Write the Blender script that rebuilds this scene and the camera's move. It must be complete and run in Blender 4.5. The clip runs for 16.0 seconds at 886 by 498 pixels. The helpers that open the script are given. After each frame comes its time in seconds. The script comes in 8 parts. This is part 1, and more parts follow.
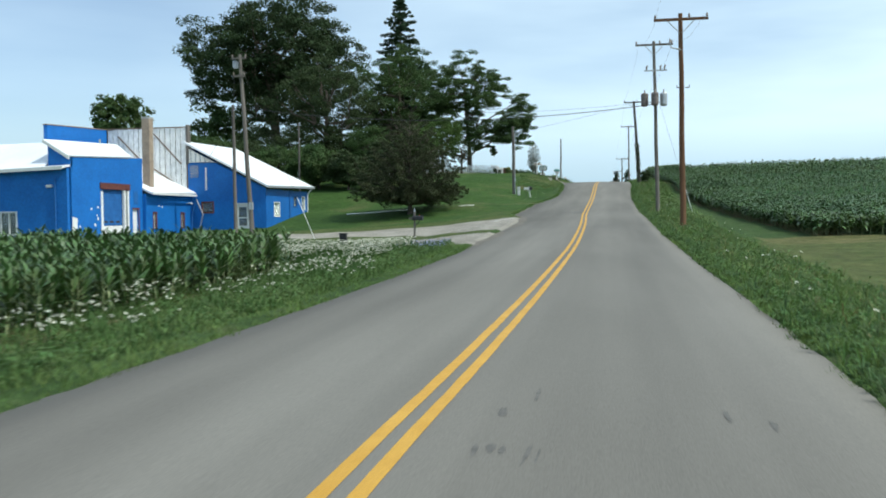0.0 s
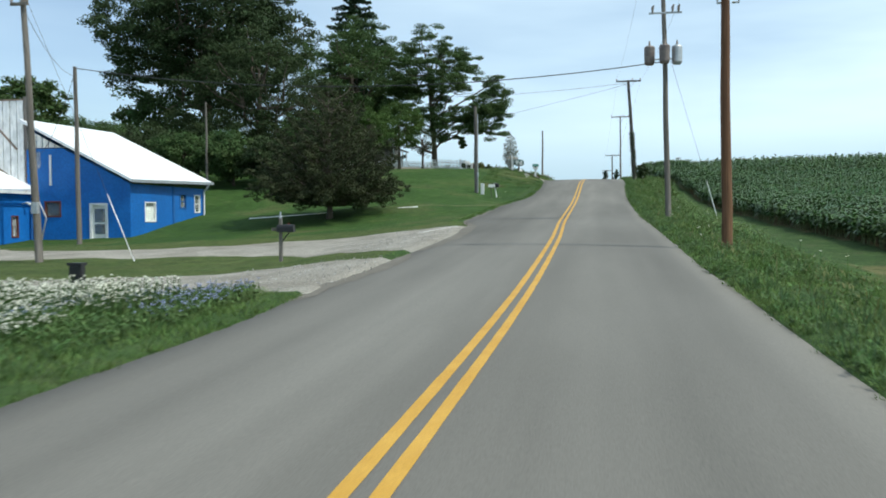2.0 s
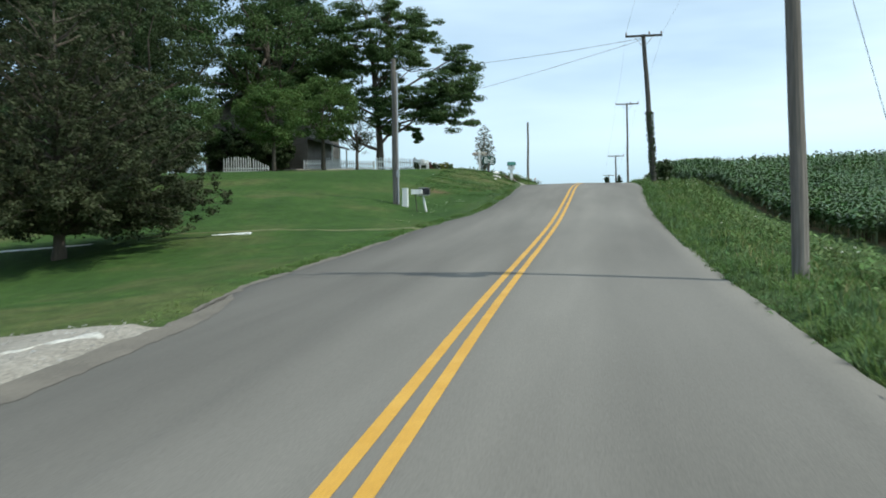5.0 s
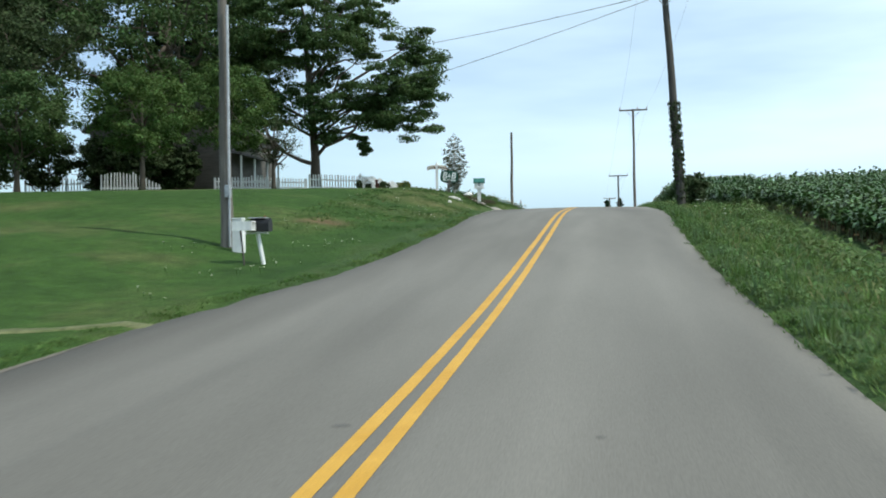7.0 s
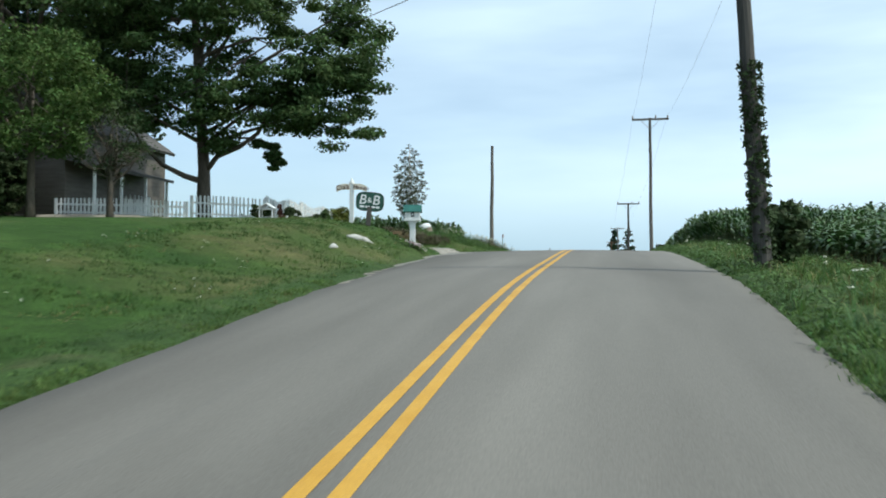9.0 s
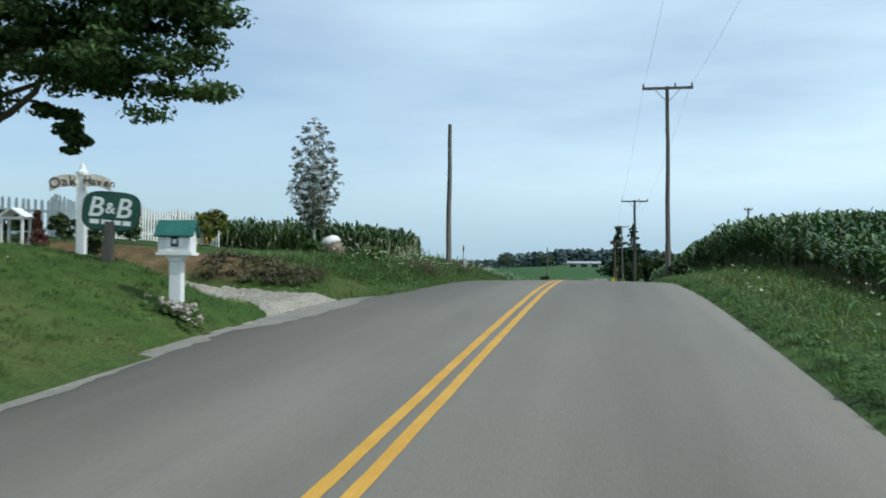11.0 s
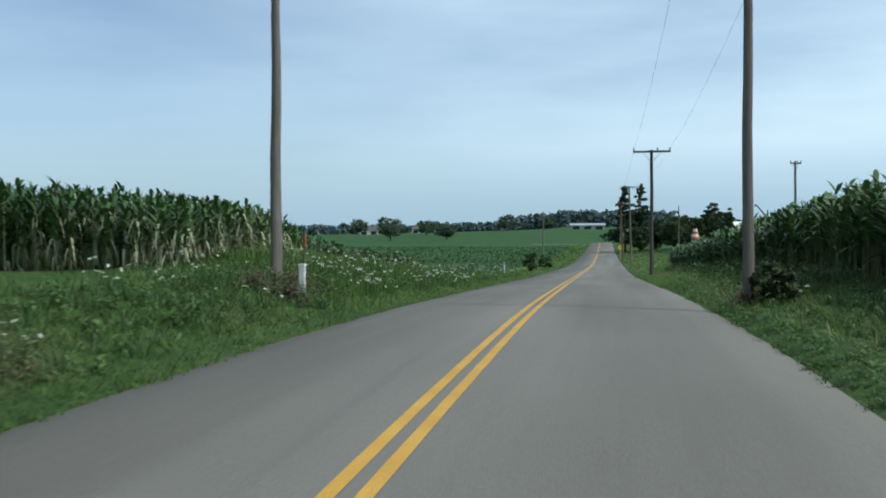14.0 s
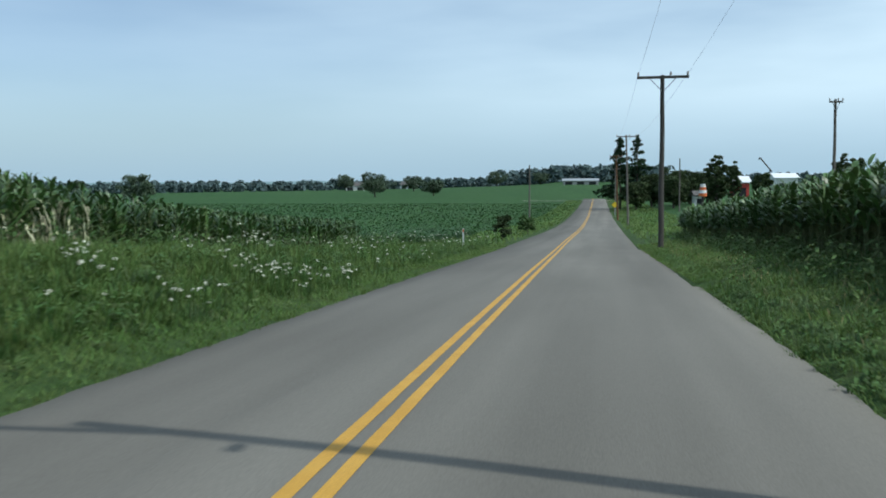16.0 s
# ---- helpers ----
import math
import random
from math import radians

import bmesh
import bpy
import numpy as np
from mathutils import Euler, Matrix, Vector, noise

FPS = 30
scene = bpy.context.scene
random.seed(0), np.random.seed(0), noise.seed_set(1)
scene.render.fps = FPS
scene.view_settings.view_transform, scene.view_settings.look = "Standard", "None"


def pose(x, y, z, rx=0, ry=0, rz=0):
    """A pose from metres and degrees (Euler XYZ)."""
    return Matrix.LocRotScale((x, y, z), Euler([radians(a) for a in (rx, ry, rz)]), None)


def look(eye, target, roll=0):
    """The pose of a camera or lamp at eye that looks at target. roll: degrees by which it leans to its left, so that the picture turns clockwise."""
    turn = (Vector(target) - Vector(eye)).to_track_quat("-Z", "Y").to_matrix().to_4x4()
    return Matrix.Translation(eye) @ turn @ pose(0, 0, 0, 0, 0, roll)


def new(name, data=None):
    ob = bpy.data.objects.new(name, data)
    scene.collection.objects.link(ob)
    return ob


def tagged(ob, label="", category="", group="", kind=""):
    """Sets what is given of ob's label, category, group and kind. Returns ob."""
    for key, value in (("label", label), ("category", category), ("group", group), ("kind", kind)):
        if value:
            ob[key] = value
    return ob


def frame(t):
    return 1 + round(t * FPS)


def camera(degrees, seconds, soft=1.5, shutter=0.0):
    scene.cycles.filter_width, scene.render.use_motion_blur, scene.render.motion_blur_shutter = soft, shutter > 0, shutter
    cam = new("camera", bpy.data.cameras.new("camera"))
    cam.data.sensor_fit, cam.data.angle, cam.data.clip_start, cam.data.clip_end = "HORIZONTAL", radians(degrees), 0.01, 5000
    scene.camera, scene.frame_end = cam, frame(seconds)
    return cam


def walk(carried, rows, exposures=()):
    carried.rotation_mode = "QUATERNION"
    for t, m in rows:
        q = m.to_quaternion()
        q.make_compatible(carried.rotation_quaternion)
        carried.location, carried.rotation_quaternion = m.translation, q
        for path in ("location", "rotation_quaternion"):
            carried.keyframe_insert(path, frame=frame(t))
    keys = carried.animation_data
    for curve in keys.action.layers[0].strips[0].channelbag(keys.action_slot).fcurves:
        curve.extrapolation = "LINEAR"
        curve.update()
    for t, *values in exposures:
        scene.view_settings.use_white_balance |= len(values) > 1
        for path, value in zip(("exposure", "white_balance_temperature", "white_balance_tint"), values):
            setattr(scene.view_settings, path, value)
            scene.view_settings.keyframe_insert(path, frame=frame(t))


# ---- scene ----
cam = camera(53.7, 16.0, soft=1.8, shutter=0.25)
# seconds, eye, target, roll
PATH = [
    (0, (-0.021, 0.047, 1.68), (-0.396, 2.01, 1.611), -0.53),
    (0.5, (-0.037, 4.537, 1.764), (-0.404, 6.502, 1.695), -0.44),
    (1, (-0.04, 8.974, 1.86), (-0.412, 10.938, 1.795), -0.44),
    (1.5, (-0.056, 13.342, 1.894), (-0.412, 15.309, 1.82), -0.07),
    (2, (-0.05, 17.636, 1.97), (-0.4, 19.604, 1.903), -0.39),
    (2.5, (-0.007, 22.026, 2.084), (-0.357, 23.995, 2.029), -0.35),
    (3, (0.0, 26.356, 2.193), (-0.346, 28.325, 2.14), -0.26),
    (3.5, (-0.006, 30.671, 2.295), (-0.353, 32.64, 2.238), -0.12),
    (6, (-0.157, 51.388, 3.259), (-0.51, 53.357, 3.23), -1.21),
    (6.5, (-0.135, 55.82, 3.461), (-0.486, 57.789, 3.448), -1.29),
    (7, (-0.144, 60.206, 3.696), (-0.496, 62.175, 3.701), -0.72),
    (7.5, (-0.123, 64.463, 3.968), (-0.471, 66.432, 3.988), -0.39),
    (8, (-0.126, 68.749, 4.261), (-0.483, 70.716, 4.301), -0.26),
    (10.5, (0.149, 89.059, 6.436), (-0.222, 91.023, 6.504), 0.48),
    (11, (0.153, 92.749, 6.725), (-0.222, 94.713, 6.771), 0.42),
    (11.5, (0.149, 96.37, 6.982), (-0.227, 98.334, 7.002), 0.57),
    (12, (0.125, 100.004, 7.181), (-0.258, 101.967, 7.19), 0.19),
    (12.5, (0.105, 103.725, 7.396), (-0.281, 105.688, 7.402), 0.43),
    (13, (0.059, 107.413, 7.563), (-0.327, 109.376, 7.556), 0.49),
    (13.5, (0.035, 111.18, 7.747), (-0.35, 113.142, 7.733), 0.21),
    (14, (-0.004, 114.918, 7.876), (-0.389, 116.881, 7.835), -0.21),
    (14.5, (-0.052, 118.671, 7.947), (-0.432, 120.633, 7.877), -0.19),
    (15, (-0.089, 122.409, 7.986), (-0.463, 124.372, 7.891), 0.02),
    (15.5, (-0.114, 126.106, 7.961), (-0.485, 128.067, 7.832), -0.41),
    (16, (-0.129, 129.864, 7.892), (-0.499, 131.825, 7.75), -0.31),
]
walk(cam, [(t, look(eye, target, roll)) for t, eye, target, roll in PATH],
     [(0.0, -0.02, 6300, 6), (3.5, 0.0, 6350, 6), (7.5, 0.08, 6350, 6), (10.5, -0.17, 6200, 6), (11.5, -0.27, 6150, 6), (12.5, -0.32, 6100, 6), (16.0, -0.32, 6100, 6)])

# ---- world and sun ----
SUN_EL, SUN_DIR = radians(53), Vector((0.98, -0.19, 0)).normalized()
world = bpy.data.worlds.new("world")
scene.world = world
world.use_nodes = True
wn, wl = world.node_tree.nodes, world.node_tree.links
wn.clear()
w_out, w_bg, w_sky = wn.new("ShaderNodeOutputWorld"), wn.new("ShaderNodeBackground"), wn.new("ShaderNodeTexSky")
w_sky.sky_type, w_sky.sun_disc = "NISHITA", False
w_sky.sun_elevation, w_sky.sun_rotation = SUN_EL, math.atan2(SUN_DIR.x, SUN_DIR.y)
w_sky.air_density, w_sky.dust_density, w_sky.ozone_density = 1.0, 0.6, 2.5
w_bg.inputs["Strength"].default_value = 0.14
# thin streaky high cloud over the blue
w_tc, w_map, w_noise = wn.new("ShaderNodeTexCoord"), wn.new("ShaderNodeMapping"), wn.new("ShaderNodeTexNoise")
w_map.inputs["Scale"].default_value = (1.0, 1.0, 5.0)
w_map.inputs["Rotation"].default_value = (radians(7), radians(-5), 0)
w_noise.inputs["Scale"].default_value, w_noise.inputs["Detail"].default_value, w_noise.inputs["Roughness"].default_value = 1.4, 5, 0.5
w_ramp, w_mix = wn.new("ShaderNodeValToRGB"), wn.new("ShaderNodeMixRGB")
w_ramp.color_ramp.elements[0].position, w_ramp.color_ramp.elements[0].color = 0.33, (0.20, 0.20, 0.20, 1)
w_ramp.color_ramp.elements[1].position, w_ramp.color_ramp.elements[1].color = 0.68, (0.85, 0.85, 0.85, 1)
w_mix.inputs[2].default_value = (7.0, 8.5, 9.4, 1)
wl.new(w_tc.outputs["Generated"], w_map.inputs["Vector"])
wl.new(w_map.outputs[0], w_noise.inputs["Vector"])
wl.new(w_noise.outputs["Fac"], w_ramp.inputs[0])
w_side, w_gain, w_cut = wn.new("ShaderNodeSeparateXYZ"), wn.new("ShaderNodeMapRange"), wn.new("ShaderNodeMath")
w_gain.inputs["From Min"].default_value, w_gain.inputs["From Max"].default_value = -0.5, 0.6
w_gain.inputs["To Min"].default_value, w_gain.inputs["To Max"].default_value = 0.45, 1.6
w_cut.operation, w_cut.use_clamp = "MULTIPLY", True
wl.new(w_tc.outputs["Generated"], w_side.inputs[0])
wl.new(w_side.outputs[0], w_gain.inputs["Value"])
wl.new(w_ramp.outputs[0], w_cut.inputs[0])
wl.new(w_gain.outputs[0], w_cut.inputs[1])
wl.new(w_cut.outputs[0], w_mix.inputs[0])
wl.new(w_sky.outputs[0], w_mix.inputs[1])
# pale haze towards the horizon
w_sep, w_low, w_haze = wn.new("ShaderNodeSeparateXYZ"), wn.new("ShaderNodeMapRange"), wn.new("ShaderNodeMixRGB")
w_low.interpolation_type = "SMOOTHSTEP"
w_low.inputs["From Min"].default_value, w_low.inputs["From Max"].default_value = 0.0, 0.15
w_low.inputs["To Min"].default_value, w_low.inputs["To Max"].default_value = 0.92, 0.0
w_haze.inputs[2].default_value = (3.5, 4.9, 5.9, 1)
wl.new(w_tc.outputs["Generated"], w_sep.inputs[0])
wl.new(w_sep.outputs[2], w_low.inputs["Value"])
wl.new(w_low.outputs[0], w_haze.inputs[0])
wl.new(w_mix.outputs[0], w_haze.inputs[1])
wl.new(w_haze.outputs[0], w_bg.inputs["Color"])
wl.new(w_bg.outputs[0], w_out.inputs["Surface"])
sun = new("sun", bpy.data.lights.new("sun", "SUN"))
sun.data.energy, sun.data.angle, sun.data.color = 3.4, radians(0.6), (0.98, 0.955, 0.88)
sun.matrix_world = look(SUN_DIR * 60 * math.cos(SUN_EL) + Vector((0, 60, 60 * math.sin(SUN_EL))), (0, 60, 0))

# ---- materials ----


def material(name, color, color2=None, rough=0.8, metal=0.0, scale=3.0, fine=40.0, bump=0.3, spread=0.0, translucent=0.0, detail=5.0, stretch=(1, 1, 1), dark=0.75, dist=0.02, spec=0.4):
    """Two-scale procedural surface: a broad colour change, a fine grain and a fine relief."""
    m = bpy.data.materials.new(name)
    m.use_nodes = True
    n, l = m.node_tree.nodes, m.node_tree.links
    b = n["Principled BSDF"]
    b.inputs["Roughness"].default_value, b.inputs["Metallic"].default_value = rough, metal
    b.inputs["Specular IOR Level"].default_value = spec
    tc, mp = n.new("ShaderNodeTexCoord"), n.new("ShaderNodeMapping")
    mp.inputs["Scale"].default_value = stretch
    l.new(tc.outputs["Object"], mp.inputs["Vector"])
    broad, grain = n.new("ShaderNodeTexNoise"), n.new("ShaderNodeTexNoise")
    broad.inputs["Scale"].default_value, broad.inputs["Detail"].default_value = scale, detail
    grain.inputs["Scale"].default_value, grain.inputs["Detail"].default_value = fine, 4
    for t in (broad, grain):
        l.new(mp.outputs[0], t.inputs["Vector"])
    r = n.new("ShaderNodeValToRGB")
    r.color_ramp.elements[0].position, r.color_ramp.elements[1].position = 0.35, 0.68
    r.color_ramp.elements[0].color = (*color, 1)
    r.color_ramp.elements[1].color = (*(color2 or [c * 1.25 for c in color]), 1)
    l.new(broad.outputs["Fac"], r.inputs[0])
    g = n.new("ShaderNodeMapRange")
    g.inputs["From Min"].default_value, g.inputs["From Max"].default_value = 0.3, 0.7
    g.inputs["To Min"].default_value, g.inputs["To Max"].default_value = dark, 2 - dark
    l.new(grain.outputs["Fac"], g.inputs["Value"])
    mul = n.new("ShaderNodeVectorMath")
    mul.operation = "SCALE"
    l.new(r.outputs[0], mul.inputs[0])
    l.new(g.outputs[0], mul.inputs["Scale"])
    last = mul.outputs[0]
    if spread:
        geo, hsv, sp = n.new("ShaderNodeNewGeometry"), n.new("ShaderNodeHueSaturation"), n.new("ShaderNodeMapRange")
        sp.inputs["To Min"].default_value, sp.inputs["To Max"].default_value = 1 - spread, 1 + spread
        l.new(geo.outputs["Random Per Island"], sp.inputs["Value"])
        l.new(sp.outputs[0], hsv.inputs["Value"])
        hu = n.new("ShaderNodeMapRange")
        hu.inputs["To Min"].default_value, hu.inputs["To Max"].default_value = 0.475, 0.515
        l.new(geo.outputs["Random Per Island"], hu.inputs["Value"])
        l.new(hu.outputs[0], hsv.inputs["Hue"])
        l.new(last, hsv.inputs["Color"])
        last = hsv.outputs[0]
    l.new(last, b.inputs["Base Color"])
    if bump:
        bp = n.new("ShaderNodeBump")
        bp.inputs["Strength"].default_value, bp.inputs["Distance"].default_value = bump, dist
        l.new(grain.outputs["Fac"], bp.inputs["Height"])
        l.new(bp.outputs[0], b.inputs["Normal"])
    if translucent:
        tr, mx = n.new("ShaderNodeBsdfTranslucent"), n.new("ShaderNodeMixShader")
        l.new(last, tr.inputs["Color"])
        mx.inputs[0].default_value = translucent
        l.new(b.outputs[0], mx.inputs[1])
        l.new(tr.outputs[0], mx.inputs[2])
        l.new(mx.outputs[0], n["Material Output"].inputs["Surface"])
    return m


ASPHALT = material("asphalt", (0.153, 0.142, 0.122), (0.190, 0.177, 0.153), 0.9, scale=0.35, fine=70, bump=0.3, dark=0.9, stretch=(1, 0.25, 1), dist=0.008, spec=0.25)
# long streaks and faint wheel tracks in the asphalt
an, al = ASPHALT.node_tree.nodes, ASPHALT.node_tree.links
a_tc, a_map, a_noise, a_range, a_mul = an.new("ShaderNodeTexCoord"), an.new("ShaderNodeMapping"), an.new("ShaderNodeTexNoise"), an.new("ShaderNodeMapRange"), an.new("ShaderNodeVectorMath")
a_map.inputs["Scale"].default_value = (0.9, 0.012, 1)
a_noise.inputs["Scale"].default_value, a_noise.inputs["Detail"].default_value = 1.0, 5
a_range.inputs["From Min"].default_value, a_range.inputs["From Max"].default_value = 0.3, 0.7
a_range.inputs["To Min"].default_value, a_range.inputs["To Max"].default_value = 0.86, 1.14
a_mul.operation = "SCALE"
al.new(a_tc.outputs["Object"], a_map.inputs["Vector"])
al.new(a_map.outputs[0], a_noise.inputs["Vector"])
al.new(a_noise.outputs["Fac"], a_range.inputs["Value"])
a_base = an["Principled BSDF"].inputs["Base Color"]
al.new(a_base.links[0].from_socket, a_mul.inputs[0])
al.new(a_range.outputs[0], a_mul.inputs["Scale"])
# lens darkening painted into the west side, and oil-darkened wheel paths, by the distance across the road
a_sep, a_wob, a_acr, a_lane, a_mul2 = an.new("ShaderNodeSeparateXYZ"), an.new("ShaderNodeMath"), an.new("ShaderNodeMapRange"), an.new("ShaderNodeValToRGB"), an.new("ShaderNodeVectorMath")
a_wob.operation = "MULTIPLY_ADD"
a_wob.inputs[1].default_value = 0.8
a_acr.inputs["From Min"].default_value, a_acr.inputs["From Max"].default_value = -5.6, 3.2
ramp = a_lane.color_ramp
while len(ramp.elements) < 9:
    ramp.elements.new(0.5)
for e, (x, v) in zip(ramp.elements, [(-5.2, 0.66), (-4.3, 0.74), (-3.5, 0.86), (-2.5, 0.97), (-1.4, 1.02), (0.0, 1.04), (0.9, 0.95), (1.5, 0.94), (2.3, 1.02)]):
    e.position, e.color = (x + 5.6) / 8.8, (v / 1.1, v / 1.1, v / 1.1, 1)
a_mul2.operation = "MULTIPLY"
a_scale = an.new("ShaderNodeVectorMath")
a_scale.operation = "SCALE"
a_scale.inputs["Scale"].default_value = 1.1
al.new(a_tc.outputs["Object"], a_sep.inputs[0])
al.new(a_noise.outputs["Fac"], a_wob.inputs[0])
al.new(a_sep.outputs[0], a_wob.inputs[2])
al.new(a_wob.outputs[0], a_acr.inputs["Value"])
al.new(a_acr.outputs[0], a_lane.inputs[0])
al.new(a_mul.outputs[0], a_mul2.inputs[0])
al.new(a_lane.outputs[0], a_mul2.inputs[1])
al.new(a_mul2.outputs[0], a_scale.inputs[0])
al.new(a_scale.outputs[0], a_base)
YELLOW = material("yellow_paint", (0.50, 0.265, 0.032), (0.57, 0.32, 0.05), 0.7, scale=2.0, fine=60, bump=0.3, dark=0.86, dist=0.004)
TRACK_EARTH = material("worn_grass_earth", (0.075, 0.095, 0.032), (0.15, 0.15, 0.07), 0.95, scale=2.5, fine=24, bump=0.7, dark=0.6, dist=0.02)
GRAVEL = material("gravel", (0.222, 0.198, 0.160), (0.33, 0.302, 0.255), 0.95, scale=0.7, fine=24, bump=0.9, dark=0.6, dist=0.03)
PALE_STONE = material("pale_gravel", (0.42, 0.40, 0.35), (0.56, 0.54, 0.49), 0.95, scale=2.2, fine=24, bump=0.9, dark=0.6, dist=0.03)
STONE = material("stone", (0.34, 0.33, 0.30), (0.55, 0.53, 0.49), 0.9, scale=3, fine=30, spread=0.25)
GRASS = material("grass_blade", (0.095, 0.168, 0.042), (0.158, 0.230, 0.070), 0.8, spec=0.2, scale=0.25, fine=6, bump=0, spread=0.30, translucent=0.3, dark=0.85)
GRASS_DRY = material("dry_grass", (0.16, 0.17, 0.06), (0.26, 0.23, 0.10), 0.8, scale=0.4, fine=6, bump=0, spread=0.3, translucent=0.25)
WEED = material("weed_leaf", (0.065, 0.13, 0.036), (0.105, 0.17, 0.055), 0.75, spec=0.2, scale=0.4, fine=8, bump=0, spread=0.35, translucent=0.3)
CORN = material("corn_leaf", (0.044, 0.098, 0.026), (0.096, 0.165, 0.048), 0.42, spec=0.45, scale=0.3, fine=10, bump=0, spread=0.30, translucent=0.08, dark=0.85)
# the pale tone also stands in for highlights on the leaves
CORN_DRY_GLINT = material("dry_glint_corn_leaf", (0.34, 0.36, 0.21), (0.52, 0.50, 0.34), 0.8, spec=0.2, scale=0.8, fine=12, bump=0, spread=0.4, translucent=0.2)
CORN_STALK = material("corn_stalk", (0.16, 0.21, 0.09), (0.26, 0.28, 0.14), 0.7, scale=2, fine=20, bump=0)
SOY = material("soy_leaf", (0.030, 0.085, 0.024), (0.05, 0.115, 0.03), 0.6, scale=0.2, fine=8, bump=0, spread=0.25, translucent=0.25)
LEAF = material("tree_leaf", (0.052, 0.096, 0.032), (0.088, 0.138, 0.045), 0.7, spec=0.15, scale=0.3, fine=6, bump=0, spread=0.35, translucent=0.22)
LEAF_DARK = material("dark_leaf", (0.040, 0.062, 0.026), (0.064, 0.090, 0.036), 0.7, spec=0.12, scale=0.5, fine=6, bump=0, spread=0.35, translucent=0.15)
LEAF_LIGHT = material("light_leaf", (0.058, 0.108, 0.028), (0.094, 0.150, 0.040), 0.7, spec=0.15, scale=0.5, fine=6, bump=0, spread=0.3, translucent=0.25)
LEAF_MAPLE = material("maple_leaf", (0.040, 0.050, 0.024), (0.066, 0.078, 0.036), 0.7, spec=0.12, scale=0.5, fine=6, bump=0, spread=0.4, translucent=0.15)
LEAF_YELLOW = material("yellow_leaf", (0.10, 0.14, 0.03), (0.20, 0.20, 0.05), 0.7, spec=0.15, scale=3, fine=12, bump=0, spread=0.4, translucent=0.25)
LEAF_OAK = material("oak_leaf", (0.034, 0.056, 0.024), (0.054, 0.082, 0.034), 0.7, spec=0.12, scale=0.2, fine=5, bump=0, spread=0.35, translucent=0.18)
LEAF_BIRCH = material("birch_leaf", (0.07, 0.085, 0.045), (0.12, 0.13, 0.075), 0.6, scale=1, fine=9, bump=0, spread=0.4, translucent=0.2)
NEEDLE = material("needles", (0.022, 0.046, 0.022), (0.038, 0.068, 0.030), 0.7, spec=0.15, scale=0.5, fine=8, bump=0, spread=0.3, translucent=0.1)
# leaves of the farthest woods, with distance haze mixed into the base colour
FAR_HAZE = material("far_hazed_leaf", (0.085, 0.125, 0.125), (0.11, 0.155, 0.15), 0.8, spec=0.1, scale=0.05, fine=2, bump=0, spread=0.3)
FAR_LEAF = material("far_leaf", (0.050, 0.085, 0.045), (0.075, 0.11, 0.06), 0.7, scale=0.05, fine=2, bump=0, spread=0.3)
BARK = material("bark", (0.075, 0.06, 0.045), (0.13, 0.105, 0.08), 0.9, scale=2, fine=18, bump=0.8, stretch=(1, 1, 0.25))
BIRCH_BARK = material("birch_bark", (0.55, 0.52, 0.47), (0.72, 0.70, 0.66), 0.8, scale=4, fine=15, bump=0.4, dark=0.55, stretch=(1, 1, 3))
POLE_BROWN = material("pole_wood_brown", (0.112, 0.052, 0.026), (0.180, 0.092, 0.046), 0.85, scale=1.5, fine=14, bump=0.5, stretch=(2, 2, 0.12))
POLE_GREY = material("pole_wood_grey", (0.12, 0.105, 0.09), (0.21, 0.185, 0.16), 0.9, scale=1.5, fine=14, bump=0.5, stretch=(2, 2, 0.12))
POLE_DARK = material("pole_wood_dark", (0.055, 0.05, 0.043), (0.10, 0.09, 0.078), 0.9, scale=1.5, fine=14, bump=0.5, stretch=(2, 2, 0.12))
CERAMIC = material("insulator_glaze", (0.25, 0.2, 0.17), None, 0.3, scale=4, bump=0)
STEEL = material("galvanised_steel", (0.42, 0.43, 0.44), (0.52, 0.53, 0.54), 0.5, 0.7, scale=5, fine=30, bump=0.1)
STEEL_DARK = material("weathered_tank_steel", (0.16, 0.13, 0.12), (0.24, 0.2, 0.18), 0.6, 0.3, scale=4, fine=20, bump=0.1)
WIRE = material("cable", (0.03, 0.03, 0.032), (0.05, 0.05, 0.05), 0.6, scale=2, bump=0)
BLUE = material("blue_paint", (0.006, 0.125, 0.43), (0.010, 0.155, 0.50), 0.6, scale=0.7, fine=9, bump=0.25, dark=0.86)
BLUE_OLD = material("worn_blue_paint", (0.012, 0.10, 0.31), (0.02, 0.13, 0.38), 0.75, scale=2.5, fine=14, bump=0.3, dark=0.75)
WHITE = material("white_paint", (0.70, 0.70, 0.68), (0.80, 0.80, 0.78), 0.6, scale=1.5, fine=20, bump=0.1, dark=0.92)
ROOF_WHITE = material("white_roof_coating", (0.74, 0.75, 0.76), (0.84, 0.85, 0.86), 0.6, scale=0.4, fine=12, bump=0.15, dark=0.94)
PANEL_WHITE = material("peeling_white_sheet", (0.72, 0.71, 0.67), (0.88, 0.87, 0.85), 0.7, scale=0.9, fine=6, bump=0.3, dark=0.78, stretch=(1, 1, 0.35), spread=0.06)
RUST = material("rusty_seam", (0.17, 0.12, 0.09), (0.28, 0.20, 0.14), 0.85, scale=3, fine=20)
BRICK = material("chimney_block", (0.30, 0.23, 0.17), (0.40, 0.31, 0.23), 0.9, scale=2, fine=18, bump=0.6, dark=0.7)
RED_TRIM = material("red_brown_trim", (0.10, 0.030, 0.024), (0.15, 0.048, 0.034), 0.7, scale=3, fine=20)
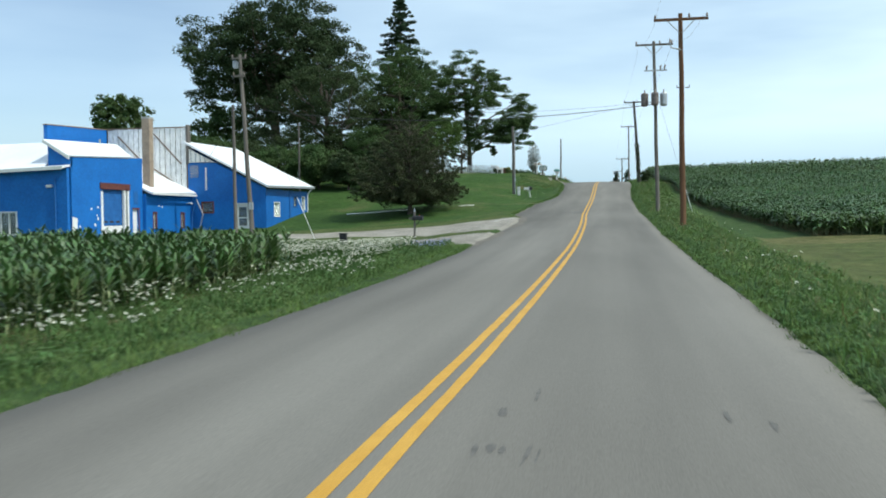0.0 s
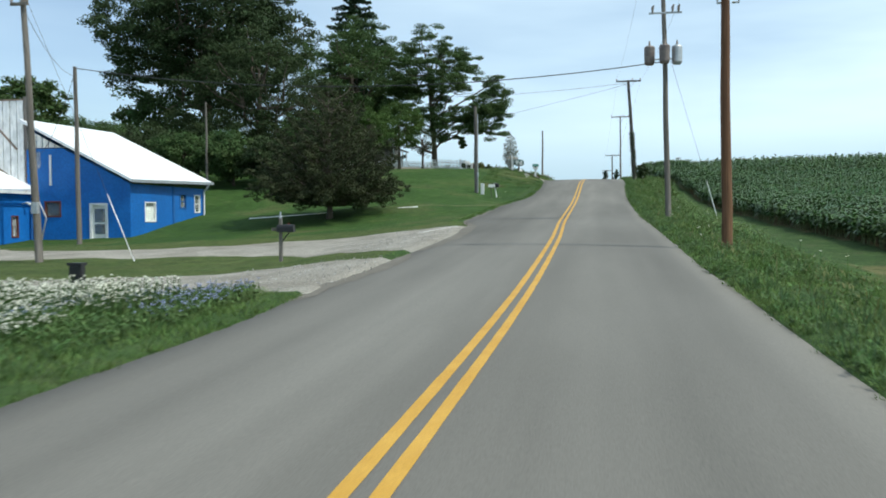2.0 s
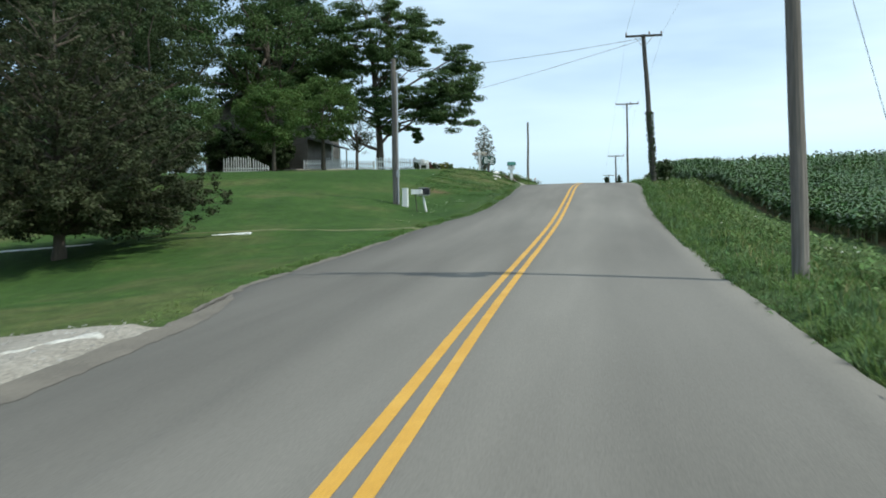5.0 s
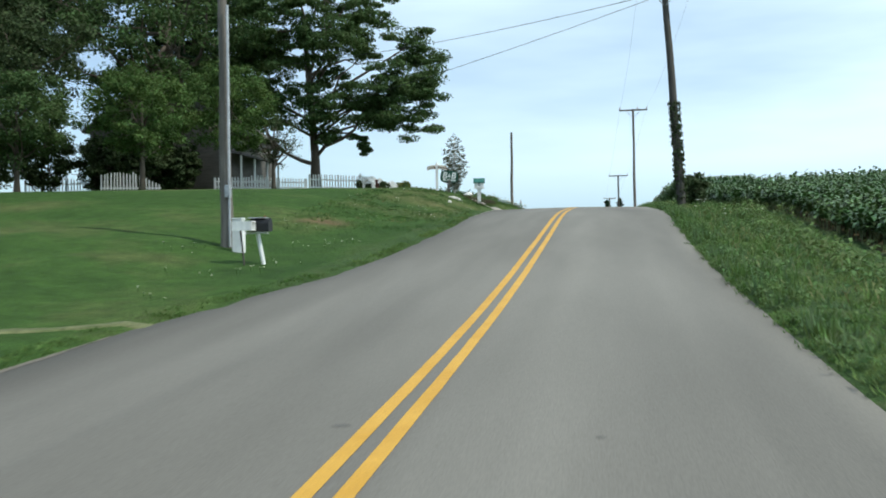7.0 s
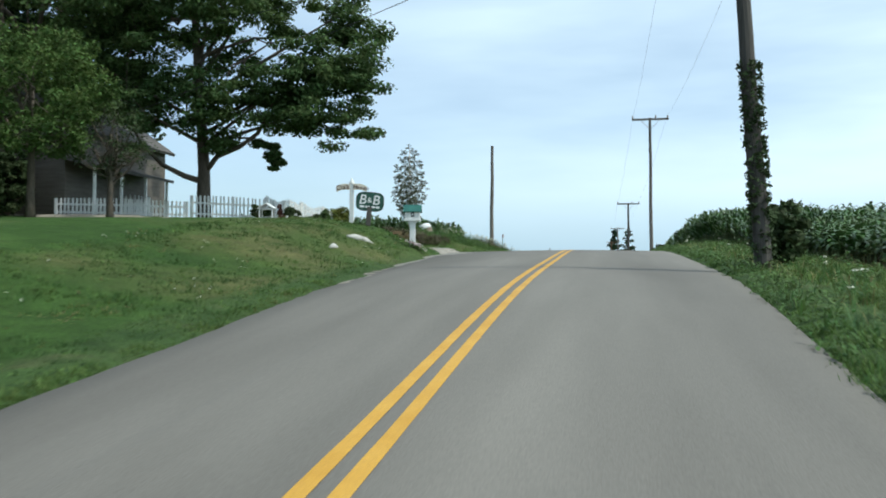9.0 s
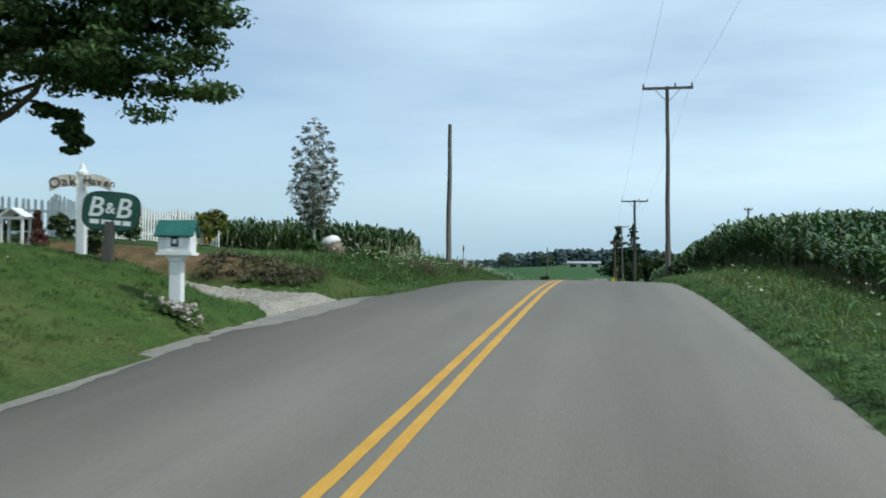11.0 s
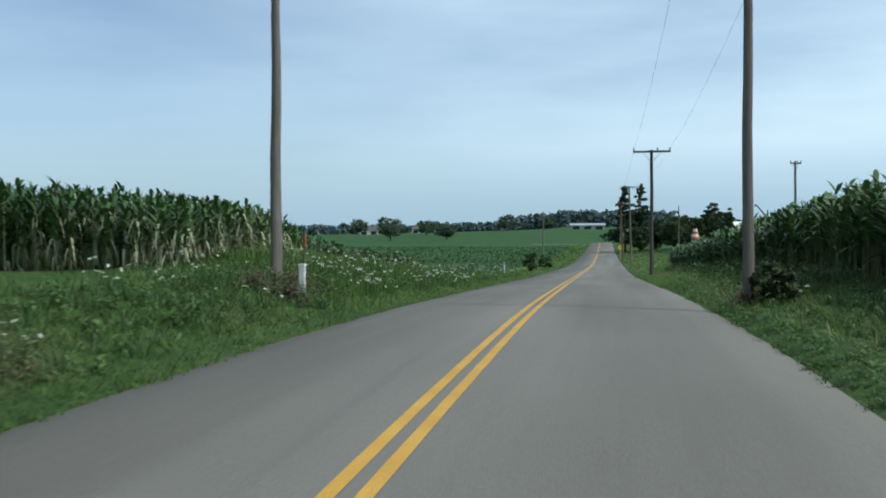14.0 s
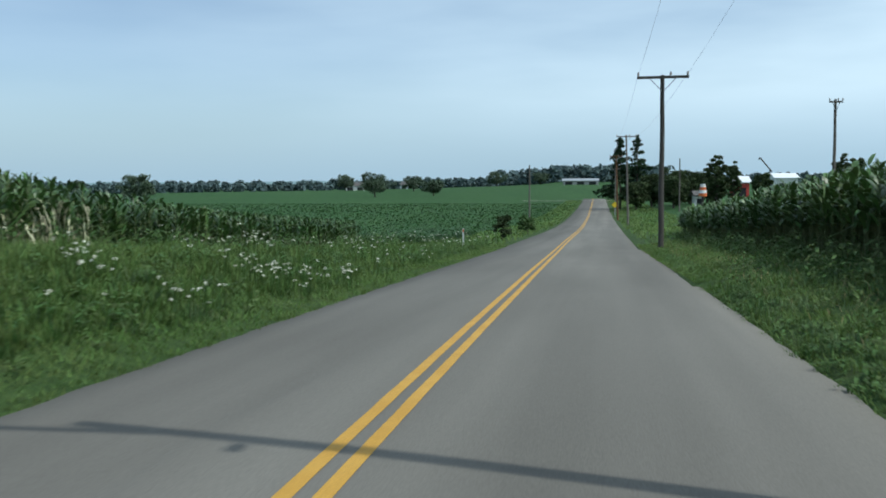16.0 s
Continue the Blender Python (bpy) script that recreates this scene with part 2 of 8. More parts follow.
DARK_GAP = material("dark_interior", (0.02, 0.02, 0.022), (0.035, 0.035, 0.04), 0.8, scale=2, bump=0)
CONCRETE = material("concrete", (0.38, 0.37, 0.34), (0.5, 0.48, 0.45), 0.9, scale=1.2, fine=25, bump=0.4)
SIGN_GREEN = material("green_sign_paint", (0.012, 0.06, 0.040), (0.02, 0.085, 0.055), 0.5, scale=3, fine=20, bump=0.1)
ROOF_GREEN = material("green_roof_paint", (0.015, 0.10, 0.085), (0.025, 0.14, 0.11), 0.55, scale=4, fine=20, bump=0.1)
BLACK = material("black_plastic", (0.015, 0.015, 0.016), (0.028, 0.028, 0.03), 0.5, scale=4, bump=0)
RED = material("red_paint", (0.42, 0.04, 0.03), (0.50, 0.07, 0.05), 0.6, scale=2, fine=20, bump=0.1)
ORANGE = material("orange_paint", (0.60, 0.13, 0.03), (0.66, 0.18, 0.05), 0.6, scale=3, fine=20, bump=0.1)
SIGN_YELLOW = material("yellow_sign_sheet", (0.75, 0.50, 0.03), None, 0.5, scale=3, bump=0)
SHINGLE = material("grey_shingle", (0.085, 0.08, 0.075), (0.14, 0.13, 0.125), 0.9, scale=2, fine=14, bump=0.6)
SIDING = material("brown_siding", (0.10, 0.085, 0.07), (0.15, 0.13, 0.11), 0.7, scale=1, fine=16, bump=0.1, stretch=(1, 1, 6))
PETAL = material("white_petal", (0.70, 0.69, 0.55), (0.80, 0.79, 0.68), 0.7, scale=1, bump=0, translucent=0.3)
PETAL_PINK = material("pink_petal", (0.62, 0.42, 0.42), (0.78, 0.72, 0.70), 0.7, scale=9, bump=0)
PETAL_YELLOW = material("yellow_petal", (0.65, 0.36, 0.03), (0.72, 0.5, 0.1), 0.7, scale=3, bump=0)
BROWN_TANK = material("brown_tank_paint", (0.13, 0.09, 0.065), (0.19, 0.14, 0.1), 0.6, scale=2, fine=12, bump=0.2)

GLASS = bpy.data.materials.new("window_glass")
GLASS.use_nodes = True
gb = GLASS.node_tree.nodes["Principled BSDF"]
gb.inputs["Base Color"].default_value = (0.80, 0.86, 0.86, 1)
gb.inputs["Roughness"].default_value = 0.04
gb.inputs["Transmission Weight"].default_value, gb.inputs["IOR"].default_value = 0.9, 1.5

# the ground: mown lawn, rough verge, field soil and bare earth, mixed by the mesh's masks
GROUND = bpy.data.materials.new("ground")
GROUND.use_nodes = True
gn, gl = GROUND.node_tree.nodes, GROUND.node_tree.links
g_b = gn["Principled BSDF"]
g_b.inputs["Roughness"].default_value, g_b.inputs["Specular IOR Level"].default_value = 0.95, 0.15
g_tc = gn.new("ShaderNodeTexCoord")


def g_noise(scale, detail=6, rough=0.6):
    t = gn.new("ShaderNodeTexNoise")
    t.inputs["Scale"].default_value, t.inputs["Detail"].default_value, t.inputs["Roughness"].default_value = scale, detail, rough
    gl.new(g_tc.outputs["Object"], t.inputs["Vector"])
    return t.outputs["Fac"]


def g_ramp(fac, *stops):
    r = gn.new("ShaderNodeValToRGB")
    while len(r.color_ramp.elements) < len(stops):
        r.color_ramp.elements.new(0.5)
    for e, (p, c) in zip(r.color_ramp.elements, stops):
        e.position, e.color = p, (*c, 1)
    gl.new(fac, r.inputs[0])
    return r.outputs[0]


def g_mix(fac, a, b):
    x = gn.new("ShaderNodeMixRGB")
    gl.new(fac, x.inputs[0])
    gl.new(a, x.inputs[1])
    gl.new(b, x.inputs[2])
    return x.outputs[0]


g_att = gn.new("ShaderNodeAttribute")
g_att.attribute_name = "cover"
g_sep = gn.new("ShaderNodeSeparateColor")
gl.new(g_att.outputs["Color"], g_sep.inputs[0])
g_lawn = g_ramp(g_noise(0.22), (0.30, (0.027, 0.060, 0.012)), (0.52, (0.042, 0.084, 0.017)), (0.70, (0.082, 0.096, 0.033)))
g_rough = g_ramp(g_noise(1.3), (0.3, (0.030, 0.060, 0.016)), (0.55, (0.048, 0.084, 0.024)), (0.8, (0.085, 0.092, 0.042)))
g_soil = g_ramp(g_noise(2.5), (0.3, (0.10, 0.065, 0.036)), (0.7, (0.19, 0.125, 0.07)))
g_field = g_ramp(g_noise(0.05), (0.3, (0.028, 0.075, 0.022)), (0.7, (0.042, 0.095, 0.028)))
g_c = g_mix(g_sep.outputs[0], g_rough, g_lawn)
g_c = g_mix(g_sep.outputs[2], g_c, g_field)
g_edge = gn.new("ShaderNodeMath")
g_edge.operation = "MULTIPLY_ADD"
g_edge.inputs[1].default_value, g_edge.inputs[2].default_value = 1.4, -0.7
gl.new(g_noise(1.7), g_edge.inputs[0])
g_sum = gn.new("ShaderNodeMath")
g_sum.operation, g_sum.use_clamp = "ADD", True
gl.new(g_edge.outputs[0], g_sum.inputs[0])
gl.new(g_sep.outputs[1], g_sum.inputs[1])
g_has = gn.new("ShaderNodeMath")
g_has.operation, g_has.use_clamp = "MULTIPLY", True
gl.new(g_sum.outputs[0], g_has.inputs[0])
gl.new(g_sep.outputs[1], g_has.inputs[1])
g_c = g_mix(g_has.outputs[0], g_c, g_soil)
g_dry = g_ramp(g_noise(1.1), (0.3, (0.075, 0.085, 0.026)), (0.7, (0.17, 0.15, 0.065)))
g_c = g_mix(g_att.outputs["Alpha"], g_c, g_dry)
g_f = gn.new("ShaderNodeMapRange")
g_f.inputs["From Min"].default_value, g_f.inputs["From Max"].default_value = 0.3, 0.7
g_f.inputs["To Min"].default_value, g_f.inputs["To Max"].default_value = 0.6, 1.4
g_fine = g_noise(26, 3)
gl.new(g_fine, g_f.inputs["Value"])
g_m = gn.new("ShaderNodeMapRange")
g_m.inputs["From Min"].default_value, g_m.inputs["From Max"].default_value = 0.32, 0.68
g_m.inputs["To Min"].default_value, g_m.inputs["To Max"].default_value = 0.74, 1.26
gl.new(g_noise(2.4, 5, 0.65), g_m.inputs["Value"])
g_mid = gn.new("ShaderNodeVectorMath")
g_mid.operation = "SCALE"
gl.new(g_c, g_mid.inputs[0])
gl.new(g_m.outputs[0], g_mid.inputs["Scale"])
g_sc = gn.new("ShaderNodeVectorMath")
g_sc.operation = "SCALE"
gl.new(g_mid.outputs[0], g_sc.inputs[0])
gl.new(g_f.outputs[0], g_sc.inputs["Scale"])
gl.new(g_sc.outputs[0], g_b.inputs["Base Color"])
g_bp = gn.new("ShaderNodeBump")
g_bp.inputs["Strength"].default_value, g_bp.inputs["Distance"].default_value = 0.8, 0.05
gl.new(g_fine, g_bp.inputs["Height"])
gl.new(g_bp.outputs[0], g_b.inputs["Normal"])

# ---- mesh helpers ----
rng = np.random.default_rng(7)


class Shape:
    """Collects vertices and faces of one mesh."""

    def __init__(self):
        self.v, self.f = [], []

    def poly(self, pts, faces):
        k = len(self.v)
        self.v += [tuple(p) for p in pts]
        self.f += [tuple(i + k for i in f) for f in faces]
        return self

    def box(self, x0, x1, y0, y1, z0, z1):
        return self.poly([(x0, y0, z0), (x1, y0, z0), (x1, y1, z0), (x0, y1, z0), (x0, y0, z1), (x1, y0, z1), (x1, y1, z1), (x0, y1, z1)],
                         [(0, 3, 2, 1), (4, 5, 6, 7), (0, 1, 5, 4), (1, 2, 6, 5), (2, 3, 7, 6), (3, 0, 4, 7)])

    def slab(self, quad, thick, n=None):
        """A plate: four corners of the upper side, and its thickness along the normal (or the way given)."""
        q = [Vector(p) for p in quad]
        n = Vector(n) if n else (q[1] - q[0]).cross(q[2] - q[1]).normalized()
        low = [p - n * thick for p in q]
        return self.poly(q + low, [(0, 1, 2, 3), (7, 6, 5, 4), (0, 4, 5, 1), (1, 5, 6, 2), (2, 6, 7, 3), (3, 7, 4, 0)])

    def extrude(self, outline, way):
        """A prism of a flat outline swept along way."""
        a = [Vector(p) for p in outline]
        b = [p + Vector(way) for p in a]
        n = len(a)
        return self.poly(a + b, [tuple(range(n))[::-1], tuple(range(n, 2 * n))] + [(i, (i + 1) % n, n + (i + 1) % n, n + i) for i in range(n)])

    def tube(self, pts, radii, n=8, caps=True):
        pts = [Vector(p) for p in pts]
        k = len(self.v)
        side = None
        for i, p in enumerate(pts):
            way = (pts[min(i + 1, len(pts) - 1)] - pts[max(i - 1, 0)]).normalized()
            if side is None:
                side = way.orthogonal().normalized()
            side = (side - way * side.dot(way)).normalized()
            up = way.cross(side)
            r = radii[i] if isinstance(radii, (list, tuple)) else radii
            for j in range(n):
                a = 2 * math.pi * j / n
                self.v.append(tuple(p + (side * math.cos(a) + up * math.sin(a)) * r))
        for i in range(len(pts) - 1):
            for j in range(n):
                self.f.append((k + i * n + j, k + i * n + (j + 1) % n, k + (i + 1) * n + (j + 1) % n, k + (i + 1) * n + j))
        if caps:
            self.f.append(tuple(range(k, k + n))[::-1])
            m = k + (len(pts) - 1) * n
            self.f.append(tuple(range(m, m + n)))
        return self

    def mesh(self, name, mat, smooth=False):
        me = bpy.data.meshes.new(name)
        me.from_pydata(self.v, [], self.f)
        me.materials.append(mat)
        if smooth:
            me.polygons.foreach_set("use_smooth", [True] * len(me.polygons))
        me.update()
        return me


def array_mesh(name, verts, faces, mat, smooth=False):
    """A large mesh from arrays: verts n x 3, faces m x 3 or m x 4."""
    verts, faces = np.ascontiguousarray(verts, np.float32), np.ascontiguousarray(faces, np.int32)
    me = bpy.data.meshes.new(name)
    me.vertices.add(len(verts))
    me.vertices.foreach_set("co", verts.ravel())
    m, k = faces.shape
    me.loops.add(m * k)
    me.loops.foreach_set("vertex_index", faces.ravel())
    me.polygons.add(m)
    me.polygons.foreach_set("loop_start", np.arange(0, m * k, k, dtype=np.int32))
    me.materials.append(mat)
    if smooth:
        me.polygons.foreach_set("use_smooth", np.ones(m, bool))
    me.update(calc_edges=True)
    me.validate()
    return me


def part(name, shape, mat, parent, label="", smooth=False, bevel=0.0):
    """Links a shape (or a mesh) as one mesh under a thing or a part."""
    me = shape.mesh(name, mat, smooth) if isinstance(shape, Shape) else shape
    if bevel:
        bm = bmesh.new()
        bm.from_mesh(me)
        bmesh.ops.remove_doubles(bm, verts=bm.verts, dist=0.0005)
        bmesh.ops.bevel(bm, geom=list(bm.edges), offset=bevel, segments=2, affect="EDGES", clamp_overlap=True)
        bm.to_mesh(me)
        bm.free()
    ob = new(name, me)
    ob.parent = parent
    if mat is GLASS:
        ob.visible_shadow = False
    if label:
        ob["label"] = label
    return ob


def thing(name, at, label, category, group="", kind="", rz=0.0):
    ob = new(name)
    ob.empty_display_size = 0.2
    ob.matrix_basis = pose(*at, 0, 0, rz)
    return tagged(ob, label, category, group, kind)


def solo(name, shape, mat, label, category="", group="", kind="", smooth=False, bevel=0.0, at=(0, 0, 0)):
    ob = part(name, shape, mat, None, "", smooth, bevel)
    ob.location = at
    return tagged(ob, label, category, group, kind)


# ---- the lie of the land ----
def smooth_curve(xs, ys):
    """A smooth curve through points, as a function of arrays."""
    xs, ys = np.array(xs, float), np.array(ys, float)
    d = np.diff(ys) / np.diff(xs)
    m = np.r_[d[0], (d[:-1] + d[1:]) / 2, d[-1]]

    def f(x):
        x = np.asarray(x, float)
        i = np.clip(np.searchsorted(xs, x) - 1, 0, len(xs) - 2)
        h = xs[i + 1] - xs[i]
        t = np.clip((x - xs[i]) / h, 0, 1)
        return ((1 + 2 * t) * (1 - t) ** 2 * ys[i] + t * (1 - t) ** 2 * h * m[i] + t * t * (3 - 2 * t) * ys[i + 1] + t * t * (t - 1) * h * m[i + 1])
    return f


road_z = smooth_curve([-400, -60, 0, 10, 20, 30, 40, 50, 60, 70, 80, 90, 100, 110, 120, 130, 150, 175, 230, 280, 390, 600, 800, 1500, 4000],
                      [-6, -1.1, 0.05, 0.25, 0.43, 0.70, 1.15, 1.61, 2.12, 2.83, 3.86, 4.88, 5.54, 6.08, 6.36, 6.28, 5.65, 4.75, 3.3, 2.75, 3.3, 8, 11, 12, 12])
road_x = smooth_curve([-400, -60, 0, 45, 70, 100, 123, 148, 183, 230, 280, 390, 700, 4000], [-1, -1.2, -1.3, -1.2, -1.5, -1.3, -1.45, -1.85, -2.6, -2.9, -3.4, -4.5, -8, -40])
line_x = smooth_curve([-400, -60, 5, 9, 14, 20, 35, 45, 56, 66, 72, 76, 94, 104, 108.5, 113, 118, 124, 130, 136, 148, 183, 230, 390, 700], [-1.2, -1.62, -1.51, -1.43, -1.37, -1.335, -1.28, -1.36, -1.58, -1.58, -1.52, -1.48, -1.44, -1.425, -1.43, -1.475, -1.505, -1.575, -1.70, -1.82, -2.05, -2.65, -2.95, -4.6, -8])
HALF = 3.45

LEFT_U = [0, 0.6, 1.5, 3, 5, 8, 12, 18, 24, 35, 60, 150, 400, 1500, 4000]
LEFT = [
    (-400, [0, -.1, -.2, -.3, -.3, -.3, -.3, -.3, -.3], [-6, -6, -5, 0, 5, 5]),
    (-60, [0, -.1, -.25, -.35, -.4, -.4, -.4, -.4, -.4], [-1.5, -1.5, -1, 2, 5, 5]),
    (0, [0, -.08, -.2, -.3, -.35, -.35, -.3, -.2, -.1], [0, .3, 2, 6, 8, 8]),
    (30, [0, -.03, -.1, -.2, -.28, -.33, -.35, -.35, -.35], [.4, .7, 3, 7, 8, 8]),
    (45, [0, -.02, -.1, -.35, -.62, -.75, -.8, -.8, -.8], [.6, 1.0, 4, 7, 8, 8]),
    (60, [0, -.02, -.05, -.12, -.3, -.55, -.8, -1.1, -1.25], [.8, 1.2, 5, 7, 8, 8]),
    (70, [0, -.02, -.03, 0, .1, .1, -.2, -.5, -.65], [2.0, 2.5, 5, 7, 8, 8]),
    (79, [0, -.05, -.1, .0, .35, .55, .6, .6, .5], [4.3, 4.5, 6, 7, 8, 8]),
    (90, [0, 0, .1, .4, .75, 1.05, 1.2, 1.25, 1.3], [6.4, 6.4, 7, 7, 8, 8]),
    (99.55, [0, .08, .38, .9, 1.12, 1.17, 1.2, 1.22, 1.25], [7.1, 7.1, 7.3, 7, 8, 8]),
    (106.55, [0, .03, .18, .92, 1.2, 1.25, 1.3, 1.4, 1.4], [7.1, 7.1, 7.3, 7, 8, 8]),
    (107.35, [0, .03, .1, .4, .9, 1.15, 1.15, 1.15, 1.15], [7.1, 7.1, 7.3, 7, 8, 8]),
    (108.25, [0, .02, .05, .1, .2, .45, .8, 1.1, 1.1], [7.1, 7.1, 7.3, 7, 8, 8]),
    (110.45, [0, .02, .05, .1, .15, .35, .7, .95, 1.0], [7.1, 7.1, 7.3, 7, 8, 8]),
    (111.65, [0, .1, .4, .75, .95, 1.15, 1.4, 1.6, 1.65], [7.6, 7.4, 7.3, 7, 8, 8]),
    (123.55, [0, .05, .3, .65, .85, 1.0, 1.35, 1.5, 1.5], [7.6, 7.1, 7, 6, 7, 7]),
    (132, [0, .1, .45, .75, .8, .75, .7, .6, .6], [6.8, 6.5, 6.5, 5, 7, 7]),
    (138.5, [0, .1, .45, .95, 1.2, .85, .8, .95, 1.1], [6.7, 6.2, 6.1, 4.8, 6.5, 7]),
    (145, [0, .05, .35, .75, .8, .6, .7, 1.3, 1.6], [6.6, 6.0, 5.5, 4.5, 6, 7]),
    (160, [0, 0, .1, .2, .2, .2, .4, 1.0, 1.3], [6.2, 5.5, 5, 4, 5, 6]),
    (175, [0, 0, 0, .05, .05, .05, .1, .2, .3], [5.2, 5.2, 4.5, 3, 5, 6]),
    (230, [0, -.05, -.1, -.1, -.1, -.1, -.1, -.1, -.1], [3.2, 3.2, 3, 3, 4, 6]),
    (390, [0, 0, 0, 0, 0, 0, 0, 0, 0], [3.2, 3.2, 3.2, 3, 4, 6]),
    (700, [0, 0, 0, 0, 0, 0, 0, 0, 0], [9, 8, 6, 3.5, 4, 6]),
    (1500, [0, 0, 0, 0, 0, 0, 0, 0, 0], [11, 10, 8, 5, 5, 6]),
    (4000, [0, 0, 0, 0, 0, 0, 0, 0, 0], [12, 12, 10, 8, 6, 6]),
]
RIGHT_U = [0, 0.6, 1.5, 3, 5, 8, 15, 30, 60, 150, 400, 1500, 4000]
RIGHT = [
    (-400, [0, -.1, -.2, -.4, -.5, -.5], [-6, -6, -5, 0, 5, 8, 8]),
    (-60, [0, -.1, -.2, -.5, -.6, -.5], [-1.5, -1.2, -.5, 1, 5, 8, 8]),
    (0, [0, -.05, -.12, -.4, -.55, -.5], [-.3, 0, .8, 3, 6, 9, 9]),
    (30, [0, -.03, -.08, -.35, -.6, -.55], [.3, .8, 1.8, 4.5, 7, 9, 9]),
    (42, [0, -.02, -.05, -.4, -.7, -.6], [.8, 1.5, 2.8, 5.5, 8, 9, 9]),
    (65, [0, -.02, -.05, -.35, -.55, -.35], [2.15, 2.65, 3.8, 7, 8.5, 9, 9]),
    (80, [0, -.02, -.08, -.5, -.8, -.85], [2.75, 3.2, 4.5, 7.2, 8.7, 9, 9]),
    (95, [0, 0, -.02, -.15, -.15, -.25], [4.15, 4.6, 5.6, 7.6, 9, 9, 9]),
    (110, [0, .02, .03, -.03, -.08, -.1], [5.45, 5.85, 6.6, 8.0, 9, 9, 9]),
    (125, [0, .05, .15, .4, .65, .8], [7.4, 7.6, 8.1, 8.6, 9, 9, 9]),
    (150, [0, 0, .2, .6, .9, 1.1], [7, 7.4, 7.8, 8.2, 9, 9, 9]),
    (185, [0, 0, .1, .3, .5, .7], [5.4, 6, 6.7, 7.5, 8.5, 9, 9]),
    (230, [0, -.05, -.05, 0, .1, .3], [4, 4.6, 5.6, 6.8, 8.5, 9, 9]),
    (390, [0, 0, 0, .1, .2, .4], [4, 4.6, 5.6, 7, 8.5, 10, 10]),
    (700, [0, 0, 0, 0, 0, 0], [9.5, 9.5, 9.5, 10, 10, 10, 10]),
    (1500, [0, 0, 0, 0, 0, 0], [12, 12, 12, 12, 12, 12, 12]),
    (4000, [0, 0, 0, 0, 0, 0], [12, 12, 12, 12, 12, 12, 12]),
]


def land_table(rows, us):
    ys = np.array([r[0] for r in rows], float)
    return ys, np.array(us, float), np.array([[float(road_z(y)) + d for d in near] + far for y, near, far in rows]), np.array([[*near, *([0] * len(far))] for y, near, far in rows]), len(rows[0][1])


TABLES = land_table(LEFT, LEFT_U), land_table(RIGHT, RIGHT_U)


def ground_z(x, y):
    """The height of the ground at arrays of x and y."""
    x, y = np.broadcast_arrays(np.asarray(x, float), np.asarray(y, float))
    rz, rx = road_z(y), road_x(y)
    out = rz - 0.05
    for side, (ys, us, whole, near, k) in ((-1, TABLES[0]), (1, TABLES[1])):
        u = side * (x - rx) - HALF
        m = u > 0
        if not m.any():
            continue
        uu, yy = np.clip(u[m], 0, us[-1]), np.clip(y[m], ys[0], ys[-1])
        i, j = np.clip(np.searchsorted(ys, yy) - 1, 0, len(ys) - 2), np.clip(np.searchsorted(us, uu) - 1, 0, len(us) - 2)
        a, b = (yy - ys[i]) / (ys[i + 1] - ys[i]), (uu - us[j]) / (us[j + 1] - us[j])
        a = a * a * (3 - 2 * a)
        rel = near.copy()
        z = np.zeros_like(uu)
        for di, wa in ((0, 1 - a), (1, a)):
            for dj, wb in ((0, 1 - b), (1, b)):
                c = j + dj
                # near columns follow the road's own height, far ones stand by themselves
                z += wa * wb * np.where(c < k, rz[m] + near[i + di, c], whole[i + di, c])
        out[m] = z
    return out if out.ndim else float(out)


def inside(poly, x, y):
    """Whether points lie in a polygon of the plan."""
    hit = np.zeros(np.shape(x), bool)
    for (x0, y0), (x1, y1) in zip(poly, poly[1:] + poly[:1]):
        if y0 != y1:
            hit ^= ((y0 > y) != (y1 > y)) & (x < (x1 - x0) * (y - y0) / (y1 - y0) + x0)
    return hit


# plan of the covers
CORN_LEFT = [(-60, -8), (-8.2, -8), (-7.9, 10), (-8.2, 23.5), (-14, 25), (-60, 25)]
CORN_RIGHT = [(9.5, 43.5), (8.0, 60), (6.2, 90), (5.3, 120), (5.0, 150), (4.0, 184), (120, 190), (120, 43.5)]
CORN_FAR = [(-60, 140), (-30, 136), (-9.8, 132.8), (-9.9, 136), (-10.2, 140), (-11.6, 146), (-13.2, 152), (-13.5, 160), (-12.8, 168), (-13.5, 176), (-60, 180)]
NEAR_EDGES = [(-4.5, 30.6), (-5.1, 31.9), (-6.75, 32.4), (-9.7, 34.2), (-15, 35), (-24, 37), (-29, 38.5)], [(-4.5, 38.4), (-5.7, 38.5), (-6.7, 38.8), (-8.2, 38.9), (-9.9, 38.8), (-11.2, 38.2), (-14.6, 37.8), (-24, 40), (-29, 41.5)]
YARD_EDGES = [(-4.5, 39.8), (-5.6, 40.7), (-6.2, 41.6), (-8, 43.9), (-10.9, 46.3), (-13, 47.0), (-16.1, 46.7), (-22, 46), (-31, 46)], [(-4.6, 54), (-5.5, 52.9), (-7.6, 52.7), (-10.2, 52.6), (-13.5, 52.1), (-18.4, 50.7), (-24, 50.7), (-28, 54.5), (-31, 56)]
HOUSE_EDGES = [(-4.5, 105.55), (-5.45, 106.65), (-6.6, 108.35), (-7.9, 108.85), (-9.5, 109.05), (-16, 109.55), (-30, 110.55)], [(-4.5, 112.25), (-5.3, 111.15), (-5.9, 110.75), (-6.9, 110.6), (-8, 110.6), (-9.5, 110.75), (-16, 111.55), (-30, 112.55)]
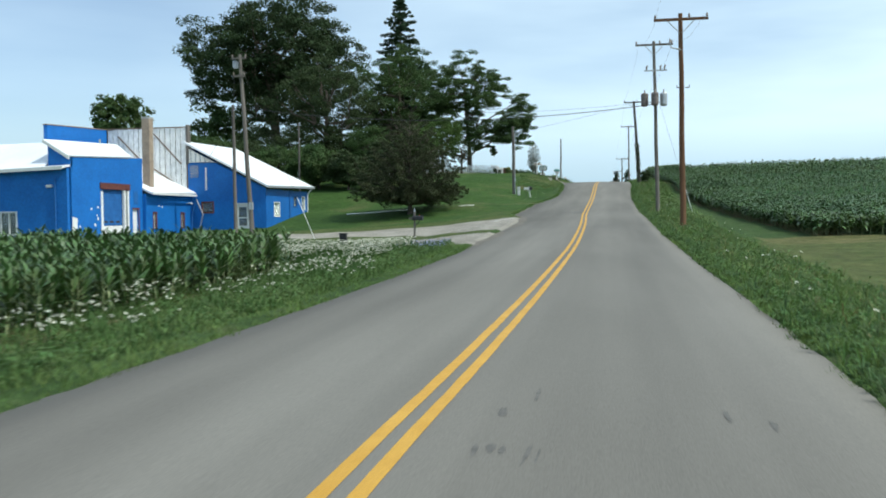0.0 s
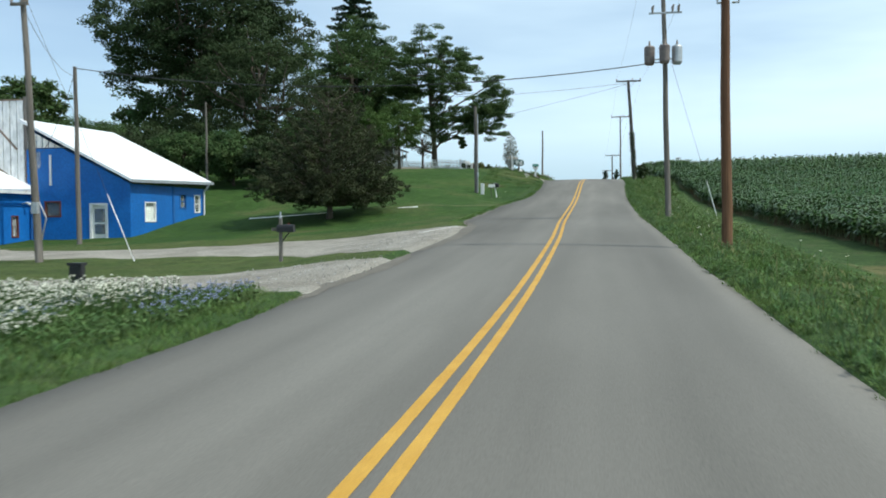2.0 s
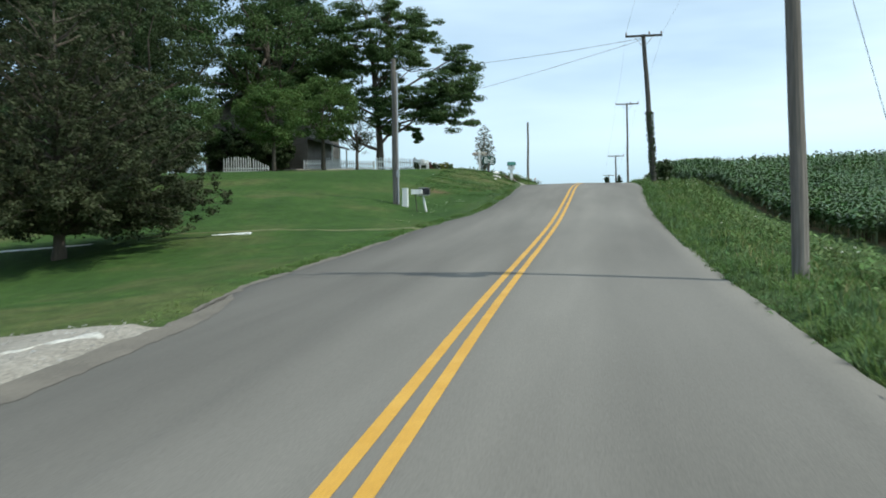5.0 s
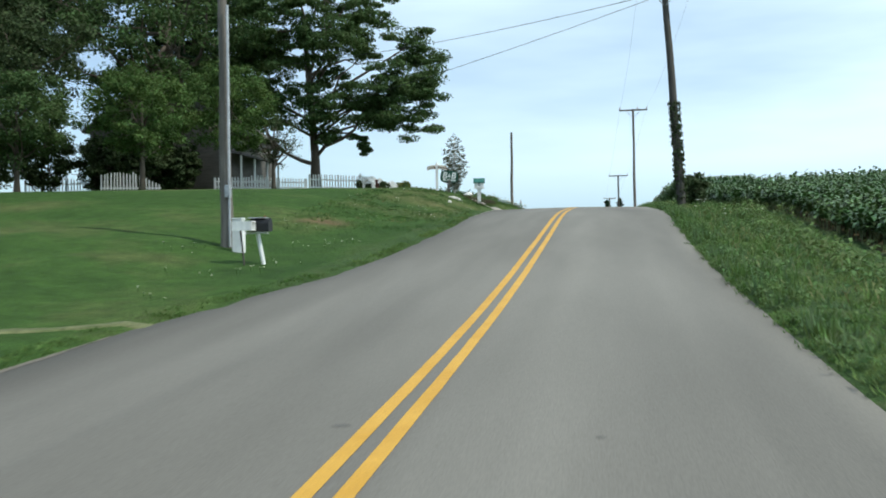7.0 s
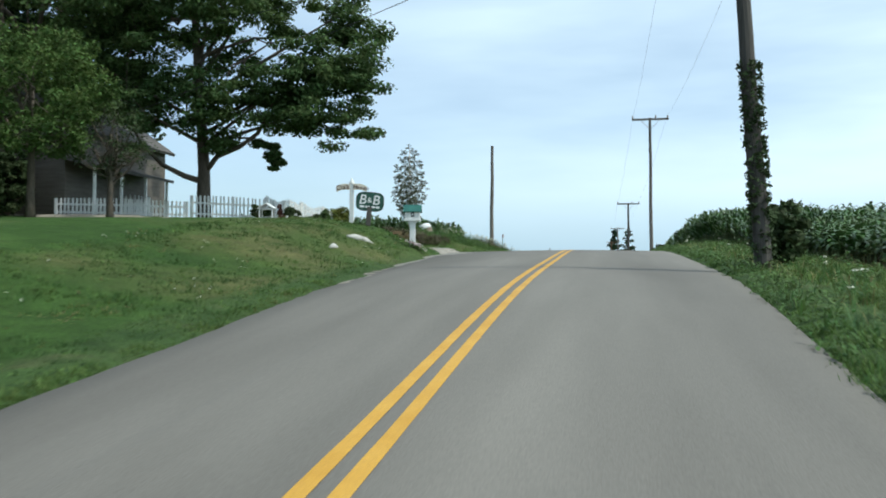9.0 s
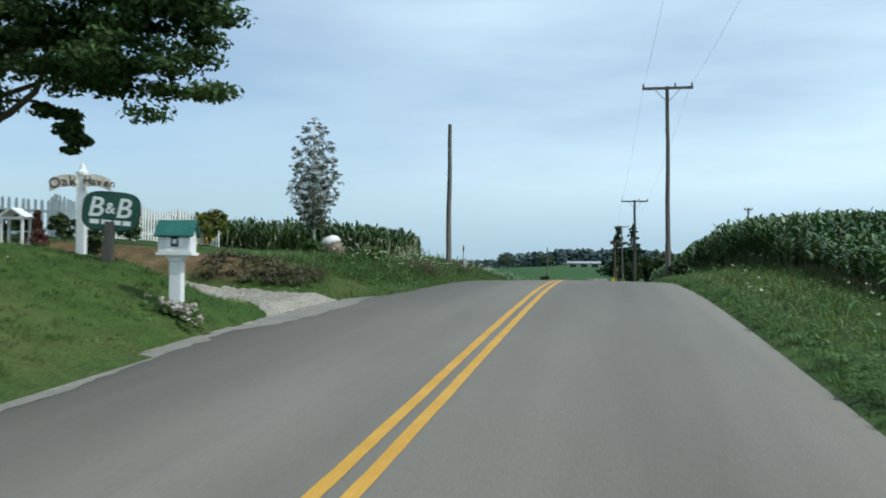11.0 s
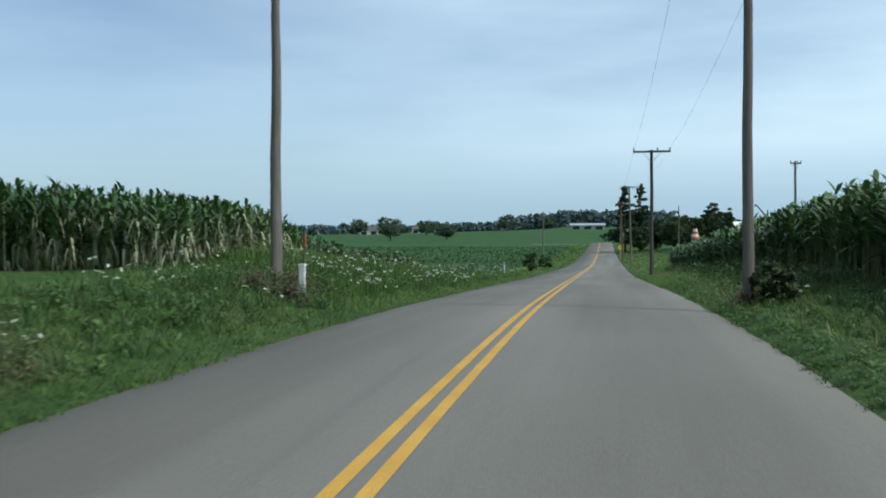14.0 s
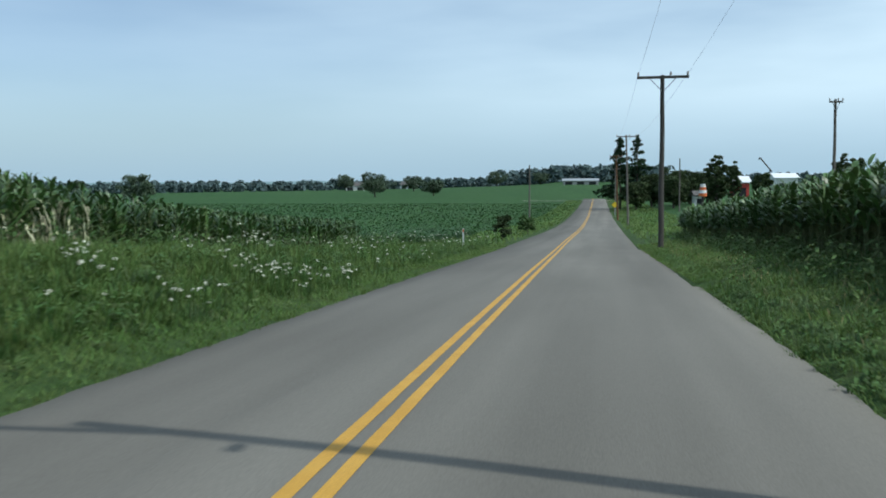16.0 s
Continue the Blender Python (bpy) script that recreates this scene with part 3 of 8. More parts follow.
DRIVE_NEAR, DRIVE_FAR, DRIVE_HOUSE = [low + high[::-1] for low, high in (NEAR_EDGES, YARD_EDGES, HOUSE_EDGES)]
SOIL_BANK = [(-7.6, 110.6), (-8.2, 112.15), (-12.5, 113.15), (-15, 111.55), (-11, 110.55)]


def axis_steps(spans):
    out = [spans[0][0]]
    for a, b, s in spans:
        n = max(1, round((b - a) / s))
        out += list(np.linspace(a, b, n + 1)[1:])
    return np.array(out)


# ---- ground ----
gx = axis_steps([(-4000, -1000, 500), (-1000, -300, 70), (-300, -100, 20), (-100, -40, 4), (-40, -12, 1.0), (-12, 10, 0.4), (10, 30, 1.0), (30, 120, 5), (120, 300, 20), (300, 1000, 70), (1000, 4000, 500)])
gy = axis_steps([(-400, -60, 34), (-60, -10, 5), (-10, 200, 0.7), (200, 400, 4), (400, 1000, 30), (1000, 4000, 300)])
GX, GY = np.meshgrid(gx, gy)
GZ = ground_z(GX, GY)
road_off = np.abs(GX - road_x(GY)) - HALF
fade = np.clip(road_off / 1.5, 0, 1) * (np.abs(GX) < 300)
bumps = np.array([noise.noise((x * 0.45, y * 0.45, 3.0)) + 0.5 * noise.noise((x * 1.3, y * 1.3, 8.0)) if f > 0 else 0.0 for x, y, f in zip(GX.ravel(), GY.ravel(), fade.ravel())]).reshape(GX.shape)
GZ = GZ + 0.05 * fade * bumps


def apron(y):
    """How far the asphalt reaches past the usual edge on the west side."""
    return np.interp(y, [-400, 0, 7, 10, 15, 24, 29, 31.5, 33.5, 36, 40, 46, 53, 57, 60, 65, 70, 73, 75, 78, 86, 93, 95.7, 99, 104, 106.5, 109, 110.6, 111.3, 112.3, 114, 119.6, 136, 147, 170, 400], [.1, .2, .2, .14, .15, .2, .18, .35, .55, .4, .3, .38, .6, 1.25, 1.22, 1.05, .9, .4, -.15, -.45, -.5, -.1, .15, .55, .9, .85, .85, .8, .75, .2, -.08, -.18, -.2, -.2, -.4, -.4])


def apron_east(y):
    return np.interp(y, [-400, 0, 7.5, 12, 17, 22, 30, 33.5, 37, 45, 58, 63, 67, 71, 75, 87, 97, 104, 112, 130, 137, 150, 183, 400], [-.1, -.1, -.04, .03, .12, .07, .05, -.06, -.2, -.2, -.16, -.06, -.02, -.09, -.2, -.08, .18, .2, .22, .21, .26, .4, .6, .5])


GZ = np.where(road_off < np.where(GX < road_x(GY), apron(GY), apron_east(GY)) + 0.05, road_z(GY) - 0.12, GZ)
ny, nx = GX.shape


def top_z(x, y):
    """The height of the finished ground sheet."""
    x, y = np.asarray(x, float), np.asarray(y, float)
    j, i = np.clip(np.searchsorted(gx, x) - 1, 0, nx - 2), np.clip(np.searchsorted(gy, y) - 1, 0, ny - 2)
    a, b = (x - gx[j]) / (gx[j + 1] - gx[j]), (y - gy[i]) / (gy[i + 1] - gy[i])
    return (GZ[i, j] * (1 - a) + GZ[i, j + 1] * a) * (1 - b) + (GZ[i + 1, j] * (1 - a) + GZ[i + 1, j + 1] * a) * b


def gz(x, y):
    return float(top_z(x, y))


idx = np.arange(nx * ny).reshape(ny, nx)
quads = np.stack([idx[:-1, :-1], idx[:-1, 1:], idx[1:, 1:], idx[1:, :-1]], -1).reshape(-1, 4)
ground_me = array_mesh("ground", np.stack([GX, GY, GZ], -1).reshape(-1, 3), quads, GROUND, True)
lawn = ((GX < -5.5) & (GY > 44) & (GY < 134)) | ((GX > 4.6) & (GY < 43)) | ((GX < -5) & (GY > 34) & (GY < 44))
soil = inside(SOIL_BANK, GX, GY) * 0.9 + ((inside(CORN_LEFT, GX, GY) & (GX > -11)) | (inside(CORN_RIGHT, GX, GY) & (GX < 12)) | (inside(CORN_FAR, GX, GY) & (GX > -18))) * 0.8
soil = soil + 0.85 * np.clip(1.4 - np.hypot((GX + 7.6) / 1.3, (GY - 112.1) / 0.9), 0, 1)
soil = soil + 0.8 * np.clip(1.3 - np.hypot((GX + 6.5) / 0.7, (GY - 130.7) / 0.8), 0, 1)
soil = soil + 0.55 * ((GX < -5.4) & (GX > -8.5) & (GY > 88) & (GY < 104)) * np.clip(bumps + 0.2, 0, 1)
soil = soil + np.clip(1.5 - np.minimum(np.hypot((GX + 8.0) / 1.0, (GY - 83.8) / 1.5), np.hypot((GX + 6.2) / 0.4, (GY - 81.2) / 0.6)), 0, 1) * np.clip(0.35 + 1.9 * bumps, 0, 1)
dry = 0.9 * ((GX > 6.5) & (GY > 39.5) & (GY < 43.6)) + 0.5 * ((GX > 5.5) & (GY < 39.5)) + 0.35 * ((GX < -5.5) & (GX > -33) & (GY > 34) & (GY < 56))
dry = dry + 0.42 * ((GX < -5.2) & (GX > -9) & (GY > 88) & (GY < 106)) * np.clip(0.5 + bumps, 0, 1)
field = ((inside(CORN_LEFT, GX, GY) & (GX <= -11)) | (inside(CORN_RIGHT, GX, GY) & (GX >= 12)) | (inside(CORN_FAR, GX, GY) & (GX <= -18))) | ((GX < -8) & (GY > 177)) | (np.abs(GX) > 62) | ((GX > 5) & (GY > 190)) | (GY > 400)
cover = ground_me.color_attributes.new("cover", "FLOAT_COLOR", "POINT")
cover.data.foreach_set("color", np.stack([lawn.astype(float), np.clip(soil, 0, 1), field.astype(float), np.clip(dry, 0, 1)], -1).astype(np.float32).ravel())
ground = tagged(new("ground", ground_me), "rolling farmland ground with mown lawn, rough verge and fields", "ground", kind="structure")


# ---- road ----
def ribbon(name, mat, ys, left, right, lift, across=2, crown=0.0, rough_edge=0.0, thick=0.0):
    """A strip that follows the road: left and right give its edges at each y."""
    ys = np.asarray(ys, float)
    l, r = left(ys), right(ys)
    if rough_edge:
        l = l + np.array([noise.noise((0, y * 0.9, 1)) + 0.9 * noise.noise((0, y * 3.1, 4)) for y in ys]) * rough_edge
        r = r + np.array([noise.noise((5, y * 0.9, 2)) + 0.9 * noise.noise((5, y * 3.1, 7)) for y in ys]) * rough_edge
    s = np.linspace(0, 1, across)
    X = l[:, None] * (1 - s) + r[:, None] * s
    Y = np.repeat(ys[:, None], across, 1)
    mid = road_x(Y)
    Z = road_z(Y) + lift + crown * (1 - np.minimum(np.abs(X - mid) / HALF, 1.15) ** 1.6)
    if thick:
        X, Y = np.concatenate([X[:, :1] - 0.12, X, X[:, -1:] + 0.12], 1), np.concatenate([Y[:, :1], Y, Y[:, -1:]], 1)
        Z = np.concatenate([Z[:, :1] - thick, Z, Z[:, -1:] - thick], 1)
    n, k = X.shape
    i = np.arange(n * k).reshape(n, k)
    f = np.stack([i[:-1, :-1], i[:-1, 1:], i[1:, 1:], i[1:, :-1]], -1).reshape(-1, 4)
    return array_mesh(name, np.stack([X, Y, Z], -1).reshape(-1, 3), f, mat, True)


road_ys = np.r_[np.linspace(-80, -5, 20), np.arange(-4.7, 180, 0.3), np.arange(180, 420, 1.5)]
road = tagged(new("road", ribbon("road", ASPHALT, road_ys, lambda y: road_x(y) - HALF - apron(y), lambda y: road_x(y) + HALF + apron_east(y), -0.055, 17, 0.05, 0.05, 0.10)),
              "worn grey asphalt country road with no edge lines", "road", kind="structure")
for side in (-1, 1):
    me = ribbon("yellow_line", YELLOW, np.r_[np.linspace(-80, -5, 40), np.arange(-4.7, 180, 0.3), np.arange(180, 419, 1.5)], lambda y: line_x(y) + side * 0.112 - 0.056, lambda y: line_x(y) + side * 0.112 + 0.056, -0.049, 2, 0.05, 0.006)
    tagged(new("centre_line", me), "solid yellow painted centre line on the asphalt", "road marking", "double centre line", "structure")


def resample(line, n):
    p = np.array(line, float)
    s = np.r_[0, np.cumsum(np.hypot(*np.diff(p, axis=0).T))]
    q = np.linspace(0, s[-1], n)
    return np.stack([np.interp(q, s, p[:, 0]), np.interp(q, s, p[:, 1])], -1)


def laid_strip(name, edges, mat, lift, label, category, along=240, across=24, ragged=0.22):
    """A surface laid on the ground between two lines of the plan, with uneven edges."""
    a, b = resample(edges[0], along), resample(edges[1], along)
    w = b - a
    w = w / (np.linalg.norm(w, axis=1, keepdims=True) + 1e-9)
    for line, side, seed in ((a, -1, 3.0), (b, 1, 9.0)):
        wob = np.array([noise.noise((p[0] * 0.7, p[1] * 0.7, seed)) + 0.6 * noise.noise((p[0] * 2.3, p[1] * 2.3, seed)) + 0.4 * noise.noise((p[0] * 7, p[1] * 7, seed)) for p in line])
        line += w * (side * wob * ragged)[:, None]
    s = np.linspace(0, 1, across)[None, :, None]
    P = a[:, None] * (1 - s) + b[:, None] * s
    X, Y = P[..., 0], P[..., 1]
    Z = top_z(X, Y) + lift
    off = X - road_x(Y) + HALF + apron(Y)
    Z = np.where(off > -0.8, np.maximum(Z, road_z(Y) - 0.09), Z)
    Z = np.where(off > 0.12, road_z(Y) - 0.10, Z)
    Z[:, 0] -= 0.05
    Z[:, -1] -= 0.05
    i = np.arange(along * across).reshape(along, across)
    f = np.stack([i[:-1, :-1], i[:-1, 1:], i[1:, 1:], i[1:, :-1]], -1).reshape(-1, 4)
    me = array_mesh(name, np.stack([X, Y, Z], -1).reshape(-1, 3), f, mat, True)
    return tagged(new(name, me), label, category, kind="structure")


TRACK = [(-5.6, 70.3), (-7.5, 69.3), (-10, 68.75), (-14, 67.95)], [(-5.8, 70.7), (-7.5, 69.6), (-10, 68.95), (-14, 68.1)]
laid_strip("track_edge", TRACK, TRACK_EARTH, 0.02, "narrow pale track running along the lawn", "track", 160, 6, 0.12)
DUST_ROAD = material("dusty_asphalt", (0.125, 0.110, 0.088), (0.165, 0.145, 0.115), 0.95, scale=1.2, fine=30, bump=0.4, dark=0.8, dist=0.006)


def dust_band(y0, y1, inner, mat=DUST_ROAD, out=0.0):
    """Brown dust tracked from a drive onto the edge of the asphalt."""
    ys = np.arange(y0, y1, 0.15)
    swell = np.sin(np.pi * (ys - y0) / (y1 - y0)) ** 0.5
    me = ribbon("drive_dust", mat, ys, lambda y: road_x(y) - HALF - apron(y) - out, lambda y: road_x(y) - HALF - apron(y) + 0.02 + inner * swell, -0.050, 4, 0.05, 0.12)
    tagged(new("drive_dust", me), "brown dust tracked onto the asphalt at a drive mouth", "dust", kind="structure")


dust_band(31, 40, 0.45)
dust_band(40.5, 56, 0.5)
DUST_PALE = material("pale_dusty_asphalt", (0.185, 0.172, 0.148), (0.235, 0.22, 0.19), 0.95, scale=1.2, fine=30, bump=0.4, dark=0.8, dist=0.006)
dust_band(105.0, 112.05, 0.75, DUST_PALE)
dust_band(96.5, 106.8, 0.3, DUST_PALE)
for k in range(26):
    a = 91.5 + 0.62 * k + rng.uniform(0, 0.3)
    dust_band(a, a + rng.uniform(0.3, 0.75), rng.uniform(0.03, 0.22), GRAVEL, rng.uniform(0.02, 0.12))
dust_band(54, 70, 0.1, DUST_ROAD, 0.06)
laid_strip("gravel_ridge", ([(-6.75, 49.6), (-6.15, 50.6), (-5.7, 52.0)], [(-6.6, 49.4), (-5.98, 50.4), (-5.55, 51.85)]), PALE_STONE, 0.045, "thin streak of pale gravel beside the drive mouth", "gravel", 90, 6, 0.3)
laid_strip("driveway_near", NEAR_EDGES, GRAVEL, 0.03, "pale gravel driveway off the road", "driveway")
laid_strip("driveway_yard", YARD_EDGES, GRAVEL, 0.03, "pale gravel driveway leading to the blue building", "driveway", 240, 40)
laid_strip("driveway_house", HOUSE_EDGES, GRAVEL, 0.03, "pale gravel driveway cut through the grass bank", "driveway")

# ---- growing things ----


def leaf_cards(centres, ways, lengths, widths, droop=0.35, segs=3):
    """Long leaves that arch: arrays of base points, level directions, lengths and widths. Returns verts and faces."""
    n = len(centres)
    side = np.stack([-ways[:, 1], ways[:, 0], np.zeros(n)], -1)
    side /= np.linalg.norm(side, axis=1, keepdims=True) + 1e-9
    V, F = [], []
    t = np.linspace(0, 1, segs + 1)
    prof = np.array({3: [0.55, 1.0, 0.75, 0.04], 2: [0.7, 1.0, 0.05], 1: [1.0, 0.1]}[segs])
    for i, s in enumerate(t):
        p = centres + ways * (lengths * s)[:, None]
        p[:, 2] -= droop * lengths * s * s * 1.4
        w = (widths * prof[i] / 2)[:, None]
        V += [p - side * w, p + side * w]
    V = np.stack(V, 1).reshape(-1, 3)
    base = np.arange(n)[:, None] * (2 * (segs + 1))
    for i in range(segs):
        F.append(base + np.array([2 * i, 2 * i + 1, 2 * i + 3, 2 * i + 2]))
    return V, np.concatenate(F)


def join_arrays(parts):
    V, F, k = [], [], 0
    for v, f in parts:
        V.append(v)
        F.append(f + k)
        k += len(v)
    return np.concatenate(V), np.concatenate(F)


def scatter(poly, spacing_x, spacing_y, jitter=0.3):
    xs, ys = [p[0] for p in poly], [p[1] for p in poly]
    X, Y = np.meshgrid(np.arange(min(xs), max(xs), spacing_x), np.arange(min(ys), max(ys), spacing_y))
    X, Y = X.ravel(), Y.ravel()
    X = X + rng.uniform(-jitter, jitter, X.shape) * spacing_x
    Y = Y + rng.uniform(-jitter, jitter, X.shape) * spacing_y
    m = inside(poly, X, Y)
    return X[m], Y[m]


def corn_stand(name, x, y, height, leaves, label, leaf_len=0.75, tassel=True, low=0.30, upright=0.45, wide=1.0, segs=2):
    """Rows of maize plants, joined into one crop."""
    n = len(x)
    z = top_z(x, y)
    h = height * rng.uniform(0.82, 1.12, n)
    P = []
    # stalk: a thin three-sided spike of two crossed blades
    a = rng.uniform(0, math.pi, n)
    for k in (0, math.pi / 2):
        d = np.stack([np.cos(a + k), np.sin(a + k), np.zeros(n)], -1) * 0.016
        b, t = np.stack([x, y, z - 0.05], -1), np.stack([x, y, z + h * 0.93], -1)
        v = np.stack([b - d, b + d, t + d * 0.5, t - d * 0.5], 1).reshape(-1, 3)
        P.append((v, np.arange(n * 4).reshape(-1, 4)))
    stalk = join_arrays(P)
    P = []
    for k in range(leaves):
        f = low + (0.96 - low) * (k + 0.5) / leaves
        az = a + math.pi * k + rng.normal(0, 0.45, n)
        up = rng.uniform(upright if f > 0.4 else 0.15, upright + 0.65, n) + 0.5 * f
        ways = np.stack([np.cos(az), np.sin(az), up], -1)
        ways /= np.linalg.norm(ways, axis=1, keepdims=True)
        L = leaf_len * height / 1.8 * rng.uniform(0.7, 1.2, n) * (1.1 - 0.45 * abs(f - 0.5)) * float(np.interp(f, [0, 0.6, 1], [1, 1, 0.55]))
        c = np.stack([x, y, z + h * f * rng.uniform(0.92, 1.04, n)], -1)
        P.append(leaf_cards(c, ways, L, wide * rng.uniform(0.085, 0.145, n), rng.uniform(0.45, 0.9, n) * float(np.interp(upright, [0.5, 1.0], [0.8, 0.42])), segs))
    if tassel:
        for k in range(2):
            az = rng.uniform(0, 2 * math.pi, n)
            ways = np.stack([np.cos(az) * 0.4, np.sin(az) * 0.4, np.ones(n)], -1)
            P.append(leaf_cards(np.stack([x, y, z + h * 0.92], -1), ways, np.full(n, 0.13) * height, np.full(n, 0.05), np.full(n, 0.1)))
    leaf = join_arrays(P)
    ob = tagged(new(name, array_mesh(name, *leaf, CORN)), label, "crop", kind="stuff")
    st = new("stalks", array_mesh("stalks", *stalk, CORN_STALK))
    st.parent = ob
    tagged(st, kind="stuff")
    return ob


# maize beside the blue building's drive
cx_, cy_ = scatter([(-19, 11), (-8.8, 11), (-8.6, 20), (-9.0, 24.0), (-13, 25.4), (-19, 26.0)], 0.42, 0.17, 0.8)
corn_stand("corn_field_near", cx_, cy_, np.interp(cy_, [11, 20, 25], [0.92, 0.98, 1.14]), 12, "low green maize crop at the roadside", 1.05, False, 0.05, 1.0, 0.7, 3)
# drooping front leaves, their paler colour also standing in for leaf highlights
front = (cx_ > -10.0) | (cy_ > 23.6)
x, y = cx_[front], cy_[front]
n, P = len(x), []
for k in range(3):
    az = rng.uniform(0, 2 * math.pi, n)
    ways = np.stack([np.cos(az) * 0.6, np.sin(az) * 0.6, rng.uniform(0.3, 1.2, n)], -1)
    c = np.stack([x, y, top_z(x, y) + rng.uniform(0.08, 0.5, n)], -1)
    P.append(leaf_cards(c, ways, rng.uniform(0.25, 0.5, n), rng.uniform(0.02, 0.04, n), rng.uniform(0.7, 1.4, n), 3))
tagged(new("pale_corn_leaves", array_mesh("pale_corn_leaves", *join_arrays(P), CORN_STALK)), "pale drooping lower leaves of low maize, leaf highlights in the colour", "crop", kind="stuff")
# maize on the rise across the road: dense margin, then thinner inside
def right_edge(y):
    return np.interp(y, [43, 60, 90, 120, 150, 185], [9.5, 8.0, 6.2, 5.5, 5.0, 4.2])


def right_height(y):
    return np.interp(y, [43, 70, 100, 112, 120, 128, 138, 150, 185], [0.98, 0.88, 0.84, 0.9, 1.1, 1.85, 2.1, 1.8, 1.6])


X, Y = scatter([(4, 43.6), (62, 43.6), (62, 188), (4, 188)], 0.5, 0.2)
deep = X - right_edge(Y)
keep = ((deep > 0) & (deep < 5)) | ((deep >= 0) & (Y < 47.5) & (X < 40))
m = keep & (Y < 113)
corn_stand("corn_field_rise", X[m], Y[m], right_height(Y[m]), 12, "green maize crop on a low rise", 0.95, False, 0.34, 0.56, 1.35, 3)
m = keep & (Y >= 113)
corn_stand("corn_field_rise", X[m], Y[m], right_height(Y[m]), 13, "tall green maize crop above the road bank", 0.85, True, 0.36, 0.85, 1.05, 3)
X, Y = scatter([(4, 43.6), (95, 43.6), (95, 188), (4, 188)], 0.8, 0.6)
deep = X - right_edge(Y)
keep = (deep > 4.8) & (Y > 47) & (rng.random(len(X)) < np.clip(1.3 - X / 70, 0.22, 1))
corn_stand("corn_field_rise_inner", X[keep], Y[keep], right_height(Y[keep]) - np.interp(Y[keep], [43, 90, 115], [0.22, 0.2, 0.0]), 6, "tall green maize crop in even rows", 1.05, False, 0.45, 0.55, 1.6)
# maize beyond the farm house
def far_height(x, y):
    return np.interp(x, [-26, -18, -13, -10.5, -9], [2.3, 2.22, 1.95, 1.5, 1.15]) * np.interp(y, [136, 142, 150, 165, 180], [1.0, 0.95, 0.85, 0.65, 0.6])


X, Y = scatter([(max(a, -26), b) for a, b in CORN_FAR], 0.5, 0.2)
edge = np.interp(Y, [132.8, 136, 140, 146, 152, 160, 168, 176], [-9.8, -9.9, -10.2, -11.6, -13.2, -13.5, -12.8, -13.5])
south = 132.8 + (-9.8 - X) * 0.15
deep = np.minimum(edge - X, Y - south)
keep = (deep > 0) & (deep < 4.5)
corn_stand("corn_field_far", X[keep], Y[keep], far_height(X[keep], Y[keep]), 12, "tall dark green maize crop edge", 0.8, True, 0.25, 0.92, 0.95, 3)
# dried lower leaves and pale bare stalks along its edge, leaf highlights put into their colour
front = (deep > 0) & (deep < 0.9) & (Y < 150)
x, y = X[front], Y[front]
n, P = len(x), []
for k in range(8):
    az = rng.uniform(0, 2 * math.pi, n)
    ways = np.stack([np.cos(az) * 0.7, np.sin(az) * 0.7, rng.uniform(0.1, 0.9, n)], -1)
    c = np.stack([x, y, top_z(x, y) + far_height(x, y) * rng.uniform(0.1, 0.8, n)], -1)
    P.append(leaf_cards(c, ways, rng.uniform(0.25, 0.5, n), rng.uniform(0.03, 0.06, n), rng.uniform(0.9, 1.6, n), 3))
for k in (0, 1):
    d = np.array([0.017, 0, 0]) if k else np.array([0, 0.017, 0])
    b = np.stack([x, y, top_z(x, y)], -1)
    t = b + np.stack([rng.normal(0, 0.04, n), rng.normal(0, 0.04, n), far_height(x, y) * rng.uniform(0.3, 0.75, n)], -1)
    P.append((np.stack([b - d, b + d, t + d * 0.6, t - d * 0.6], 1).reshape(-1, 3), np.arange(n * 4).reshape(-1, 4)))
tagged(new("dry_glint_corn_leaves", array_mesh("dry_glint_corn_leaves", *join_arrays(P), CORN_DRY_GLINT)), "pale dried lower leaves and stalks of maize, leaf highlights in the colour", "crop", kind="stuff")
X, Y = scatter([(max(a, -32), b) for a, b in CORN_FAR], 0.8, 0.6)
edge = np.interp(Y, [132.8, 136, 140, 146, 152, 160, 168, 176], [-9.8, -9.9, -10.2, -11.6, -13.2, -13.5, -12.8, -13.5])
deep = np.minimum(edge - X, Y - 132.8 - (-9.8 - X) * 0.15)
keep = deep >= 4.3
corn_stand("corn_field_far_inner", X[keep], Y[keep], far_height(X[keep], Y[keep]), 5, "tall green maize crop in even rows", 1.0, True, 0.3, 0.95, 1.3)


def blades(x, y, height, width, mat, name, label, lean=0.5, lift=0.0, segs=2):
    n = len(x)
    az = rng.uniform(0, 2 * math.pi, n)
    ways = np.stack([np.cos(az) * lean, np.sin(az) * lean, np.ones(n)], -1)
    c = np.stack([x, y, top_z(x, y) - 0.02 + lift], -1)
    v, f = leaf_cards(c, ways, height, width, np.full(n, 0.35), segs)
    return tagged(new(name, array_mesh(name, v, f, mat)), label, "grass", kind="stuff")


def patchy(x, y, scale, seed, low=0.0):
    return np.array([noise.noise((a * scale, b * scale, seed)) for a, b in zip(x, y)]) > low


DRIVES = [DRIVE_NEAR, DRIVE_FAR, DRIVE_HOUSE]


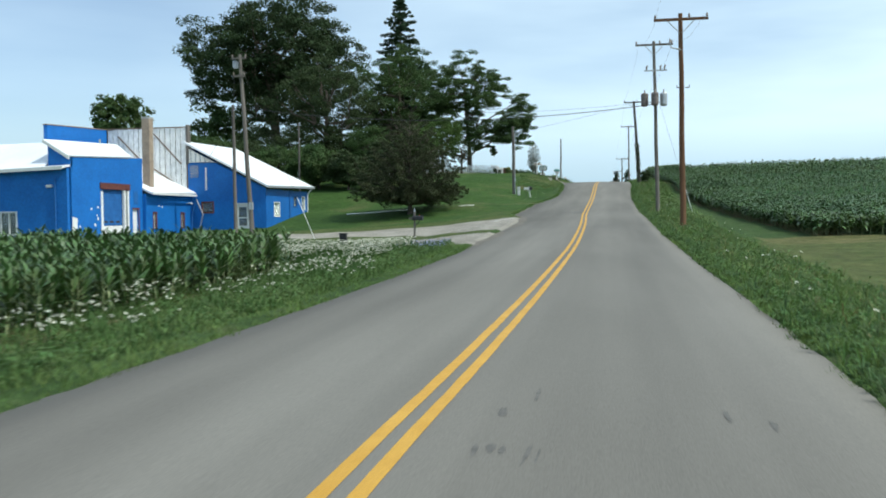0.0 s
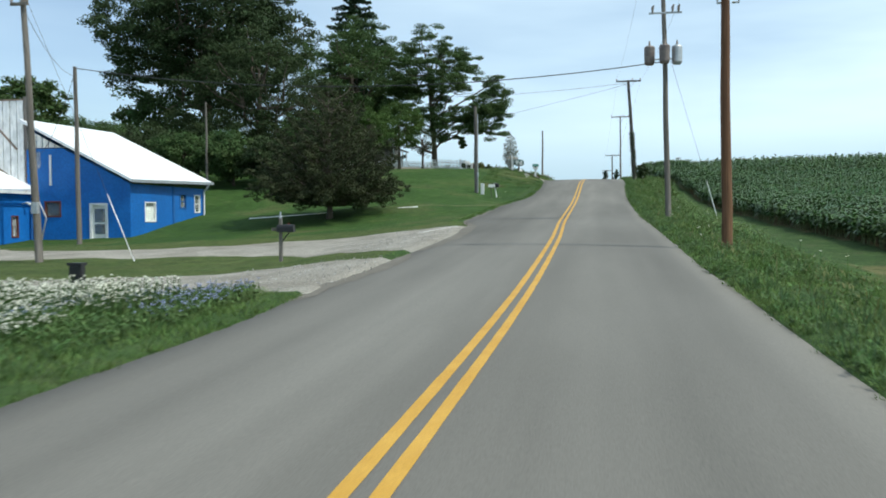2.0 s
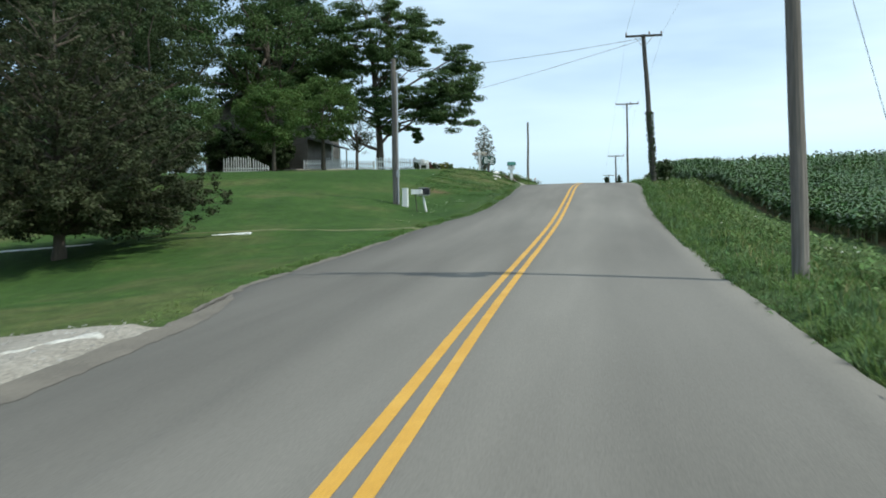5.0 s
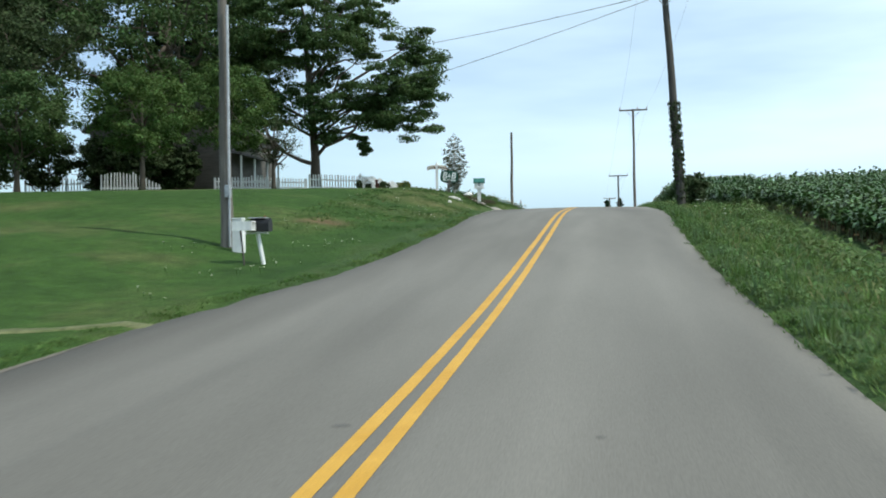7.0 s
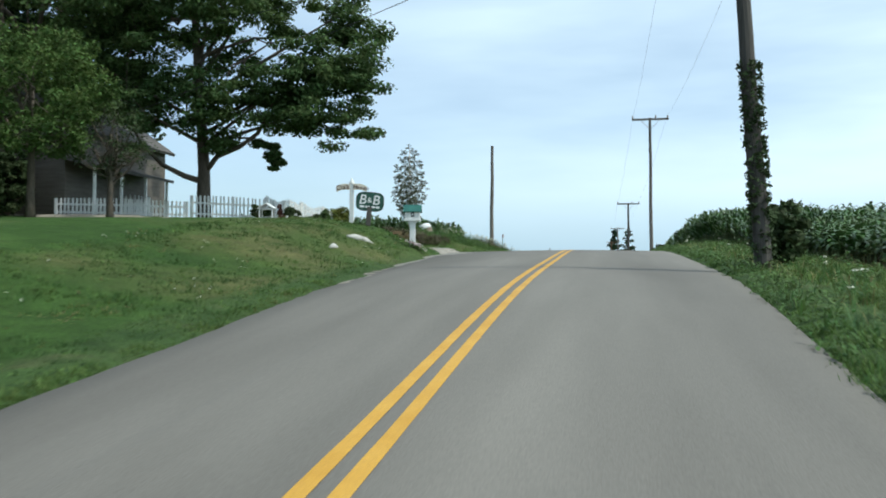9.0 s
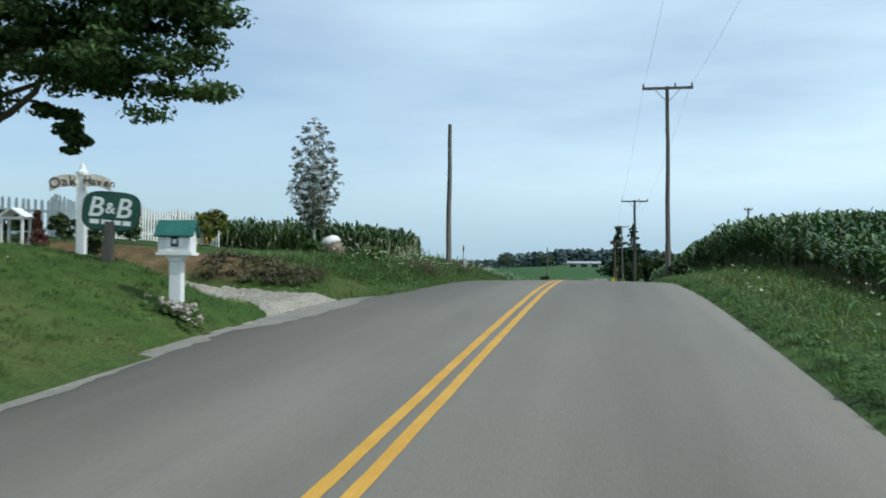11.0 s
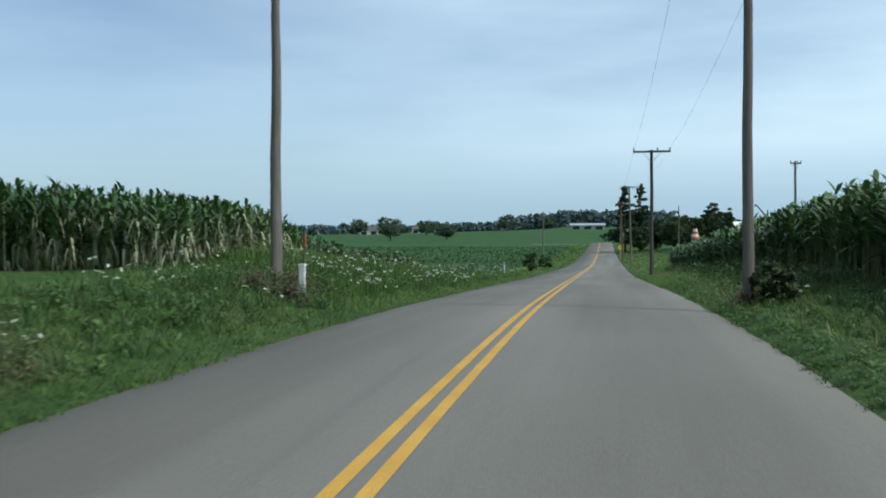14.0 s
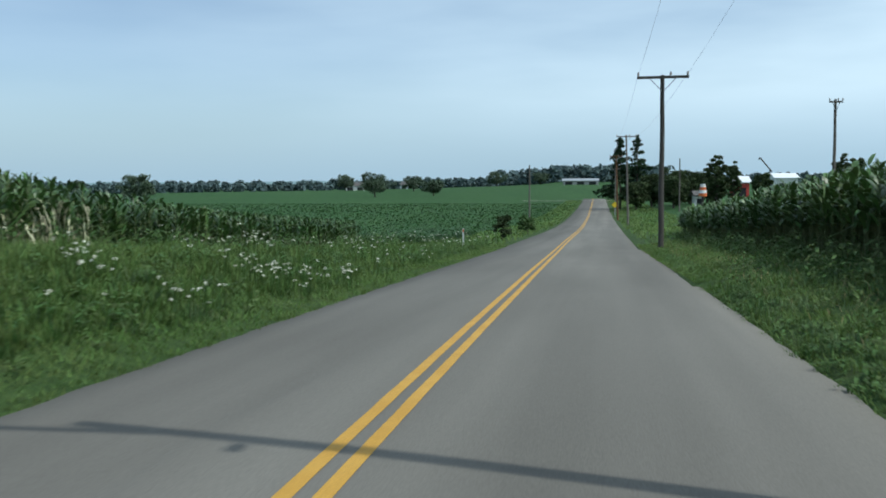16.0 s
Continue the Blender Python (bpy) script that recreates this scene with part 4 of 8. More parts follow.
def verge_points(n, u0, u1, y0, y1, side, power=1.6):
    y = rng.uniform(y0, y1, n)
    u = u0 + (u1 - u0) * rng.random(n) ** power
    x = road_x(y) + side * (HALF + u) + (-apron(y) if side < 0 else apron_east(y))
    ok = np.ones(n, bool)
    for d in DRIVES:
        ok &= ~inside(d, x, y)
    return x[ok], y[ok]


# rough verge grass along both edges
for side, n, reach in ((-1, 150000, 4.1), (1, 190000, 3.6)):
    x, y = verge_points(n, -0.03, reach, -3, 178, side)
    far = np.clip((y - 150) / 40, 0, 1)
    u = np.abs(x - road_x(y)) - HALF
    lump = np.array([0.75 + 0.9 * noise.noise((a * 1.1, b * 1.1, 5.0)) + 0.5 * noise.noise((a * 3.0, b * 3.0, 6.0)) for a, b in zip(x, y)])
    h = rng.uniform(0.10, 0.30, len(x)) * np.clip(lump, 0.25, 1.8) * np.clip(0.7 + 0.4 * u, 0.6, 1.3) * (1 + 0.4 * far)
    mown = (side < 0) & (y > 35.5) & (y < 107)
    ok = ~mown | ((rng.random(len(x)) < 0.5) & (u - np.maximum(apron(y), 0) < 0.6))
    if side < 0:
        ok &= ~((y > 54) & (y < 108) & (u - apron(y) < 0.32)) & ~inside(SOIL_BANK, x, y)
    h = np.where(mown, h * 0.45, h)
    cut = (side > 0) & (y > 87) & (y < 133) & (u - apron_east(y) < 1.1)
    h = np.where(cut, h * 0.5, h)
    blades(x[ok], y[ok], h[ok], rng.uniform(0.010, 0.024, ok.sum()), GRASS, "verge_grass", "rough green roadside grass", 0.6, 0.0, 1)
x, y = verge_points(5000, 0.6, 3.5, -3, 178, 1, 1.0)
blades(x, y, rng.uniform(0.2, 0.5, len(x)), rng.uniform(0.01, 0.02, len(x)), GRASS_DRY, "dry_grass", "straw-coloured seeding grass stems", 0.5)


def weeds(x, y, height, leaves, mat, name, label, leaf=0.16, width=0.05):
    """Leafy upright weeds: a stem with leaves all round it."""
    n = len(x)
    z = top_z(x, y)
    h = height * rng.uniform(0.5, 1.2, n)
    P = []
    for k in range(leaves):
        f = (k + 0.6) / leaves
        az = 2.4 * k + rng.uniform(0, 2.0, n)
        ways = np.stack([np.cos(az), np.sin(az), rng.uniform(0.2, 1.0, n)], -1)
        c = np.stack([x + rng.normal(0, 0.05, n), y + rng.normal(0, 0.05, n), z + h * f], -1)
        P.append(leaf_cards(c, ways, leaf * rng.uniform(0.6, 1.4, n), width * rng.uniform(0.6, 1.4, n), np.full(n, 0.5), 2))
    return tagged(new(name, array_mesh(name, *join_arrays(P), mat)), label, "weeds", kind="stuff")


x, y = verge_points(700, 0.8, 3.4, -3, 178, 1, 1.0)
weeds(x, y, 0.32, 9, WEED, "roadside_weeds", "leafy green weeds along the ditch")
WEED_LIGHT = material("light_weed_leaf", (0.10, 0.165, 0.05), (0.15, 0.21, 0.075), 0.8, spec=0.2, scale=0.4, fine=8, bump=0, spread=0.35, translucent=0.3)
for a in (1, -1):
    x, y = verge_points(1500, 0.4, 3.2, -3, 178, a, 1.0)
    ok = (y < 30) | (y > 113) if a < 0 else y > -5
    weeds(x[ok], y[ok], 0.2, 8, WEED_LIGHT, "clover_weeds", "low pale green clover and plantain in the verge", 0.09, 0.045)
x, y = verge_points(1300, 0.0, 0.6, -3, 178, 1, 1.0)
weeds(x, y, 0.16, 8, WEED, "edge_weeds", "low ragged weeds creeping over the road edge", 0.11, 0.035)
x, y = verge_points(900, 2.0, 3.8, 48, 185, 1, 1.0)
ok = (y < 92) | (y > 136)
x, y = x[ok], y[ok]
weeds(x, y, 0.5, 12, WEED_LIGHT, "ditch_weeds", "tall rank weeds below the crop", 0.22, 0.06)
x, y = verge_points(650, 0.8, 4.0, 5, 30, -1, 1.0)
weeds(x, y, 0.22, 9, WEED, "roadside_weeds", "leafy green weeds before the maize", 0.12, 0.04)
GRASS_PALE = material("pale_blue_grass", (0.085, 0.150, 0.060), (0.150, 0.215, 0.095), 0.75, spec=0.25, scale=0.6, fine=6, bump=0, spread=0.35, translucent=0.3, dark=0.85)


def tufts(name, x, y, height, per, mat, label, spread=0.10, wide=0.016, lean=0.75):
    """Bunches of arching grass blades that spring from one foot each."""
    n = len(x)
    foot = np.repeat(np.arange(n), per)
    m = len(foot)
    az = rng.uniform(0, 2 * math.pi, m)
    out = rng.uniform(0.1, lean, m)
    ways = np.stack([np.cos(az) * out, np.sin(az) * out, np.ones(m)], -1)
    ways /= np.linalg.norm(ways, axis=1, keepdims=True)
    r = spread * rng.random(m)
    px_, py_ = x[foot] + np.cos(az) * r, y[foot] + np.sin(az) * r
    c = np.stack([px_, py_, top_z(x[foot], y[foot]) - 0.02], -1)
    v, f = leaf_cards(c, ways, height[foot] * rng.uniform(0.55, 1.15, m), wide * rng.uniform(0.6, 1.4, m), rng.uniform(0.2, 0.7, m) * out, 2)
    return tagged(new(name, array_mesh(name, v, f, mat)), label, "grass", kind="stuff")


def clumpy(x, y, seed, scale=0.8):
    """Uneven growth, 0 to about 1.5, in drifts."""
    return np.clip(np.array([0.7 + 0.9 * noise.noise((a * scale, b * scale, seed)) + 0.5 * noise.noise((a * scale * 2.7, b * scale * 2.7, seed + 4)) for a, b in zip(x, y)]), 0.05, 1.6)


# bunches of longer grass in drifts on the right verge, and a ragged fringe over the asphalt's edge
for mat, n, seed, label in ((GRASS_PALE, 5200, 21.0, "pale bluish-green grass bunches along the road"), (GRASS, 3600, 27.0, "bright green grass bunches along the road"), (WEED, 2600, 33.0, "dark green grass bunches along the road")):
    x, y = verge_points(n, 0.1, 3.4, -2, 150, 1, 1.2)
    g_ = clumpy(x, y, seed)
    short = (y > 87) & (y < 132) & (np.abs(x - road_x(y)) - HALF - apron_east(y) < 1.1)
    ok = (g_ > 0.55) & ~(short & (rng.random(len(x)) < 0.8))
    x, y, g_ = x[ok], y[ok], g_[ok]
    tufts("grass_bunches", x, y, rng.uniform(0.16, 0.34, len(x)) * np.clip(g_, 0.6, 1.4), 13, mat, label)
for side, n, y0, y1 in ((1, 2600, -2, 150), (-1, 1100, -2, 30), (-1, 900, 112.5, 150)):
    x, y = verge_points(n, -0.10, 0.14, y0, y1, side, 1.0)
    g_ = clumpy(x, y, 41.0, 1.6)
    ok = g_ > 0.6
    x, y, g_ = x[ok], y[ok], g_[ok]
    tufts("edge_grass", x, y, rng.uniform(0.07, 0.17, len(x)) * g_, 11, GRASS if side < 0 else WEED, "ragged grass fringe over the asphalt's edge", 0.08, 0.014, 1.3)
x, y = verge_points(3200, 0.04, 0.4, 58, 92, -1, 0.8)
g_ = clumpy(x, y, 45.0, 1.2)
ok = g_ > 0.35
tufts("edge_grass", x[ok], y[ok], rng.uniform(0.05, 0.11, ok.sum()) * g_[ok], 10, GRASS, "short grass creeping over the gravel shoulder", 0.1, 0.014, 1.3)
LONG_GRASS = material("long_grass", (0.050, 0.104, 0.030), (0.092, 0.154, 0.050), 0.8, spec=0.15, scale=0.5, fine=6, bump=0, spread=0.35, translucent=0.3, dark=0.85)
for mat, n, seed, label in ((LONG_GRASS, 2600, 51.0, "uneven green grass bunches on the lawn bank"), (GRASS_DRY, 260, 57.0, "dry straw-coloured grass bunches on the lawn bank"), (GRASS, 1600, 61.0, "fresh green grass bunches on the lawn bank")):
    x, y = verge_points(n, 0.12, 4.8, 84, 108.5, -1, 0.9)
    g_ = clumpy(x, y, seed, 0.6)
    ok = (g_ > 0.6) & ~inside(SOIL_BANK, x, y)
    x, y, g_ = x[ok], y[ok], g_[ok]
    tufts("bank_bunches", x, y, rng.uniform(0.07, 0.15, len(x)) * g_, 12, mat, label, 0.13, 0.012, 1.0)
x, y = verge_points(26000, 0.05, 4.6, 78, 110, -1, 1.0)
tall = np.array([0.5 + 0.9 * noise.noise((a * 0.7, b * 0.5, 7.0)) for a, b in zip(x, y)])
ok = tall > 0.3
blades(x[ok], y[ok], rng.uniform(0.06, 0.16, ok.sum()) * tall[ok], rng.uniform(0.008, 0.016, ok.sum()), LONG_GRASS, "bank_grass", "short uneven grass tufts on the lawn bank", 0.8, 0.0, 1)
x, y = verge_points(2600, 0.5, 4.6, 1, 31, -1, 1.0)
g_ = clumpy(x, y, 83.0)
ok = g_ > 0.55
x, y, g_ = x[ok], y[ok], g_[ok]
tufts("grass_bunches", x, y, rng.uniform(0.14, 0.32, len(x)) * g_, 13, WEED, "dark green grass bunches before the maize")
x, y = verge_points(16000, 0.15, 4.8, 3, 31, -1, 1.0)
u = road_x(y) - x - HALF - apron(y)
blades(x, y, rng.uniform(0.10, 0.30, len(x)) * np.clip(0.4 + 0.3 * u, 0.4, 1.1), rng.uniform(0.008, 0.018, len(x)), LONG_GRASS, "verge_grass", "long uneven green grass before the maize", 0.7, 0.0, 1)
x, y = verge_points(75000, 0.1, 6.5, 112.5, 180, -1, 1.1)
u = road_x(y) - x - HALF - apron(y)
ok = ((u < 2.8) | (y > 133) | (rng.random(len(x)) < 0.04)) & ~inside(SOIL_BANK, x, y)
x, y, u = x[ok], y[ok], u[ok]
tall = np.array([0.75 + 0.6 * noise.noise((a * 0.6, b * 0.6, 2.0)) for a, b in zip(x, y)])
mound = 1 + 0.9 * np.exp(-((y - 141) / 8) ** 2) * np.clip(u / 2.5, 0, 1)
h = rng.uniform(0.2, 0.45, len(x)) * tall * mound * np.clip(0.45 + 0.4 * u, 0.45, 1)
for ok, mat in ((y < 132, LONG_GRASS), (y >= 132, GRASS)):
    blades(x[ok], y[ok], h[ok], rng.uniform(0.012, 0.028, ok.sum()), mat, "bank_grass", "long uneven green grass on the road bank", 0.6, 0.0, 1)
for mat, n, seed, label in ((GRASS_PALE, 1700, 71.0, "pale green grass bunches on the road bank"), (WEED, 2600, 77.0, "dark green grass bunches on the road bank")):
    x, y = verge_points(n, 0.7, 6.0, 112.5, 178, -1, 1.0)
    g_ = clumpy(x, y, seed)
    ok = (g_ > 0.6) & ~inside(SOIL_BANK, x, y) & ~((y < 132) & (road_x(y) - x - HALF > 3.2))
    x, y, g_ = x[ok], y[ok], g_[ok]
    tufts("bank_bunches", x, y, rng.uniform(0.2, 0.42, len(x)) * np.clip(g_, 0.6, 1.3), 13, mat, label, 0.12, 0.02)
x, y = verge_points(600, 0.9, 3.4, 114, 180, -1, 1.0)
weeds(x, y, 0.34, 10, WEED, "bank_weeds", "leafy green weeds on the road bank", 0.15, 0.05)
x, y = verge_points(3800, 0.9, 7.5, 133.5, 172, -1, 1.0)
g_ = clumpy(x, y, 83.0)
ok = (g_ > 0.45) & ~inside(CORN_FAR, x, y)
x, y, g_ = x[ok], y[ok], g_[ok]
tufts("bank_bunches", x, y, rng.uniform(0.25, 0.5, len(x)) * np.clip(g_, 0.6, 1.3), 15, GRASS, "tall fresh green grass on the mound", 0.16, 0.022)
x, y = verge_points(420, 4.5, 9, 134.5, 185, -1, 1.0)
ok = ~inside(CORN_FAR, x, y)
weeds(x[ok], y[ok], 0.6, 12, WEED, "tall_weeds", "tall green weeds at the crop's margin", 0.22, 0.06)
BRUSH = material("dead_brush", (0.088, 0.078, 0.050), (0.135, 0.118, 0.075), 0.9, spec=0.1, scale=1, fine=9, bump=0, spread=0.35, translucent=0.1)
x = rng.uniform(-9.0, -6.2, 170)
y = 110.8 + 1.8 * rng.random(170) ** 1.3
weeds(x, y, 0.13, 12, BRUSH, "dry_brush", "dark brown dry brush on the cut bank", 0.16, 0.03)
DRY_WEED = material("dry_weed_stalks", (0.10, 0.082, 0.055), (0.17, 0.135, 0.09), 0.9, spec=0.1, scale=1, fine=9, bump=0, spread=0.3, translucent=0.15)
x, y = rng.normal(2.75, 0.25, 42), rng.normal(134.4, 0.3, 42)
weeds(x, y, 0.42, 12, DRY_WEED, "dry_weeds", "brown dry weeds round a pole's foot", 0.2, 0.025)
x, y = np.r_[rng.normal(-6.6, 0.25, 40), rng.normal(-6.5, 0.4, 50)], np.r_[rng.normal(132.6, 0.3, 40), rng.normal(130.9, 0.4, 50)]
weeds(x, y, 0.32, 12, DRY_WEED, "dry_weeds", "brown dry weeds round a bare pole's foot", 0.18, 0.025)
x, y = rng.normal(-5.95, 0.32, 150), rng.normal(121.2, 0.75, 150)
weeds(x, y, 0.42, 12, DRY_WEED, "dry_weeds", "grey-brown seeding weeds on the road bank", 0.13, 0.022)
x, y = verge_points(9000, 0.5, 9, 176, 400, 1, 0.8)
blades(x, y, rng.uniform(0.3, 0.6, len(x)), rng.uniform(0.06, 0.12, len(x)), GRASS, "far_verge_grass", "rough green grass by the far road", 0.6)
x, y = verge_points(5000, 0.3, 5, 176, 400, -1, 0.8)
blades(x, y, rng.uniform(0.3, 0.55, len(x)), rng.uniform(0.06, 0.12, len(x)), GRASS, "far_verge_grass", "rough green grass by the far road", 0.6)
PETAL_BLUE = material("lavender_petal", (0.30, 0.33, 0.55), (0.45, 0.47, 0.66), 0.7, scale=2, bump=0, translucent=0.3)


def lace(x, y, height, name, label, size=0.042, petal=PETAL):
    """White umbel flowers: a thin stem and a flat head of small florets."""
    n = len(x)
    z = top_z(x, y) + height
    P = []
    for k in range(6):
        a = rng.uniform(0, 2 * math.pi, n)
        r = size * rng.uniform(0.1, 1.0, n)
        c = np.stack([x + r * np.cos(a), y + r * np.sin(a), z + rng.uniform(-0.02, 0.015, n)], -1)
        s = size * rng.uniform(0.35, 0.6, n)
        t = rng.uniform(-0.6, 0.6, (n, 2))
        e1 = np.stack([s, s * 0, s * t[:, 0]], -1)
        e2 = np.stack([s * 0, s, s * t[:, 1]], -1)
        P.append((np.stack([c - e1, c - e2, c + e1, c + e2], 1).reshape(-1, 3), np.arange(4 * n).reshape(-1, 4)))
    ob = tagged(new(name, array_mesh(name, *join_arrays(P), petal)), label, "flowers", kind="stuff")
    d = np.array([0.006, 0, 0])
    b, t = np.stack([x, y, top_z(x, y)], -1), np.stack([x, y, z], -1)
    st = new("stems", array_mesh("stems", np.stack([b - d, b + d, t + d, t - d], 1).reshape(-1, 3), np.arange(4 * n).reshape(-1, 4), WEED))
    st.parent = ob
    tagged(st, kind="stuff")
    return ob


def clustered(n, x0, x1, y0, y1, seed, low):
    x, y = rng.uniform(x0, x1, n), rng.uniform(y0, y1, n)
    ok = patchy(x, y, 0.5, seed, low) & (x < road_x(y) - HALF - apron(y) - 0.3 if x1 < 0 else x > road_x(y) + HALF + 0.3)
    for d in DRIVES:
        ok &= ~inside(d, x, y)
    return x[ok], y[ok]


x, y = clustered(4600, -13, -7.0, 26.0, 33.0, 3.0, -0.22)
ok = (np.hypot(x + 10.6, y - 33.2) > 0.7) & (y < 31.2 - (x + 6.5) * 0.62)
x, y = x[ok], y[ok]
lace(x, y, rng.uniform(0.2, 0.48, len(x)), "white_wildflowers", "dense patch of white lace flowers in tall weeds", 0.036)
x, y = clustered(700, -8.6, -5.7, 28.6, 32, 13.0, -0.2)
lace(x, y, rng.uniform(0.14, 0.3, len(x)), "chicory_flowers", "pale lavender-blue chicory flowers by the drive", 0.026, PETAL_BLUE)
weeds(np.repeat(x, 2), np.repeat(y, 2) + 0.1, 0.16, 8, WEED_LIGHT, "flower_foliage", "feathery green foliage of wild flowers", 0.16, 0.03)
x, y = clustered(1100, -8.9, -6.0, 6, 24, 5.0, 0.08)
lace(x, y, rng.uniform(0.25, 0.55, len(x)), "white_wildflowers", "scattered white lace flowers in the verge")
x, y = clustered(500, -9.5, -5.0, 72, 104, 15.0, 0.22)
lace(x, y, rng.uniform(0.05, 0.12, len(x)), "clover_flowers", "small white clover heads in the lawn bank", 0.02)
x, y = clustered(900, -8.4, -5.2, 7.5, 24, 11.0, 0.16)
lace(x, y, rng.uniform(0.18, 0.42, len(x)), "white_wildflowers", "white lace flowers in the long verge grass", 0.034)
x, y = clustered(2600, -13, -5.4, 114, 182, 6.0, 0.12)
ok = ((y > 149) | (x > -7.8)) & (rng.random(len(x)) < np.where(y > 131, 0.3, 1))
x, y = x[ok], y[ok]
lace(x, y, rng.uniform(0.3, 0.65, len(x)), "white_wildflowers", "scattered white lace flowers on the bank")
x, y = clustered(2600, -8.6, -4.6, 134.2, 156, 17.0, 0.30)
lace(x, y, rng.uniform(0.3, 0.6, len(x)), "white_wildflowers", "clusters of white lace flowers near the road", 0.04)
x, y = clustered(900, -12, -6.0, 134, 185, 9.0, 0.22)
ok = rng.random(len(x)) < np.where(y > 150, 0.5, 0.2)
x, y = x[ok], y[ok]
lace(x, y, rng.uniform(0.4, 0.8, len(x)), "white_wildflowers", "scattered white lace flowers by the maize", 0.05)
x, y = rng.normal(-5.95, 0.45, 40), rng.normal(121.3, 0.9, 40)
lace(x, y, rng.uniform(0.35, 0.6, 40), "white_wildflowers", "white lace flowers among dry weeds", 0.04)
x, y = clustered(260, 2.6, 5.4, 5, 140, 7.0, 0.2)
lace(x, y, rng.uniform(0.25, 0.5, len(x)), "white_wildflowers", "scattered white lace flowers by the ditch")
# soybeans in the valley: leafy clumps in the nearer field
n = 46000
y = 178 + 196 * rng.random(n) ** 1.5
x = -9 - 130 * rng.random(n) ** 1.3
blades(x, y, rng.uniform(0.22, 0.34, n), rng.uniform(0.14, 0.26, n) * np.clip((y - 150) / 90, 0.6, 1.6), SOY, "soybean_field", "dark green soybean crop in the valley", 0.9)
x, y = verge_points(1500, 4.2, 9, 176, 196, -1, 1.0)
weeds(x, y, 0.6, 9, SOY, "soybean_edge", "leafy green bean plants at the field edge", 0.25, 0.1)


# ---- trees ----
def limb(shape, a, b, r0, r1, wobble, n=5, sides=7):
    a, b = Vector(a), Vector(b)
    d = (b - a).length
    pts = [a.lerp(b, i / n) + (Vector(rng.normal(0, 1, 3)) * wobble * d if 0 < i < n else Vector((0, 0, 0))) for i in range(n + 1)]
    shape.tube(pts, [r0 + (r1 - r0) * i / n for i in range(n + 1)], sides, False)
    return pts


def leaf_cloud(centres, radii, per, size, flat=0.6):
    """Leaves round clump centres: rhombic cards in all directions, mostly facing up and out."""
    c = np.repeat(centres, per, 0)
    r = np.repeat(radii, per)[:, None]
    n = len(c)
    d = rng.normal(0, 1, (n, 3))
    d /= np.linalg.norm(d, axis=1, keepdims=True)
    p = c + d * r * (rng.random((n, 1)) ** 0.45) * [1, 1, flat]
    nor = d * 0.6 + rng.normal(0, 0.6, (n, 3)) + [0, 0, 0.5]
    nor /= np.linalg.norm(nor, axis=1, keepdims=True)
    e1 = np.cross(nor, rng.normal(0, 1, (n, 3)))
    e1 /= np.linalg.norm(e1, axis=1, keepdims=True) + 1e-9
    e2 = np.cross(nor, e1)
    s = size * rng.uniform(0.6, 1.35, (n, 1))
    v = np.stack([p - e1 * s, p - e2 * s * 0.5 + nor * s * 0.12, p + e1 * s, p + e2 * s * 0.5 + nor * s * 0.12], 1).reshape(-1, 3)
    return v, np.arange(4 * n).reshape(-1, 4)


